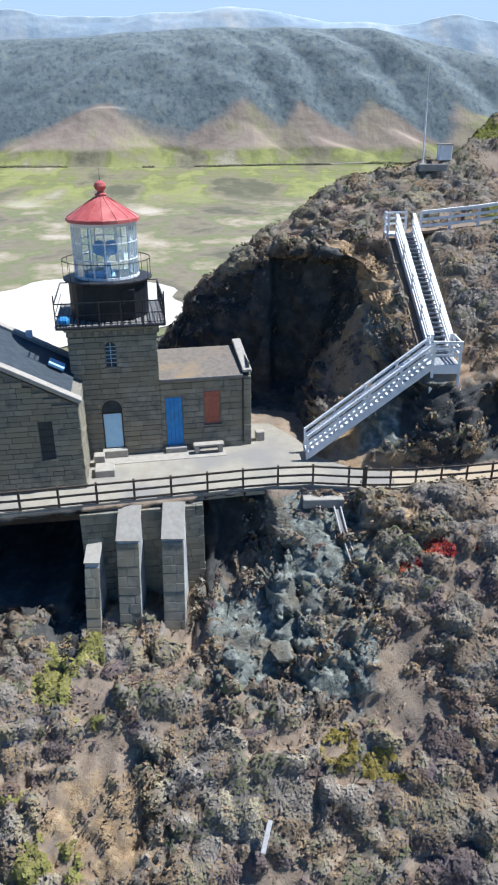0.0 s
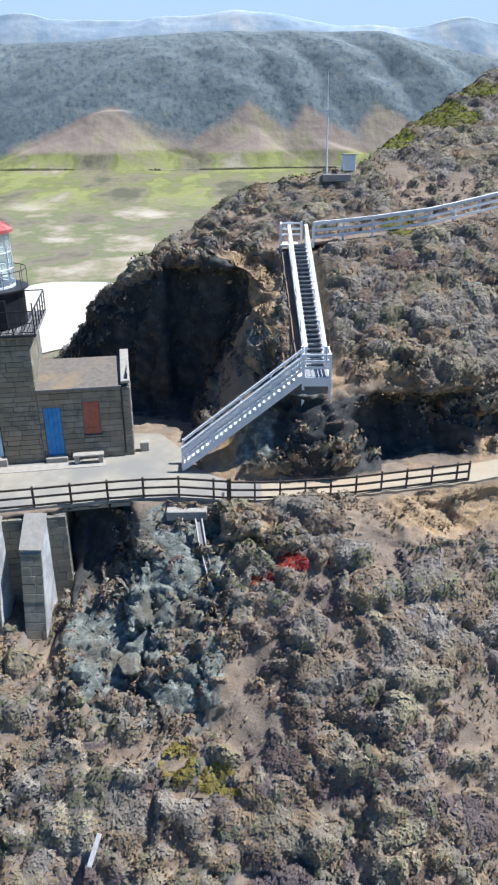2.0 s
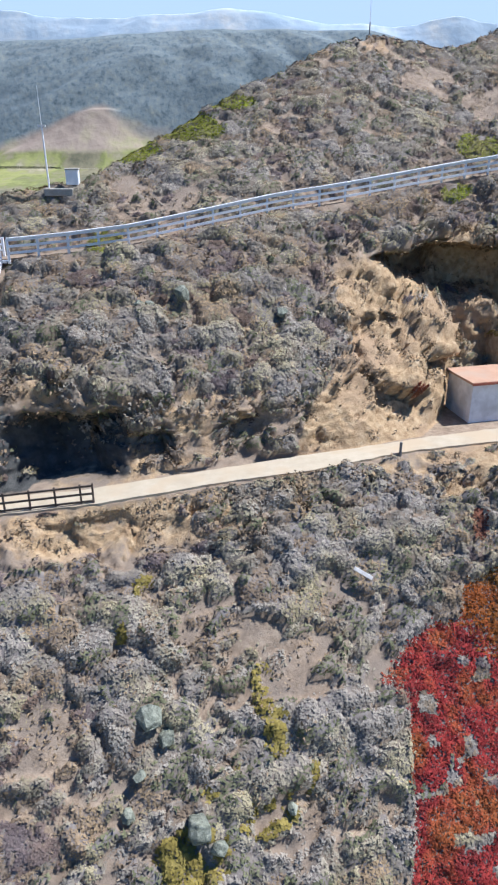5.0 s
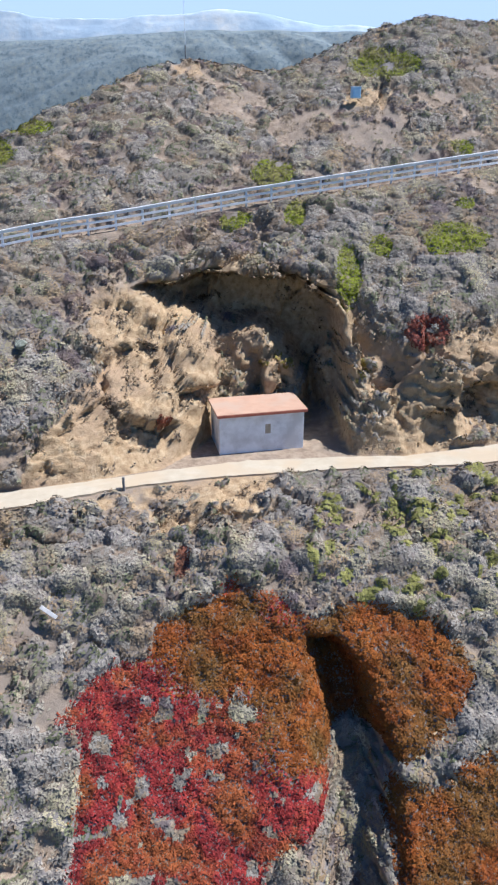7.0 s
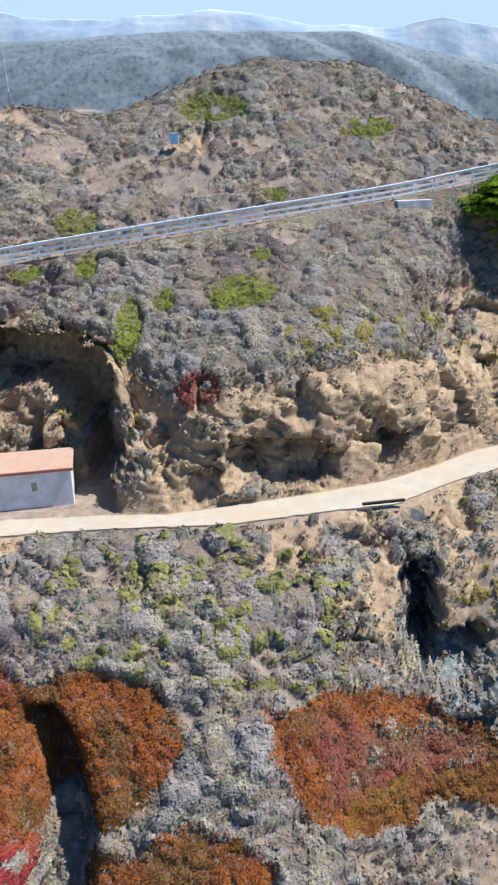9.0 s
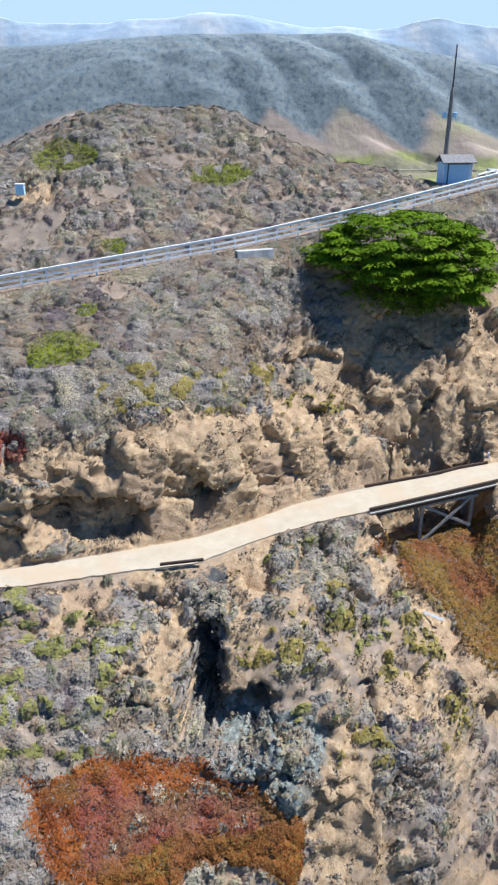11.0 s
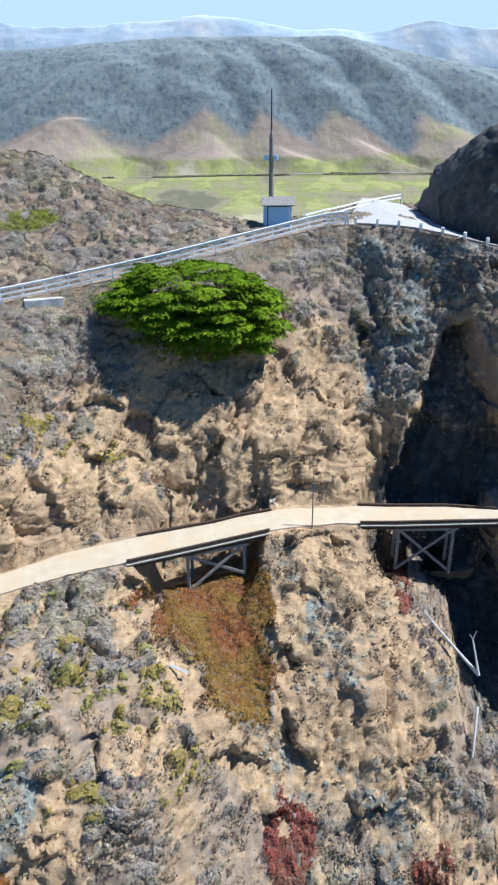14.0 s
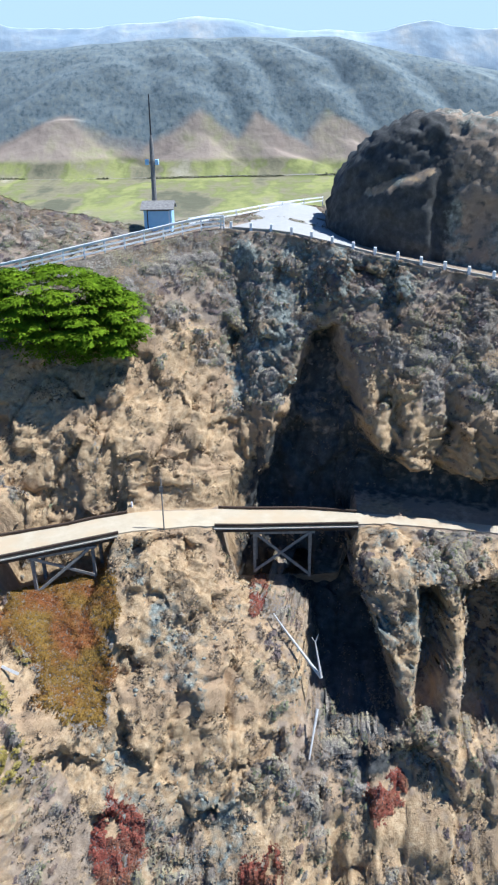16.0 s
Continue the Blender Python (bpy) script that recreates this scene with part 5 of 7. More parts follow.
ribbon("track", list(np.arange(6.5, 110, 0.5)), track_out, track_in, 0.05, 0.2, M_ROAD, "pale dusty track cut along the hillside", "track")
# the upper path
ribbon("upper_path", list(np.arange(8.5, 82, 0.5)), lambda x: edge_line(l_path, x) + Vector((0, 0.15, 0)), lambda x: edge_line(l_path, x) + Vector((0, 1.5, 0)), 0.03, 0.15, M_SOIL,
       "bare earth path behind the white fence", "path")
ribbon("upper_road", list(np.arange(81.5, 112, 0.5)), lambda x: edge_line(l_path, x) + Vector((0, 0.3, 0)), lambda x: edge_line(l_path, x) + Vector((0, 7.5 + 22 * float(bump(np.array(x), 84, 91.5, 3)), -0.5)), 0.05, 0.2, M_ASPH,
       "pale asphalt road curving round the headland", "road")
bm = bmesh.new()
TERRACE = [(-40, 21.4), (-10.4, 25.75), (-3.5, 27.15), (0, 27.9), (2.4, 28.25), (5.2, 27.9), (7.0, 27.85), (7.0, 29.5), (5, 29.8), (3.3, 31.2), (2.3, 33.6), (1, 35.5), (-14, 36), (-40, 30)]
top = [bm.verts.new((x, y, 0.02)) for x, y in TERRACE]
low = [bm.verts.new((x, y, -0.3)) for x, y in TERRACE]
bm.faces.new(top)
bm.faces.new(low[::-1])
for k in range(len(top)):
    bm.faces.new((top[k], low[k], low[(k + 1) % len(top)], top[(k + 1) % len(top)]))
tagged(new("terrace", mesh_of(bm, "terrace", M_TERR)), "pale worn concrete terrace round the lighthouse", "terrace", kind="structure")


# ---- stones ----
def unit_stone():
    bm = box(-0.5, 0.5, -0.5, 0.5, -0.5, 0.5)
    bmesh.ops.bevel(bm, geom=list(bm.edges), offset=0.06, segments=1, affect='EDGES')
    return mesh_of(bm, "stone", M_STONE)


STONE = unit_stone()


def lay_stones(parent, width, height, course, m, openings=(), top=None, seed=1, depth=0.16):
    """Squared stones in courses on a wall's outer face: m has x along the wall, z up and -y outwards. top(x): the wall's height there."""
    r = random.Random(seed)
    z = 0.0
    while z < height - 0.08:
        h = min(course * r.uniform(0.85, 1.15), height - z)
        x = -r.uniform(0, 0.3)
        while x < width:
            ln = r.uniform(0.45, 1.0)
            a, b = max(x, 0), min(x + ln, width)
            x += ln
            pieces = [(a, b)]
            for ox0, ox1, oz0, oz1 in openings:
                if z + h > oz0 + 0.03 and z < oz1 - 0.03:
                    pieces = [q for p0, p1 in pieces for q in ((p0, min(p1, ox0)), (max(p0, ox1), p1)) if q[1] - q[0] > 0.06]
            for p0, p1 in pieces:
                hh = h
                if top:
                    lim = min(top(p0), top(p1))
                    if z + 0.1 > lim:
                        continue
                    hh = min(h, lim - z)
                if p1 - p0 < 0.06:
                    continue
                ob = new("stone", STONE)
                ob.parent = parent
                ob.matrix_local = m @ Matrix.Translation(((p0 + p1) / 2, depth / 2 - r.uniform(0, 0.025), z + hh / 2)) @ Matrix.Diagonal((p1 - p0 - 0.015, depth, hh - 0.015, 1))
        z += h


# ---- the lighthouse ----
FRONT = Matrix.Translation((-4.33, 31.96, 0.0)) @ Matrix.Rotation(radians(10.5), 4, 'Z')
light = thing("lighthouse", "grey sandstone lighthouse tower with a black drum and red lantern roof", "lighthouse", FRONT)
AX, AY, W = -2.035, 2.035, 4.07
part("core", box(-W + 0.1, -0.1, 0.1, W - 0.1, -0.2, 6.1), M_MORTAR, light, "mortar-coloured tower core")
door_gap, win_gap = (-2.83 + W, -1.87 + W, 0.0, 2.92), (-2.42 + W, -1.93 + W, 4.55, 5.75)
tower_face = part("tower_wall", box(-W + 0.06, -0.06, 0.07, 0.1, 0, 6.05), M_MORTAR, light, "stone-faced tower wall")
lay_stones(tower_face, W, 6.05, 0.25, Matrix.Translation((-W, 0, 0)), (door_gap, win_gap), seed=3)
side_wall = part("side_wall", box(-0.1, -0.07, 0.1, W - 0.1, 0, 6.05), M_MORTAR, light, "sunlit stone side wall of the tower")
lay_stones(side_wall, W - 0.2, 6.05, 0.30, Matrix.Translation((0, 0.1, 0)) @ Matrix.Rotation(radians(90), 4, 'Z'), (), seed=4)


def arch(x0, x1, zs, ztop, y0, y1):
    """The masonry over a round-headed opening, between its spring line and a square top."""
    bm = bmesh.new()
    c, r = (x0 + x1) / 2, (x1 - x0) / 2
    n = 14
    for k in range(n):
        a0, a1 = math.pi * k / n, math.pi * (k + 1) / n
        q = [(c + r * math.cos(a), zs + r * math.sin(a)) for a in (a0, a1)]
        t = [(c + r * math.cos(a), ztop) for a in (a0, a1)]
        vs = [[bm.verts.new((x, y, z)) for x, z in (q[0], q[1], t[1], t[0])] for y in (y0, y1)]
        bm.faces.new(vs[0])
        bm.faces.new(vs[1][::-1])
        for i in range(4):
            bm.faces.new((vs[0][i], vs[0][(i + 1) % 4], vs[1][(i + 1) % 4], vs[1][i]))
    bmesh.ops.remove_doubles(bm, verts=bm.verts, dist=0.0005)
    return bm


part("door_arch", arch(-2.83, -1.87, 2.42, 2.95, 0.0, 0.1), M_STONE, light, "round stone arch over the door")
part("window_arch", arch(-2.42, -1.93, 5.5, 5.77, 0.0, 0.1), M_STONE, light, "round stone arch over the window")
tower_door = part("door", box(-2.78, -1.92, 0.05, 0.095, 0.42, 2.2, 0.01), M_PALEB, light, "pale blue door under a round arch")
part("transom", box(-2.8, -1.9, 0.055, 0.09, 2.24, 2.9), M_GLASSDARK, light, "dark arched fanlight")
part("frame", box(-2.83, -2.78, 0.03, 0.095, 0.3, 2.45), M_DARKWOOD, tower_door)
part("frame", box(-1.92, -1.87, 0.03, 0.095, 0.3, 2.45), M_DARKWOOD, tower_door)
part("frame", box(-2.78, -1.92, 0.03, 0.095, 2.2, 2.25), M_DARKWOOD, tower_door)
part("doorstep", box(-2.95, -1.75, -0.35, 0.06, 0.0, 0.40, 0.02), M_CAP, light, "worn stone doorstep")
tower_window = part("window", box(-2.41, -1.94, 0.06, 0.09, 4.56, 5.74), M_GLASSDARK, light, "small round-headed window with a white grid")
for k in range(1, 6):
    part("glazing_bar", box(-2.41, -1.94, 0.035, 0.06, 4.56 + 0.19 * k - 0.012, 4.56 + 0.19 * k + 0.012), M_PALEB, tower_window)
part("glazing_bar", box(-2.19, -2.16, 0.034, 0.062, 4.56, 5.7), M_PALEB, tower_window)
part("sill", box(-2.48, -1.87, -0.05, 0.1, 4.47, 4.55, 0.01), M_STONE, light)
# cornice with its row of small blocks, and the gallery
part("cornice", box(-W - 0.12, 0.12, -0.12, W + 0.12, 6.32, 6.5, 0.03), M_STONE, light, "moulded stone cornice")
part("frieze", box(-W - 0.02, 0.02, -0.02, W + 0.02, 6.05, 6.34), M_MORTAR, light)
for k in range(10):
    part("corbel", box(-W + 0.06 + k * 0.4, -W + 0.28 + k * 0.4, -0.12, 0.0, 6.08, 6.31, 0.015), M_STONE, light)
    part("corbel", box(0.0, 0.12, 0.06 + k * 0.4, 0.28 + k * 0.4, 6.08, 6.31, 0.015), M_STONE, light)
part("gallery_deck", box(-W - 0.42, 0.42, -0.45, W + 0.42, 6.5, 6.6, 0.02), M_DARKSTEEL, light, "dark steel gallery deck")
bm = bmesh.new()
for k in range(18):
    x = -W - 0.36 + k * (W + 0.72) / 17
    box(x - 0.1, x + 0.1, -0.4, W + 0.38, 6.604, 6.63, 0, bm)
part("gallery_planks", bm, M_GREYWOOD, light, "grey boards of the gallery floor")
rail = part("gallery_rail", beam((-W - 0.38, -0.41, 7.68), (0.38, -0.41, 7.68), 0.05, 0.05), M_DARKSTEEL, light, "dark steel gallery railing")
for a, b in (((0.38, -0.41), (0.38, W + 0.38)), ((0.38, W + 0.38), (-W - 0.38, W + 0.38)), ((-W - 0.38, W + 0.38), (-W - 0.38, -0.41))):
    part("rail_bar", beam((*a, 7.68), (*b, 7.68), 0.05, 0.05), M_DARKSTEEL, rail)
for z in (7.15, 6.72):
    for a, b in (((-W - 0.38, -0.41), (0.38, -0.41)), ((0.38, -0.41), (0.38, W + 0.38)), ((-W - 0.38, W + 0.38), (-W - 0.38, -0.41))):
        part("rail_bar", beam((*a, z), (*b, z), 0.03, 0.03), M_DARKSTEEL, rail)
for k in range(6):
    f = k / 5
    part("rail_post", rod((-W - 0.38 + f * (W + 0.76), -0.41, 6.6), (-W - 0.38 + f * (W + 0.76), -0.41, 7.72 + (0.35 if k in (0, 5) else 0)), 0.03), M_DARKSTEEL, rail)
    part("rail_post", rod((0.38, -0.41 + f * (W + 0.79), 6.6), (0.38, -0.41 + f * (W + 0.79), 7.72), 0.03), M_DARKSTEEL, rail)
bm = bmesh.new()
for k in range(40):
    x = -W - 0.3 + k * (W + 0.6) / 39
    box(x - 0.008, x + 0.008, -0.418, -0.402, 6.62, 7.15, 0, bm)
part("balusters", bm, M_DARKSTEEL, rail, "thin dark balusters")


def at_axis(bm):
    bmesh.ops.translate(bm, verts=bm.verts, vec=(AX, AY, 0))
    return bm


part("drum", at_axis(turned([(1.80, 6.6), (1.84, 6.66), (1.84, 8.2), (1.9, 8.3)], 28)), M_BLACK, light, "black painted drum under the lantern")
drum_door = part("drum_door", box(AX + 0.55, AX + 1.15, AY - 1.76, AY - 1.50, 6.75, 8.05, 0.02), M_BLACK, light, "black drum door standing ajar")
part("drum_door_handle", box(AX + 0.62, AX + 0.66, AY - 1.82, AY - 1.76, 7.3, 7.45), M_DARKSTEEL, drum_door)
part("lantern_deck", at_axis(turned([(1.9, 8.28), (2.06, 8.33), (2.06, 8.39), (1.98, 8.41), (1.5, 8.42)], 28)), M_DARKSTEEL, light, "dark rim under the lantern glass")
lrail = part("lantern_rail", at_axis(turned([(2.02, 9.2), (2.05, 9.2), (2.05, 9.235), (2.02, 9.235)], 28, cap=False)), M_DARKSTEEL, light, "thin railing round the lantern")
for k in range(12):
    a = 2 * math.pi * k / 12 + 0.1
    part("rail_post", rod((AX + 2.03 * math.cos(a), AY + 2.03 * math.sin(a), 8.4), (AX + 2.03 * math.cos(a), AY + 2.03 * math.sin(a), 9.22), 0.014, seg=6), M_DARKSTEEL, lrail)
lantern = part("lantern_frame", at_axis(turned([(1.44, 8.42), (1.5, 8.42), (1.5, 8.52), (1.44, 8.52)], 16, cap=False)), M_WHITE, light, "pale lantern frame with many panes")
part("lantern_ring", at_axis(turned([(1.42, 10.74), (1.5, 10.74), (1.5, 10.9), (1.42, 10.9)], 16, cap=False)), M_WHITE, lantern)
corner = [(AX + 1.46 * math.cos(2 * math.pi * k / 16), AY + 1.46 * math.sin(2 * math.pi * k / 16)) for k in range(16)]
for k in range(16):
    a, b = corner[k], corner[(k + 1) % 16]
    part("mullion", beam((*a, 8.45), (*a, 10.85), 0.06, 0.06), M_WHITE, lantern)
    for j in range(3):
        z0, z1 = 8.5 + j * 0.76, 8.5 + (j + 1) * 0.76
        if j:
            part("glazing_bar", beam((*a, z0), (*b, z0), 0.045, 0.045), M_WHITE, lantern)
        gm = bmesh.new()
        gm.faces.new([gm.verts.new(v) for v in ((*a, z0 + 0.02), (*b, z0 + 0.02), (*b, z1 - 0.02), (*a, z1 - 0.02))])
        pane = part("pane", gm, M_GLASS, lantern)
        pane.visible_shadow = False
roof = part("lantern_roof", at_axis(turned([(1.55, 10.88), (1.66, 10.9), (1.67, 11.04), (1.62, 11.08), (0.95, 11.52), (0.32, 11.9), (0.22, 11.98)], 16)), M_RED, light, "red painted conical lantern roof")
for k in range(16):
    a = 2 * math.pi * k / 16
    part("roof_seam", beam((AX + 1.6 * math.cos(a), AY + 1.6 * math.sin(a), 11.1), (AX + 0.3 * math.cos(a), AY + 0.3 * math.sin(a), 11.925), 0.04, 0.03), M_RED, roof)
part("finial", at_axis(turned([(0.22, 11.96), (0.27, 12.0), (0.27, 12.05), (0.16, 12.1), (0.15, 12.18), (0.23, 12.24), (0.28, 12.38), (0.23, 12.52), (0.1, 12.6), (0.03, 12.62)], 18)), M_RED, roof, "red ball finial")
part("lightning_rod", rod((AX, AY, 12.6), (AX, AY, 13.1), 0.012, 0.006), M_DARKSTEEL, roof)
beacon = part("beacon_pedestal", at_axis(turned([(0.35, 8.4), (0.3, 8.6), (0.16, 8.8), (0.16, 9.2), (0.3, 9.3), (0.3, 9.36)], 14)), M_PALEB, light, "blue rotating beacon on a pedestal")
for sx in (-1, 1):
    bb = rod((AX + sx * 0.32, AY - 0.32, 9.66), (AX + sx * 0.32, AY + 0.3, 9.66), 0.30, seg=18)
    part("beacon_lamp", bb, M_BLUEP, beacon, "drum-shaped blue beacon lamp")
part("floor_box", box(AX - 1.0, AX - 0.1, AY - 0.8, AY - 0.3, 8.42, 8.66, 0.03), M_BLUEP, light)
part("tarpaulin", box(-W - 0.3, -W + 0.2, -0.3, 0.2, 6.64, 7.02, 0.12), M_BLUEP, light, "blue and white bundle at the gallery corner")

# ---- the low wing ----
wing = thing("stone_wing", "low grey stone wing with a blue door and a red shutter", "building", FRONT)
WD, WW = 3.2, 4.45
part("core", box(0.02, WW - 0.1, 0.1, WD, -0.2, 3.7), M_MORTAR, wing)
wing_face = part("front_wall", box(0.02, WW - 0.1, 0.07, 0.1, 0, 3.68), M_MORTAR, wing, "coursed stone front wall")
lay_stones(wing_face, WW, 3.68, 0.30, Matrix.Translation((0, 0, 0)), ((0.2, 1.05, 0.0, 2.85), (2.08, 2.92, 1.28, 3.04)), seed=8)
end_wall = part("end_wall", box(WW - 0.1, WW - 0.07, 0.1, WD, 0, 4.35), M_MORTAR, wing, "sunlit stone end wall")
lay_stones(end_wall, WD - 0.1, 4.4, 0.30, Matrix.Translation((WW, 0.1, 0)) @ Matrix.Rotation(radians(90), 4, 'Z'), (), top=lambda x: 3.75 + 0.19 * x, seed=9)
wing_door = part("door", box(0.23, 1.02, 0.05, 0.095, 0.3, 2.8, 0.01), M_BLUEP, wing, "bright blue boarded door")
for k in range(1, 4):
    part("board_gap", box(0.23 + 0.2 * k - 0.006, 0.23 + 0.2 * k + 0.006, 0.046, 0.051, 0.3, 2.8), M_DARKWOOD, wing_door)
part("door_handle", rod((0.93, 0.02, 1.4), (0.93, 0.05, 1.4), 0.025), M_DARKSTEEL, wing_door)
part("doorstep", box(0.1, 1.15, -0.3, 0.06, 0.0, 0.28, 0.02), M_CAP, wing)
shutter = part("shutter", box(2.12, 2.88, 0.05, 0.095, 1.32, 3.0, 0.01), M_SHUT, wing, "weathered red window shutter")
part("batten", box(2.12, 2.88, 0.03, 0.05, 1.55, 1.65), M_SHUT, shutter)
part("batten", box(2.12, 2.88, 0.03, 0.05, 2.65, 2.75), M_SHUT, shutter)
part("sill", box(2.02, 2.98, -0.05, 0.1, 1.2, 1.29, 0.01), M_STONE, wing)
bm = bmesh.new()
rv = [bm.verts.new(v) for v in ((-0.02, -0.14, 3.68), (WW - 0.42, -0.14, 3.68), (WW - 0.42, WD, 4.22), (-0.02, WD, 4.22), (-0.02, -0.14, 3.8), (WW - 0.42, -0.14, 3.8), (WW - 0.42, WD, 4.34), (-0.02, WD, 4.34))]
for f in ((0, 1, 2, 3), (4, 5, 6, 7), (0, 1, 5, 4), (1, 2, 6, 5), (2, 3, 7, 6), (3, 0, 4, 7)):
    bm.faces.new([rv[i] for i in f])
part("roof", bm, M_ROOF, wing, "low brown shingle roof with an ochre stain")
part("roof_edge", beam((0, -0.16, 3.76), (WW - 0.42, -0.16, 3.76), 0.05, 0.12), M_GREYWOOD, wing)
part("coping", beam((WW - 0.2, -0.06, 3.95), (WW - 0.2, WD + 0.05, 4.6), 0.44, 0.16, bevel=0.02), M_CAP, wing, "pale stone coping on the end gable")
part("downpipe", rod((WW - 0.42, -0.06, 0.2), (WW - 0.42, -0.06, 3.7), 0.04), M_DARKSTEEL, wing)

# ---- the keeper's building in front ----
house = thing("gabled_stone_building", "grey stone building with pale gable copings and a dark slate roof", "building", FRONT @ pose(-3.65, -3.3, 0, 0, 0, -1) @ pose(3.65, 3.3, 0))
HX0, HX1, HV = -12.0, -3.65, -3.3
RIDGE = -7.9


def gable_top(x):
    return 4.1 + (x - HX1) / (RIDGE - HX1) * 2.35 if x > RIDGE else 6.45 - (RIDGE - x) / (RIDGE - HX0) * 2.35


bm = bmesh.new()
prof = [(HX0, -0.2), (HX1 - 0.1, -0.2), (HX1 - 0.1, 4.0), (RIDGE, 6.3), (HX0, 4.0)]
fr = [bm.verts.new((x, HV + 0.1, z)) for x, z in prof]
bk = [bm.verts.new((x, -0.04, z)) for x, z in prof]
bm.faces.new(fr)
bm.faces.new(bk[::-1])
for k in range(5):
    bm.faces.new((fr[k], bk[k], bk[(k + 1) % 5], fr[(k + 1) % 5]))
part("core", bm, M_MORTAR, house)
bm = bmesh.new()
prof = [(HX0, -0.2), (-4.15, -0.2), (-4.15, 4.3), (RIDGE, 6.3), (HX0, 4.0)]
fr = [bm.verts.new((x, -0.04, z)) for x, z in prof]
bk = [bm.verts.new((x, 2.2, z)) for x, z in prof]
bm.faces.new(fr)
bm.faces.new(bk[::-1])
for k in range(5):
    bm.faces.new((fr[k], bk[k], bk[(k + 1) % 5], fr[(k + 1) % 5]))
part("rear_core", bm, M_MORTAR, house)
gable = part("gable_wall", box(-10.5, HX1 - 0.1, HV + 0.06, HV + 0.1, 0, 4.0), M_MORTAR, house, "shaded stone gable wall")
lay_stones(gable, 7.2, 6.4, 0.25, Matrix.Translation((HX1 - 7.2, HV, 0)), ((-5.42 - HX1 + 7.2, -4.83 - HX1 + 7.2, 1.55, 3.3),), top=lambda x: gable_top(HX1 - 7.2 + x) - 0.12, seed=12)
flank = part("flank_wall", box(HX1 - 0.1, HX1 - 0.07, HV + 0.1, -0.05, 0, 4.0), M_MORTAR, house, "sunlit side wall")
lay_stones(flank, 3.1, 4.0, 0.30, Matrix.Translation((HX1, HV + 0.1, 0)) @ Matrix.Rotation(radians(90), 4, 'Z'), (), seed=14)
house_window = part("window", box(-5.42, -4.83, HV + 0.05, HV + 0.09, 1.55, 3.3), M_GLASSDARK, house, "dark sash window with small panes")
part("glazing_bar", box(-5.135, -5.115, HV + 0.03, HV + 0.052, 1.55, 3.3), M_DARKSTEEL, house_window)
for k in range(1, 5):
    part("glazing_bar", box(-5.42, -4.83, HV + 0.03, HV + 0.052, 1.55 + 0.35 * k - 0.012, 1.55 + 0.35 * k + 0.012), M_DARKSTEEL, house_window)
part("sill", box(-5.52, -4.73, HV - 0.05, HV + 0.1, 1.45, 1.54, 0.01), M_STONE, house)
for v0 in (HV + 0.14, 2.15):
    part("coping", beam((HX1 + 0.12 - (0.45 if v0 > 0 else 0), v0, 4.14 + (0.25 if v0 > 0 else 0)), (RIDGE, v0, 6.55), 0.5, 0.2, bevel=0.02), M_CAP, house, "pale weathered gable coping")
    part("coping", beam((RIDGE, v0, 6.55), (HX0, v0, 4.2), 0.5, 0.2, bevel=0.02), M_CAP, house)
part("roof", beam((HX1 - 0.35, -0.6, 4.27), (RIDGE, -0.6, 6.45), 5.0, 0.1), M_DARKROOF, house, "dark slate roof slope")
part("roof", beam((RIDGE, -0.6, 6.45), (HX0, -0.6, 4.2), 5.0, 0.1), M_DARKROOF, house)
part("skylight", beam((-4.35, -0.3, 4.75), (-5.0, -0.3, 5.1), 0.8, 0.12), M_PALEB, house, "pale blue flashing against the tower")
part("vent", box(-6.2, -5.9, 1.9, 2.15, 5.6, 5.95, 0.02), M_WHITE, house, "small white vent on the rear coping")

# ---- terrace pieces ----
bench = thing("stone_bench", "pale stone bench against the wing", "bench", FRONT @ Matrix.Translation((1.45, -0.75, 0.02)))
part("seat", box(0, 1.5, 0, 0.42, 0.4, 0.5, 0.02), M_CAP, bench)
for x in (0.05, 1.22):
    part("leg", box(x, x + 0.22, 0.04, 0.38, 0, 0.4, 0.015), M_CAP, bench)
for x, y, w, d0, h, label in ((4.75, 0.3, 0.45, 0.4, 0.5, "pale stone block beside the wing"), (-3.3, -2.4, 0.9, 0.9, 0.35, "low pale stone plinth beside the steps"), (-3.35, -1.2, 0.5, 0.5, 0.55, "small square stone pedestal")):
    ob = new("stone_block", mesh_of(box(0, w, 0, d0, 0, h, 0.03), "stone_block", M_CAP))
    ob.matrix_world = FRONT @ Matrix.Translation((x, y, 0.02))
    tagged(ob, label, "stone block")
strip = part("walk_strip", box(-3.3, 3.0, -1.1, -0.4, 0.0, 0.045), M_CAP, wing, "pale paved strip along the wall")
slab = new("concrete_slab", mesh_of(box(-0.9, 0.9, -0.55, 0.5, -0.45, 0.0, 0.03), "concrete_slab", M_CAP))
slab.matrix_world = pose(3.2, 27.85, -0.22, 0, 0, 2)
tagged(slab, "pale concrete slab at the terrace edge", "slab")


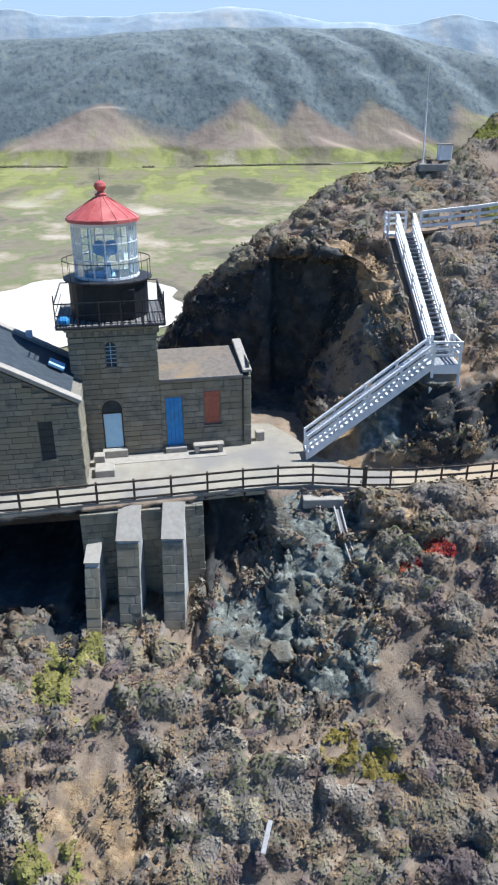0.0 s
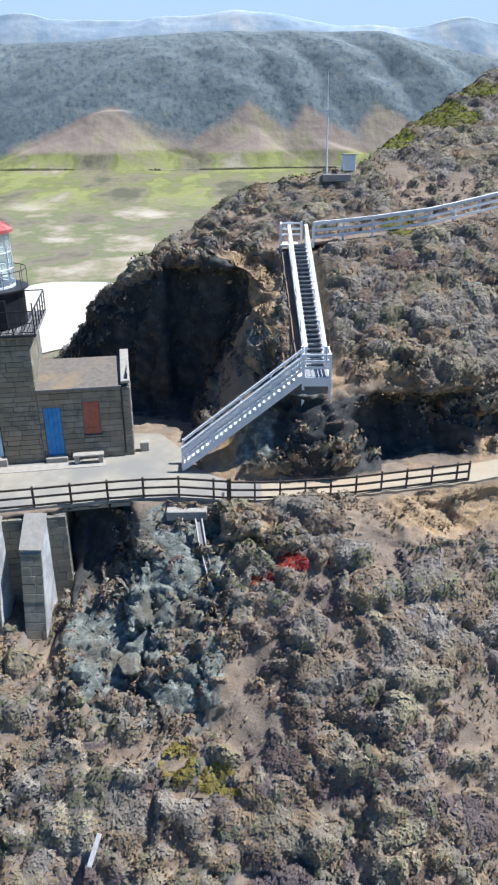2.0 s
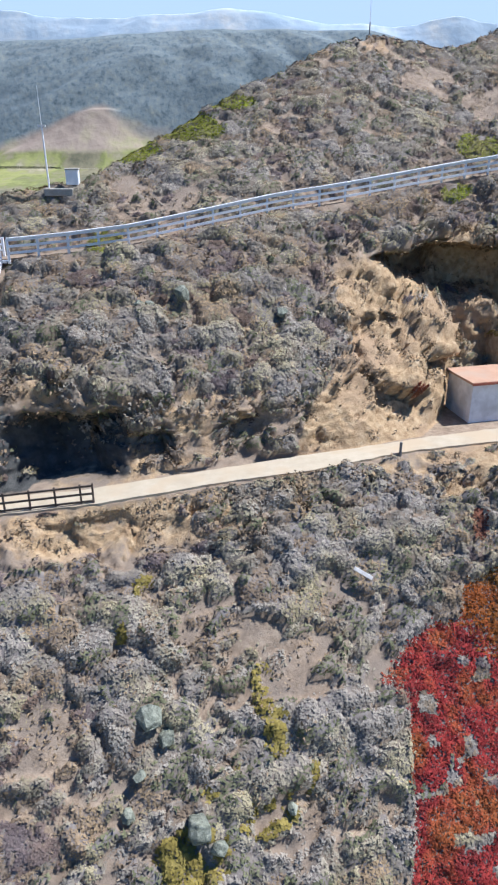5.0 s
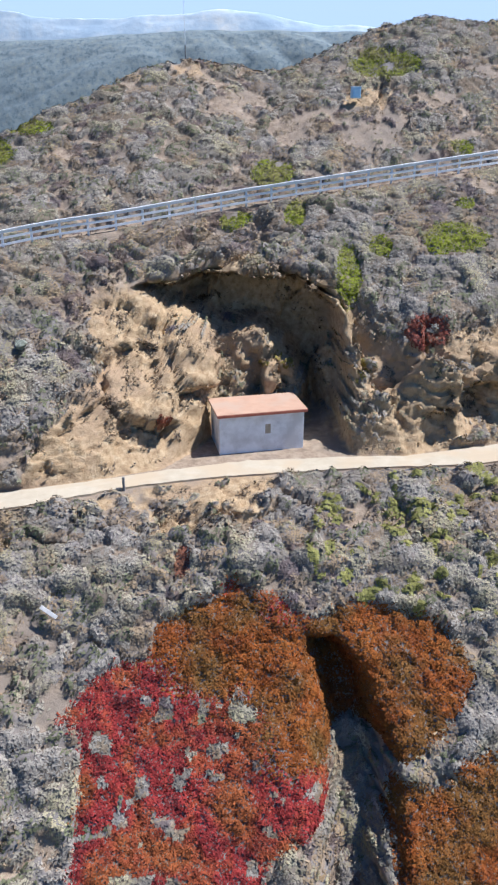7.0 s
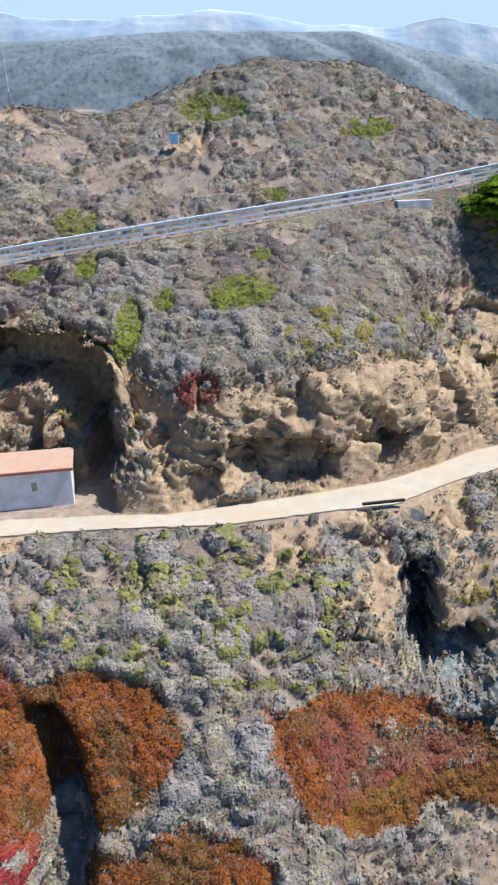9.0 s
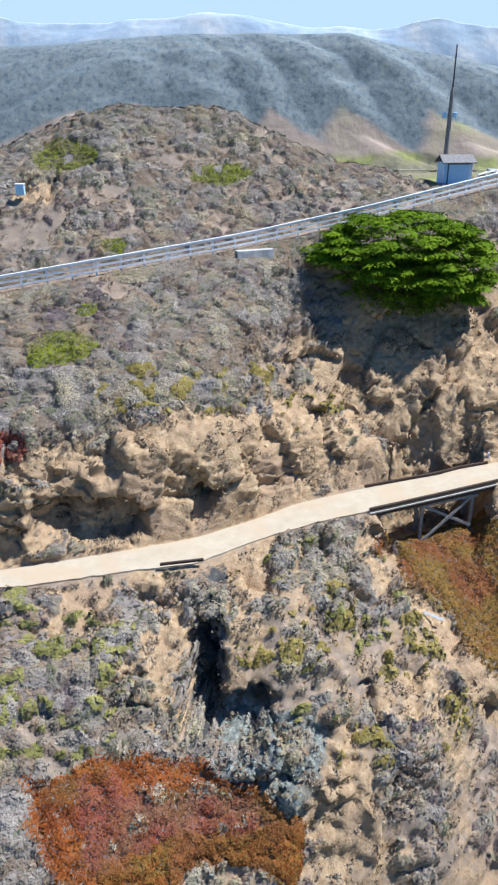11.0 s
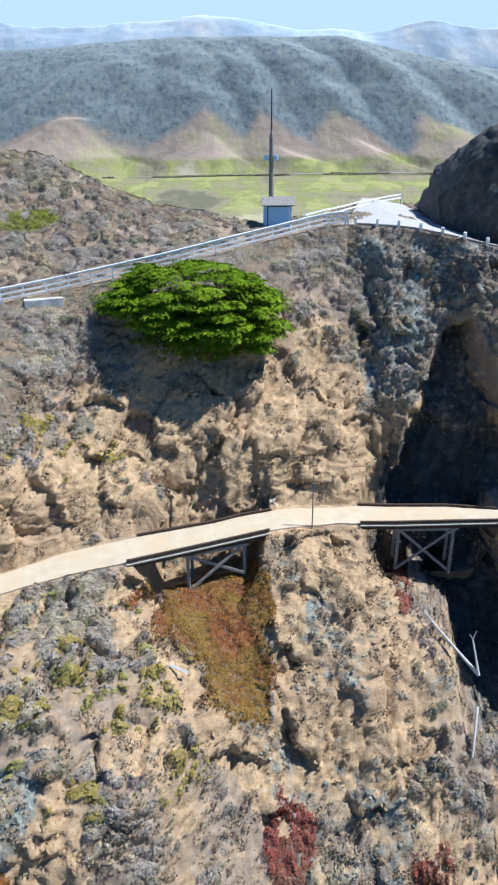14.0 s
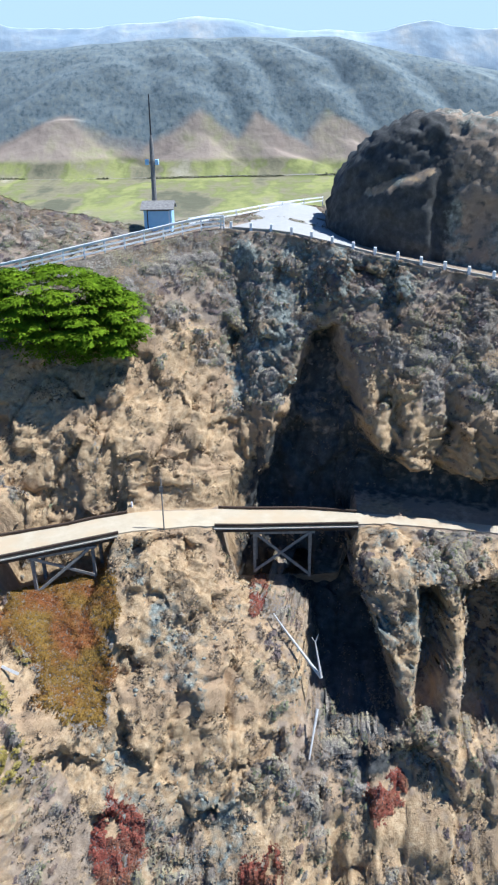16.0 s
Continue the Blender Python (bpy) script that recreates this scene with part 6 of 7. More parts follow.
# ---- fences ----
def fence(name, label, pts, height, post, rails, rail_h, rail_w, material, side=0.0, big=(), cap=0.0):
    f = thing(name, label, "fence")
    for i, q in enumerate(pts):
        w = post * (1.7 if i in big else 1)
        part("post", box(q.x - w / 2, q.x + w / 2, q.y - w / 2, q.y + w / 2, q.z - 0.25, q.z + height + (0.06 if i in big else 0.0), 0.008), material, f)
    for a, b in zip(pts, pts[1:]):
        for h in rails:
            o = Vector((0, -side, h))
            part("rail", beam(a + o, b + o, rail_w, rail_h), material, f)
        # wide cap board added so that the fence top shows sunlit
        if cap:
            part("cap_rail", beam(a + Vector((0, -side * 0.5, height + 0.02)), b + Vector((0, -side * 0.5, height + 0.02)), cap, 0.04), material, f)
    return f


def steps_of(fn, x0, x1, gap):
    """Places along a line at even steps."""
    out, x = [fn(x0)], x0
    while x < x1:
        y = x
        while (fn(y) - out[-1]).length < gap and y < x1:
            y += 0.02
        out.append(fn(y))
        x = y
    return out


fence("white_path_fence", "long white painted wooden fence along the upper path", steps_of(lambda x: edge_line(l_path, x) + Vector((0, 0.05, 0)), 9.3, 82.0, 1.62), 1.08, 0.12, (0.32, 0.67, 1.0), 0.13, 0.06, M_WHITE, 0.07, cap=0.2)
fence("white_road_fence", "white painted fence on the far side of the road", [Vector(v) for v in ((78.5, 71.5, 19.0), (80.2, 75.0, 19.0), (82.0, 79.0, 18.9), (84.0, 84.0, 18.8), (86.2, 89.5, 18.6), (88.6, 96.0, 18.3), (91.0, 102.0, 18.0))],
      1.0, 0.12, (0.5, 0.9), 0.14, 0.05, M_WHITE)


def terrace_edge(x):
    t0 = np.array([(-40, 21.4), (-10.4, 25.75), (-3.5, 27.15), (0, 27.9), (2.4, 28.25), (5.2, 27.9), (7.0, 27.9), (10.3, 27.9), (15.8, 28.4), (16.5, 28.6)])
    return Vector((x, float(np.interp(x, t0[:, 0], t0[:, 1])) + 0.08, max(0.02, track_out(x).z if x > 5 else 0.02)))


fence("brown_terrace_fence", "dark brown wooden post and rail fence round the terrace", steps_of(terrace_edge, -16.0, 5.0, 1.58), 1.02, 0.09, (0.12, 0.52, 0.93), 0.09, 0.045, M_FENCE, 0.05)
fence("brown_track_fence", "dark brown wooden post and rail fence beside the track", steps_of(terrace_edge, 5.1, 15.7, 1.12), 1.0, 0.08, (0.15, 0.52, 0.9), 0.09, 0.045, M_FENCE, 0.05, big=(0,))

# ---- the white stairs ----
stair = thing("white_stairway", "white painted wooden stairway in two flights up the rock", "stairway")


def flight(a, b, width, n, name):
    """A straight flight from a to b (middle of the bottom and top), with stringers, treads and three-rail balustrades."""
    a, b = Vector(a), Vector(b)
    run = Vector((b.x - a.x, b.y - a.y, 0))
    fw = run.normalized()
    sd = Vector((fw.y, -fw.x, 0))
    for s0 in (-1, 1):
        o = sd * s0 * width / 2
        part("stringer", beam(a + o + Vector((0, 0, 0.0)), b + o + Vector((0, 0, 0.0)), 0.06, 0.30), M_WHITE, stair, "white stringer")
        for h in (0.45, 0.72, 1.0):
            part("handrail", beam(a + o + Vector((0, 0, h)), b + o + Vector((0, 0, h)), 0.07, 0.11 if h < 1 else 0.09), M_WHITE, stair)
        part("cap_rail", beam(a + o + Vector((0, 0, 1.07)), b + o + Vector((0, 0, 1.07)), 0.17, 0.04), M_WHITE, stair)
        k_n = 4
        for k in range(k_n + 1):
            q = a.lerp(b, k / k_n) + o
            part("post", box(q.x - 0.05, q.x + 0.05, q.y - 0.05, q.y + 0.05, q.z - 0.15, q.z + 1.1), M_WHITE, stair)
    d = (b - a) / n
    rot = Matrix((sd, fw, Vector((0, 0, 1)))).transposed().to_4x4()
    for k in range(n):
        q = a + d * (k + 1)
        m = rot.copy()
        m.translation = q - fw * d.xy.length * 0.5
        bm = box(-width / 2 + 0.03, width / 2 + 0.06, -0.14, 0.15, 0.02, 0.07)
        if name == "upper":
            box(-width / 2 + 0.03, width / 2 - 0.03, 0.11, 0.14, -0.14, 0.02, 0, bm)
        bmesh.ops.transform(bm, matrix=m, verts=bm.verts)
        part("tread", bm, M_STEP if name == "upper" else M_WHITE, stair)


flight((2.7, 31.35, 0.2), (8.4, 31.68, 4.64), 0.95, 25, "lower")
flight((9.05, 32.4, 4.72), (8.42, 39.7, 9.4), 0.92, 28, "upper")
land = part("landing", box(8.38, 9.66, 31.2, 32.42, 4.56, 4.69, 0.01), M_WHITE, stair, "white boarded landing")
for k in range(6):
    part("board", box(8.42 + k * 0.2, 8.6 + k * 0.2, 31.22, 32.38, 4.692, 4.715), M_STEP, land)
part("fascia", box(8.38, 9.66, 31.16, 31.22, 4.26, 4.68), M_WHITE, land)
part("fascia", box(9.64, 9.69, 31.2, 32.42, 4.26, 4.68), M_WHITE, land)
for h in (0.45, 0.75, 1.05):
    part("handrail", beam((8.43, 31.21, 4.69 + h), (9.66, 31.21, 4.69 + h), 0.06, 0.1), M_WHITE, land)
    part("handrail", beam((9.66, 31.21, 4.69 + h), (9.66, 32.42, 4.69 + h), 0.06, 0.1), M_WHITE, land)
for x, y in ((8.43, 31.21), (9.66, 31.21), (9.66, 32.42), (8.43, 32.42)):
    part("support_post", box(x - 0.06, x + 0.06, y - 0.06, y + 0.06, 2.4, 5.8), M_WHITE, land)
topl = part("top_landing", box(7.5, 9.2, 39.65, 40.9, 9.3, 9.42, 0.01), M_WHITE, stair, "white landing at the head of the stairs")
for h in (0.4, 0.7, 1.0):
    part("handrail", beam((7.55, 40.85, 9.42 + h), (8.7, 40.85, 9.42 + h), 0.06, 0.1), M_WHITE, topl)
    part("handrail", beam((7.55, 39.8, 9.42 + h), (7.55, 40.85, 9.42 + h), 0.06, 0.1), M_WHITE, topl)
for x, y in ((7.55, 39.8), (7.55, 40.85), (8.7, 40.85)):
    part("post", box(x - 0.06, x + 0.06, y - 0.06, y + 0.06, 9.0, 10.5), M_WHITE, topl)

# ---- wall and buttresses under the terrace ----
rwall = thing("buttressed_wall", "dark stone retaining wall with sloping stone buttresses under the terrace", "retaining wall")
WALL_M = Matrix.Translation((-7.3, 26.15, -5.2)) @ Matrix.Rotation(radians(9.5), 4, 'Z')
bm = box(0, 5.3, 0.16, 0.7, 0, 4.9)
bmesh.ops.transform(bm, matrix=WALL_M, verts=bm.verts)
wall_body = part("wall", bm, M_MORTAR, rwall, "shaded stone wall")
lay_stones(wall_body, 5.3, 4.9, 0.34, WALL_M, (), seed=21)


def buttress(x0, x1, y_back, y_front, z_top, z_front, z_foot, seed, label):
    bm = bmesh.new()
    a = [bm.verts.new((x0, y, z)) for y, z in ((y_back, z_top), (y_front, z_front), (y_front - 0.9, z_foot), (y_back, z_foot))]
    b = [bm.verts.new((x1, y, z)) for y, z in ((y_back, z_top), (y_front, z_front), (y_front - 0.9, z_foot), (y_back, z_foot))]
    bm.faces.new(a)
    bm.faces.new(b[::-1])
    for k in range(4):
        bm.faces.new((a[k], a[(k + 1) % 4], b[(k + 1) % 4], b[k]))
    body = part("buttress", bm, M_CONC, rwall, label)
    lay_stones(body, x1 - x0 + 0.04, z_front - z_foot - 0.03, 0.42, Matrix.Translation((x0 - 0.02, y_front - 0.93, z_foot)) @ Matrix.Rotation(-math.atan2(0.9, z_front - z_foot), 4, 'X'), (), seed=seed, depth=0.08)
    part("sloped_cap", beam(((x0 + x1) / 2, y_back, z_top + 0.02), ((x0 + x1) / 2, y_front - 0.06, z_front + 0.0), x1 - x0 + 0.08, 0.09, bevel=0.01), M_CAP, rwall, "pale sloping stone cap")


buttress(-5.68, -4.76, 26.7, 25.55, -0.15, -1.2, -5.6, 31, "tall stone buttress")
buttress(-3.78, -2.88, 26.9, 25.7, -0.1, -1.2, -5.6, 32, "tall stone buttress")
buttress(-7.1, -6.5, 26.4, 25.4, -1.7, -2.2, -5.4, 33, "short stone buttress")
part("beam", beam((-16, 25.1, -0.42), (-7.0, 26.4, -0.42), 0.2, 0.3), M_DARKWOOD, rwall, "dark beam under the walkway edge")


# ---- timber bridges ----
def bridge(x0, x1, posts, foot, label):
    b = thing("timber_bridge", label, "bridge", group="track bridges")
    xs = np.linspace(x0, x1, 9)
    for fn, off in ((track_out, -0.05), (track_in, 0.05)):
        for p0, p1 in zip(xs, xs[1:]):
            q0, q1 = fn(p0) + Vector((0, off, 0)), fn(p1) + Vector((0, off, 0))
            part("girder", beam(q0 + Vector((0, 0, -0.26)), q1 + Vector((0, 0, -0.26)), 0.18, 0.24), M_DARKWOOD, b)
            part("kerb", beam(q0 + Vector((0, 0, 0.16)), q1 + Vector((0, 0, 0.16)), 0.16, 0.16), M_DARKWOOD, b)
    for p0, p1 in zip(xs, xs[1:]):
        q0, q1 = track_out(p0), track_out(p1)
        part("deck_edge", beam(q0 + Vector((0, -0.2, -0.06)), q1 + Vector((0, -0.2, -0.06)), 0.1, 0.08), M_CAP, b, "pale deck edge")
    tops = []
    for x, zf in zip(posts, foot):
        for off in (0.15, 1.9):
            q = track_out(x) + Vector((0, off, -0.45))
            part("post", box(q.x - 0.1, q.x + 0.1, q.y - 0.1, q.y + 0.1, zf, q.z), M_GREYWOOD, b, "grey timber post")
        tops.append((track_out(x) + Vector((0, 0.02, -0.5)), Vector((x, track_out(x).y + 0.02, zf + 0.25))))
    part("brace", beam(tops[0][0], tops[1][1], 0.06, 0.2), M_GREYWOOD, b, "grey diagonal brace")
    part("brace", beam(tops[0][1] + Vector((0, -0.08, 0)), tops[1][0] + Vector((0, -0.08, 0)), 0.06, 0.2), M_GREYWOOD, b)
    part("cap_beam", beam(track_out(posts[0]) + Vector((-0.3, 0.1, -0.55)), track_out(posts[1]) + Vector((0.3, 0.1, -0.55)), 0.2, 0.2), M_GREYWOOD, b)
    return b


bridge(67.4, 76.3, (71.0, 74.6), (-1.4, -1.0), "short timber bridge carrying the track over the mossy gully")
bridge(82.6, 92.8, (85.4, 89.4), (-2.6, -3.2), "longer timber bridge carrying the track over the dark ravine")

# ---- shed ----
SHED = Matrix.Translation((34.45, 37.25, 1.0)) @ Matrix.Rotation(radians(14.5), 4, 'Z')
shed = thing("concrete_shed", "small weathered concrete shed with a faded orange roof beside the track", "shed", SHED)
body = part("body", box(0, 4.75, 0, 2.7, -0.3, 2.42, 0.02), M_LIMEWASH, shed, "patchy grey concrete walls")
bm = bmesh.new()
rv = [bm.verts.new(v) for v in ((-0.14, -0.16, 2.40), (4.89, -0.16, 2.40), (4.89, 2.85, 2.30), (-0.14, 2.85, 2.30), (-0.14, -0.16, 2.53), (4.89, -0.16, 2.53), (4.89, 2.85, 2.43), (-0.14, 2.85, 2.43))]
for f in ((0, 1, 2, 3), (4, 5, 6, 7), (0, 1, 5, 4), (1, 2, 6, 5), (2, 3, 7, 6), (3, 0, 4, 7)):
    bm.faces.new([rv[i] for i in f])
shed_roof = part("roof", bm, M_ORANGE, shed, "faded orange flat roof")
part("fascia", box(-0.14, 4.89, -0.19, -0.16, 2.36, 2.5), M_SHUT, shed_roof)
# thin plate added to stand for a rust-coloured stain
part("rusty_plate", box(2.55, 2.85, -0.012, 0.0, 1.2, 1.75), mat("rust", [(0.3, (0.30, 0.25, 0.17)), (0.7, (0.46, 0.40, 0.30))], 6), shed, "rust-coloured stain on the wall, made as a thin plate")
part("plinth", box(-0.05, 4.8, -0.06, 0.0, -0.3, 0.12), M_CONC, shed)

# ---- blue hut and masts on the saddle ----
HUT = Matrix.Translation((75.05, 68.9, 19.05)) @ Matrix.Rotation(radians(4), 4, 'Z')
hut = thing("blue_hut", "small pale blue hut with a gable roof by the road", "hut", HUT)
part("walls", box(0, 2.35, 0, 2.2, -0.6, 1.95, 0.02), M_PALEB, hut, "pale blue painted walls")
hut_door = part("door", box(0.35, 2.1, -0.03, 0.0, 0.05, 1.8, 0.01), M_PALEB, hut, "wide pale blue door")
part("door_frame", box(0.27, 0.35, -0.05, 0.0, 0.0, 1.88), M_DARKSTEEL, hut_door)
part("door_frame", box(2.1, 2.18, -0.05, 0.0, 0.0, 1.88), M_WHITE, hut_door)
part("door_frame", box(0.27, 2.18, -0.05, 0.0, 1.8, 1.88), M_DARKSTEEL, hut_door)
for y0, y1 in ((-0.3, 1.1), (2.5, 1.1)):
    part("roof", beam((1.175, y0, 1.92), (1.175, y1, 2.5), 2.8, 0.08), M_GREYWOOD, hut, "grey weathered roof slope")
pole = thing("utility_mast", "weathered utility mast with small boxes behind the hut", "mast", pose(75.55, 71.4, 18.6))
part("pole", rod((0, 0, 0), (0.03, 0, 7.6), 0.24, 0.17, 10), M_GREYWOOD, pole, "weathered grey-brown pole")
part("collar", rod((0.03, 0, 7.5), (0.04, 0, 8.1), 0.17, 0.09, 10), M_GREYWOOD, pole)
part("top_aerial", rod((0.04, 0, 8.0), (0.05, 0, 11.2), 0.07, 0.05), M_DARKSTEEL, pole, "slim dark aerial")
for sx in (-1, 1):
    part("equipment_box", box(0.42 * sx - 0.16, 0.42 * sx + 0.16, -0.2, 0.1, 5.75, 6.2, 0.03), M_PALEB, pole, "grey-blue equipment box")
part("cross_arm", beam((-0.55, 0, 5.95), (0.55, 0, 5.95), 0.06, 0.06), M_DARKSTEEL, pole)
part("stub", box(-0.13, 0.13, -0.13, 0.13, -0.5, 0.3), M_CONC, pole)
wmast = thing("white_antenna_mast", "slim white antenna mast on a concrete pad", "mast", pose(10.35, 45.2, 12.75))
part("pole", rod((0, 0, 0), (-0.06, 0, 3.4), 0.055, 0.045), M_WHITE, wmast)
part("whip", rod((-0.06, 0, 3.4), (-0.1, 0, 5.4), 0.014, 0.006), M_WHITE, wmast)
part("bracket", box(-0.28, 0.16, -0.05, 0.05, 3.33, 3.43), M_WHITE, wmast)
pad = new("concrete_pad", mesh_of(box(-0.8, 0.9, -0.4, 0.5, -0.4, 0.0, 0.02), "concrete_pad", M_CAP))
pad.matrix_world = pose(10.9, 45.3, 12.72)
tagged(pad, "pale concrete pad on the hilltop", "pad")
cab = thing("equipment_cabinet", "pale grey equipment cabinet beside the antenna mast", "cabinet", pose(11.35, 45.3, 12.9, 0, 0, 6))
part("case", box(0, 0.75, 0, 0.6, 0, 0.85, 0.03), M_WHITE, cab)
part("lid", box(-0.04, 0.79, -0.05, 0.64, 0.85, 0.92, 0.01), M_CAP, cab)
smast = thing("hilltop_whip_antenna", "thin pale whip antenna on the hilltop", "antenna", pose(30.6, 60.2, 21.8))
part("pole", rod((0, 0, 0), (0, 0, 1.2), 0.05, 0.04), M_GREYWOOD, smast)
part("whip", rod((0, 0, 1.2), (-0.03, 0, 4.0), 0.02, 0.01), M_WHITE, smast)
tank = thing("blue_water_box", "small blue-grey box among the scrub on the saddle", "box", pose(42.6, 57.8, 19.7, 0, 0, 12))
part("case", box(0, 0.6, 0, 0.55, -0.2, 0.5, 0.03), M_PALEB, tank)
part("lid", box(-0.03, 0.63, -0.03, 0.58, 0.5, 0.56, 0.01), M_WHITE, tank)
cul = new("culvert_wall", mesh_of(box(0, 2.7, -0.3, 0.25, -0.8, 0.3, 0.02), "culvert_wall", M_CONC))
cul.matrix_world = Matrix.Translation((58.5, 55.8, 15.65)) @ Matrix.Rotation(radians(22), 4, 'Z')
tagged(cul, "short pale concrete wall under the white fence", "wall")
sign = thing("sign_pole", "tall thin grey pole at the edge of the track", "pole", pose(79.2, 49.2, 1.9))
part("pole", rod((0, 0, -0.3), (0, 0, 3.9), 0.05, 0.045), M_GREYWOOD, sign)
part("plate", box(-0.14, 0.14, -0.07, -0.05, 2.9, 3.3), M_GREYWOOD, sign)
for x, y, z, h, label in ((76.5, 51.3, 2.0, 0.75, "short white marker post beside the rock"), (30.0, 33.0, 1.15, 0.7, "short grey marker post at the track edge")):
    mk = new("marker_post", mesh_of(box(-0.06, 0.06, -0.06, 0.06, -0.2, h, 0.015), "marker_post", M_WHITE if h > 0.72 else M_GREYWOOD))
    mk.matrix_world = pose(x, y, z)
    tagged(mk, label, "post")
log = new("timber_kerb", mesh_of(beam((55.2, 38.0, 1.75), (57.6, 38.5, 1.8), 0.14, 0.16, bevel=0.02), "timber_kerb", M_DARKWOOD))
tagged(log, "dark timber kerb at the edge of the track", "kerb")

guard = thing("road_guard_posts", "row of short white guard posts along the upper road", "guard posts")
for q in steps_of(lambda x: edge_line(l_path, x) + Vector((0, 0.15, 0.0)), 82.6, 108.0, 1.75):
    bm = box(-0.11, 0.11, -0.11, 0.11, -0.3, 0.62, 0.03)
    bmesh.ops.translate(bm, verts=bm.verts, vec=q)
    part("post", bm, M_WHITE, guard)
for a, b in zip(*(lambda r: (r, r[1:]))(steps_of(lambda x: edge_line(l_path, x) + Vector((0, 0.2, 0.12)), 82.6, 108.0, 1.75))):
    part("kerb", beam(a, b, 0.2, 0.2), M_CAP, guard)

# ---- the dark crag above the upper road ----
cxs = np.concatenate([[90.6, 90.75, 90.9], np.arange(91.1, 118, 0.3)])
c_foot_y = np.interp(cxs, [90.6, 91.5, 93, 95, 100, 110, 118], [75, 71.5, 69, 67.2, 65.6, 63.5, 62])
c_foot_z = np.interp(cxs, [90, 95, 100, 110], [18.3, 18.0, 17.0, 15.8])
c_top = np.interp(cxs, [90.6, 91.0, 91.8, 93.2, 95, 97, 99, 103, 118], [18.4, 20.6, 23.0, 25.2, 26.9, 27.9, 28.3, 28.0, 27])
rows_c = []
for f, dy, fz in ((0, 0, -0.03), (0.5, 0.3, 0.2), (1, 0.5, 0.45), (2, 0.9, 0.68), (3, 1.8, 0.86), (4, 3.2, 0.96), (5, 5.0, 1.0), (6, 9.0, 0.98), (7, 16, 0.8), (8, 24, 0.0)):
    rows_c.append(np.stack([cxs, c_foot_y + dy * np.clip((cxs - 90.4) / 1.6, 0.25, 1), c_foot_z + (c_top - c_foot_z) * fz], 1))
C = []
for a, b in zip(rows_c, rows_c[1:]):
    for k in range(6):
        C.append(a * (1 - k / 6) + b * k / 6)
C = np.stack(C + [rows_c[-1]], 1)
CN = np.cross(np.gradient(C, axis=0), np.gradient(C, axis=1))
CN /= np.linalg.norm(CN, axis=2, keepdims=True) + 1e-9
cb, ce, ct = blocks(C, 2.2, 5)
cb2, _, ct2 = blocks(C, 0.8, 15)
C = C + CN * (0.3 * fbm(C, 2.8, 4, 91, True) + 0.2 * cb + 0.15 * ct - 0.08 * np.exp(-ce / 0.15) + 0.06 * cb2 + 0.14 * ct2 + 0.3 * (((C[..., 2] + 0.5 * C[..., 0] + 1.5 * fbm(C, 4.0, 3, 111)) / 1.3) % 1 - 0.5))[..., None] * np.clip((C[..., 0:1] - 90.3) / 0.8, 0.1, 1)
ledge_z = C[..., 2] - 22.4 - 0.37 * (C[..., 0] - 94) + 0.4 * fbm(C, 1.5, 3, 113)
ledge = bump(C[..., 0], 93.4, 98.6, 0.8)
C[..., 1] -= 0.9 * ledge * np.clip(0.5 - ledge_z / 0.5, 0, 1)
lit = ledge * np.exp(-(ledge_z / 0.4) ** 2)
# the crag's shade is in its colour; the sunlit ledge is painted lighter
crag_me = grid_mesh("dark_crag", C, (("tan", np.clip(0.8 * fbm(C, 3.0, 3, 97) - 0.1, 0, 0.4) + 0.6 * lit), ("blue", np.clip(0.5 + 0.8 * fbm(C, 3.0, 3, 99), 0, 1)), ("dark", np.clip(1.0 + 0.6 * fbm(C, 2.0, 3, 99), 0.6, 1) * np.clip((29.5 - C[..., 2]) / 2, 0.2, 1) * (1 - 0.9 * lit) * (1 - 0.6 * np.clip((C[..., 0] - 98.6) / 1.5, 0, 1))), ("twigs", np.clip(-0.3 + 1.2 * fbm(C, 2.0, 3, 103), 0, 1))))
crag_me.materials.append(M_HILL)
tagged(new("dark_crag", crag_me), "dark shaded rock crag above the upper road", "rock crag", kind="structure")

# ---- boulders and dead wood ----
def boulder(x, y, z, r, seed, label, material):
    bm = bmesh.new()
    rr = random.Random(seed)
    for k in range(26):
        q = Vector((rr.gauss(0, 1), rr.gauss(0, 1), rr.gauss(0, 1))).normalized() * r * rr.uniform(0.75, 1.1)
        bm.verts.new((q.x * 1.1, q.y * 0.9, q.z * 0.85))
    bmesh.ops.convex_hull(bm, input=bm.verts)
    bmesh.ops.delete(bm, geom=[v for v in bm.verts if not v.link_faces], context='VERTS')
    bmesh.ops.bevel(bm, geom=list(bm.edges), offset=r * 0.05, segments=1, affect='EDGES')
    bmesh.ops.triangulate(bm, faces=bm.faces)
    bmesh.ops.subdivide_edges(bm, edges=bm.edges, cuts=1)
    for v in bm.verts:
        v.co += v.co.normalized() * (noise.noise(v.co * (3 / r) + Vector((seed, 0, 0))) * 0.07 * r)
    ob = new("boulder", mesh_of(bm, "boulder", material))
    ob.matrix_world = pose(x, y, z, 0, 0, seed * 40)
    return tagged(ob, label, "boulder")


def drop_to(x, z):
    """The place on the slope below the tracks, or above them, at x and that height."""
    i = int(np.argmin(np.abs(hx - x)))
    j = int(np.argmin(np.abs(P[i, :, 2] - z) + 100 * (SS[i] > 9.4) + 100 * (SS[i] < 1)))
    return Vector(P[i, j])


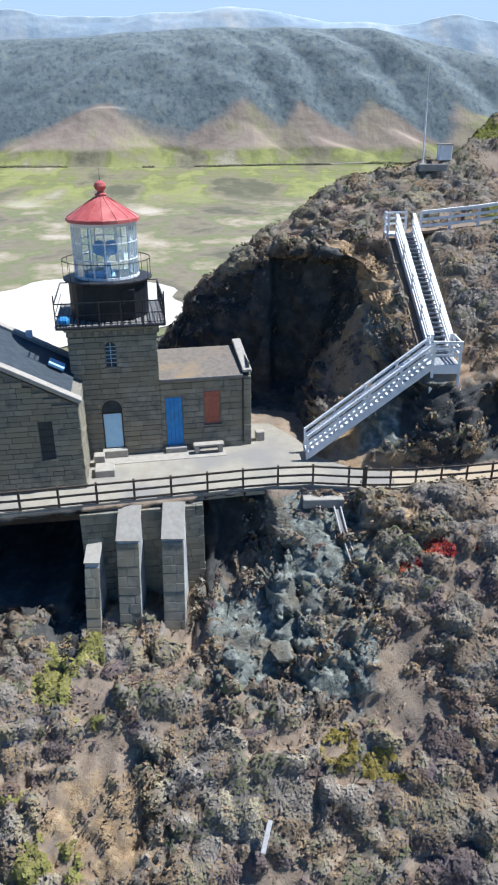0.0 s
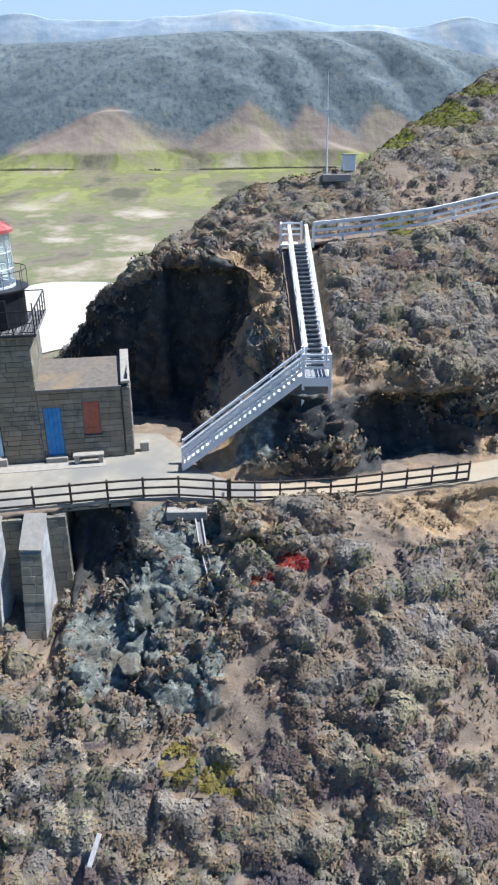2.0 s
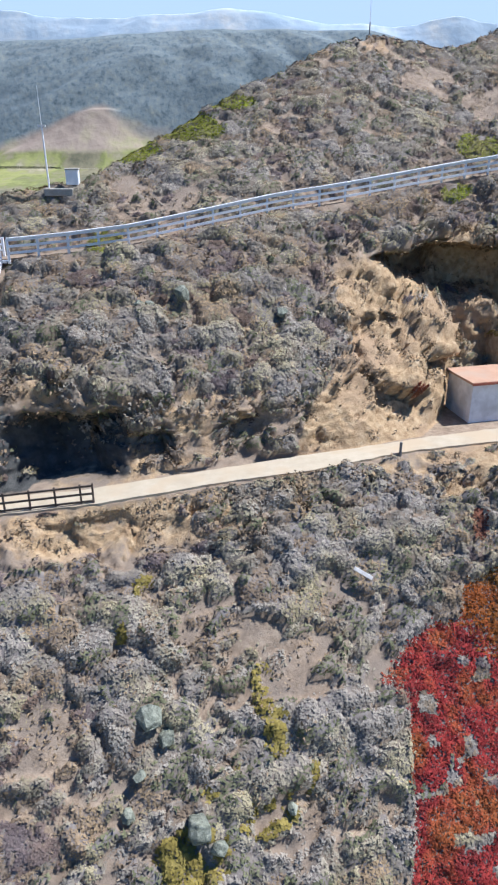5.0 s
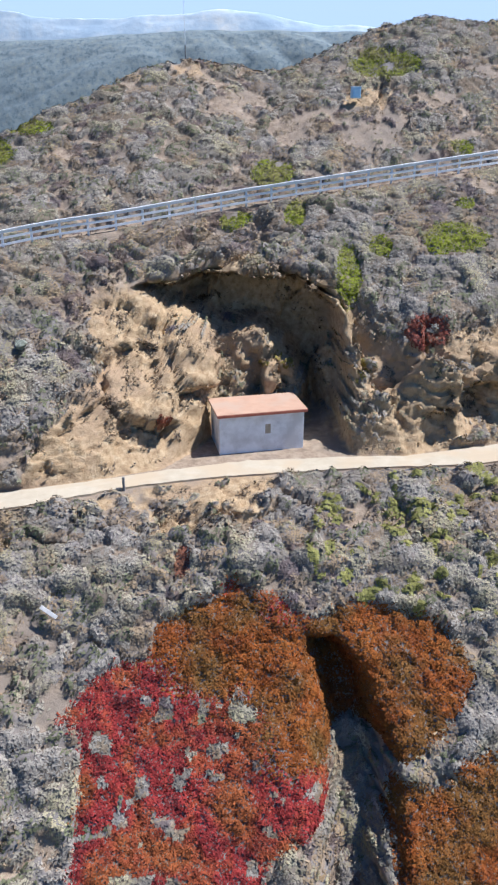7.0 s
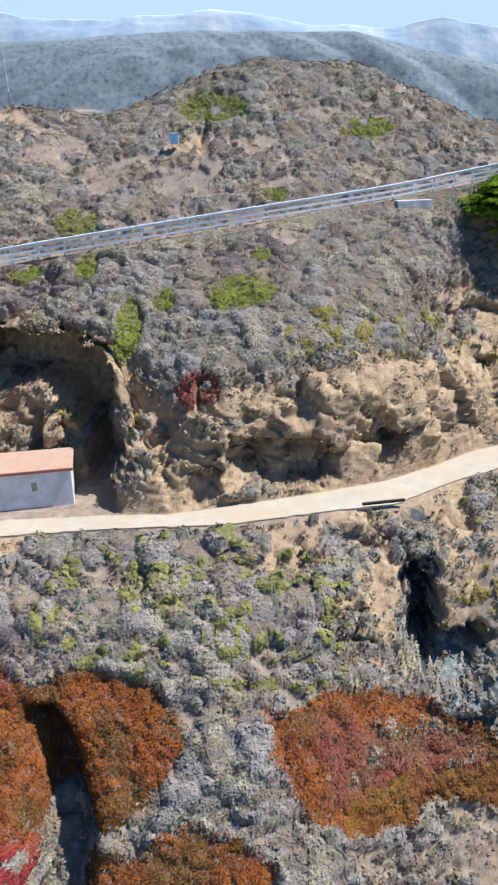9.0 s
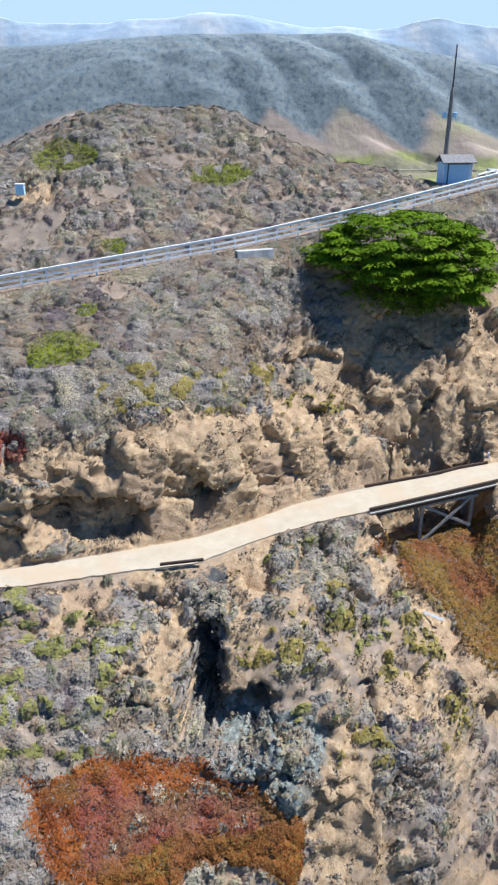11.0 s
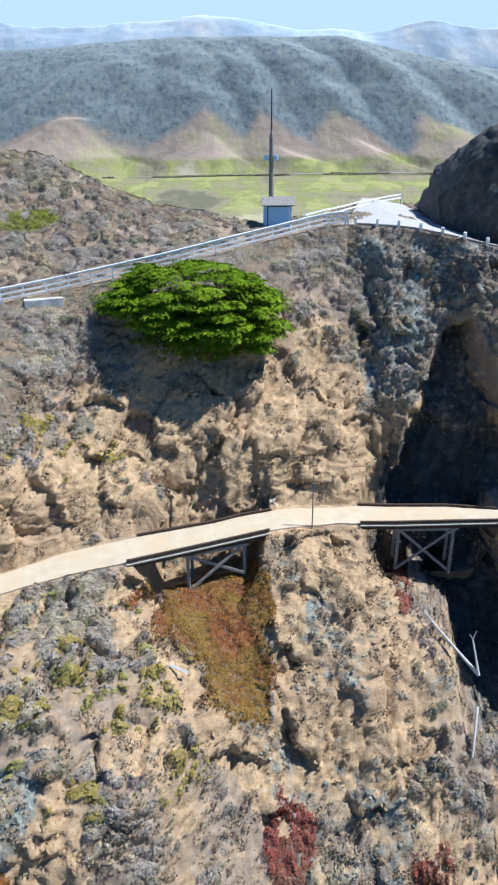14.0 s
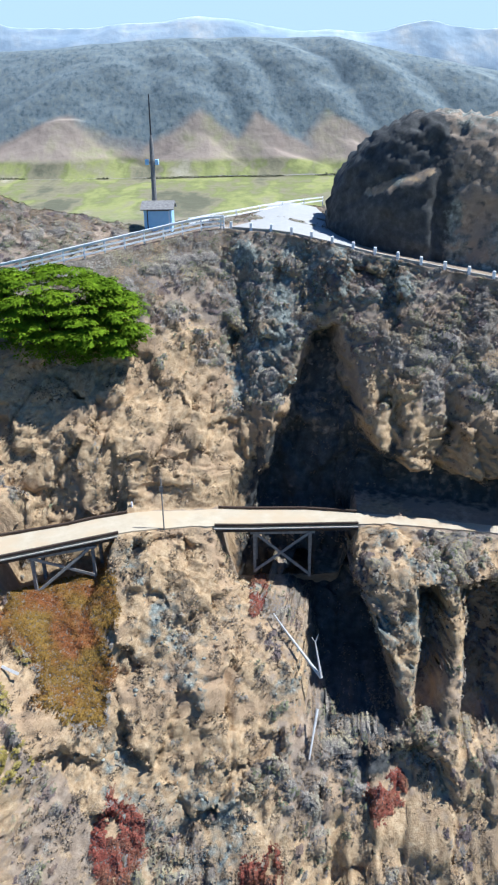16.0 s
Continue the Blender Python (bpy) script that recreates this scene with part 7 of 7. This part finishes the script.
for k, (x, z, r) in enumerate(((18.8, -5.3, 0.62), (19.6, -6.0, 0.45), (21.0, -8.3, 0.6), (18.4, -8.0, 0.36), (21.7, -8.8, 0.34), (18.7, -6.8, 0.28), (24.5, -8.6, 0.3))):
    q = drop_to(x, z)
    boulder(q.x, q.y - 0.1, q.z + 0.1, r, k + 1, "pale lichen-covered boulder among the scrub", M_LICHEN)
for k, (x, z, r) in enumerate(((18.9, 8.4, 0.5), (17.4, 7.8, 0.36), (16.9, 7.9, 0.28), (24.0, 7.2, 0.34), (1.2, -4.6, 0.6), (-0.6, -4.8, 0.5))):
    q = drop_to(x, z)
    boulder(q.x, q.y - 0.1, q.z, r, k + 21, "rough grey-green rock standing out of the slope", M_BLUE if k > 3 else M_LICHEN)
dead = thing("dead_tree", "bleached dead tree lying down the ravine side", "dead tree")
part("trunk", rod((87.6, 46.2, -3.9), (90.2, 43.7, -5.9), 0.07, 0.12, bm=rod((86.9, 46.8, -3.2), (87.6, 46.2, -3.9), 0.05, 0.07)), M_DEAD, dead, "pale bare trunk")
part("branch", rod((90.2, 43.7, -5.9), (89.75, 44.6, -3.7), 0.09, 0.05, bm=rod((89.75, 44.6, -3.7), (89.95, 44.7, -3.1), 0.05, 0.015)), M_DEAD, dead)
part("branch", rod((89.75, 44.6, -3.7), (89.5, 44.6, -3.3), 0.04, 0.01), M_DEAD, dead)
part("branch", rod((89.95, 42.3, -7.2), (89.45, 40.2, -9.4), 0.10, 0.05), M_DEAD, dead)
for x, z, ln, a, label in ((0.5, -9.0, 1.1, 75, "pale plank lying on the slope"), (-2.6, -4.0, 1.9, 15, "pale weathered pole lying on the slope"), (-6.9, -4.9, 1.7, -60, "pale weathered pole lying on the slope"), (71.0, -3.2, 1.2, -20, "bleached plank lying on the slope"), (27.6, -2.2, 0.9, -30, "bleached plank lying on the slope")):
    q = drop_to(x, z)
    pk = new("plank", mesh_of(box(-ln / 2, ln / 2, -0.09, 0.09, 0, 0.06, 0.01), "plank", M_DEAD))
    pk.matrix_world = Matrix.Translation(q + Vector((0, -0.35, 0.35))) @ Matrix.Rotation(radians(45), 4, 'X') @ Matrix.Rotation(radians(a), 4, 'Z')
    tagged(pk, label, "plank")

chute = thing("drain_chute", "pale weathered timber drain chute running down from a ledge", "chute")
for off in (-0.12, 0.16):
    part("board", beam((3.75 + off, 27.0, -0.4), (3.95 + off, 26.2, -1.1), 0.06, 0.1), M_DEAD, chute)
    part("board", beam((3.95 + off, 26.2, -1.1), (4.5 + off * 0.6, 24.7, -2.55), 0.05, 0.08), M_DEAD, chute)
part("bed", beam((3.78, 26.95, -0.52), (4.0, 26.1, -1.25), 0.26, 0.05), M_GREYWOOD, chute)

# ---- the cypress ----
tree = thing("cypress_tree", "wide wind-clipped dark green cypress clinging to the cliff", "tree", pose(70.2, 57.6, 10.6))
bm = rod((0, 0, -0.6), (-0.2, -0.3, 1.6), 0.42, 0.34, 12)
rod((-0.2, -0.3, 1.6), (0.1, -0.6, 3.4), 0.34, 0.2, 10, bm)
part("trunk", bm, M_BARK, tree, "grey trunk")
tr = np.random.default_rng(42)
limbs = [(-5.0, -0.6, 4.2), (-3.0, -1.4, 5.6), (-0.5, -1.2, 6.4), (2.6, -1.0, 5.8), (5.0, -0.4, 4.0), (3.2, -2.2, 3.0), (-2.4, -2.4, 3.2), (6.0, 0.2, 2.6), (0.6, -2.6, 4.2)]
for q in limbs:
    part("limb", rod((-0.1, -0.4, 1.6), q, 0.14, 0.04, 8), M_DARKWOOD, tree)
Vt, Tt, base_i = [], [], 0
pads = []
while len(pads) < 200:
    # flat sprays on the front and top of a broad dome, lower on its landward side
    q = tr.normal(size=3)
    q /= np.linalg.norm(q)
    if q[1] > 0.8 or q[2] < -0.18 - 0.42 * q[0]:
        continue
    pads.append((np.array([6.4, 3.0, 4.0]) * q * tr.uniform(0.86, 1.04) + np.array([0.0, -0.5, 3.6]), tr.uniform(0.9, 1.7), 300))
for k in range(170):
    q = tr.normal(size=3)
    q /= np.linalg.norm(q)
    pads.append((np.array([5.6, 2.3, 2.9]) * q * tr.uniform(0.3, 0.9) + np.array([-0.2, 0.0, 2.9]), tr.uniform(1.1, 1.7), 190))
Nt = []
for q, sx, n_l in pads:
    ra, th = tr.uniform(0, 1, n_l) ** 0.55, tr.uniform(0, 2 * np.pi, n_l)
    reach = 0.8 + 0.2 * np.sin(th * 5 + tr.uniform(0, 6))
    c = np.stack([ra * np.cos(th) * sx * reach, ra * np.sin(th) * sx * 0.6 * reach, 0.30 * np.sqrt(1 - 0.96 * ra ** 2) + 0.03 * tr.normal(size=n_l)], 1)
    n_up = np.stack([0.55 * ra * np.cos(th), 0.55 * ra * np.sin(th), 1.05 - 0.5 * ra], 1) + 0.16 * tr.normal(size=(n_l, 3))
    n_up /= np.linalg.norm(n_up, axis=1, keepdims=True)
    c[:, 2] += c[:, 0] * tr.normal(0, 0.06) + c[:, 1] * 0.15
    s = tr.uniform(0.10, 0.18, (n_l, 1))
    d1 = np.stack([np.cos(th), np.sin(th), 0.1 + 0 * th], 1) + 0.5 * tr.normal(size=(n_l, 3))
    d1 -= n_up * (d1 * n_up).sum(1, keepdims=True)
    d1 /= np.linalg.norm(d1, axis=1, keepdims=True)
    d2 = np.cross(n_up, d1)
    tri = np.stack([c - d2 * s * 0.5, c + d1 * s * 1.3, c + d2 * s * 0.5], 1).reshape(-1, 3) + q
    Vt.append(tri)
    Nt.append(np.repeat(n_up, 3, 0))
    Tt.append(np.arange(n_l * 3).reshape(-1, 3) + base_i)
    base_i += n_l * 3
crown = new("crown", tri_mesh("crown", np.concatenate(Vt), np.concatenate(Tt), M_CYP))
crown.data.attributes.new("custom_normal", 'FLOAT_VECTOR', 'POINT').data.foreach_set("vector", np.concatenate(Nt).reshape(-1).astype(np.float32))
crown.parent = tree
tagged(crown, "dense layered green sprays")
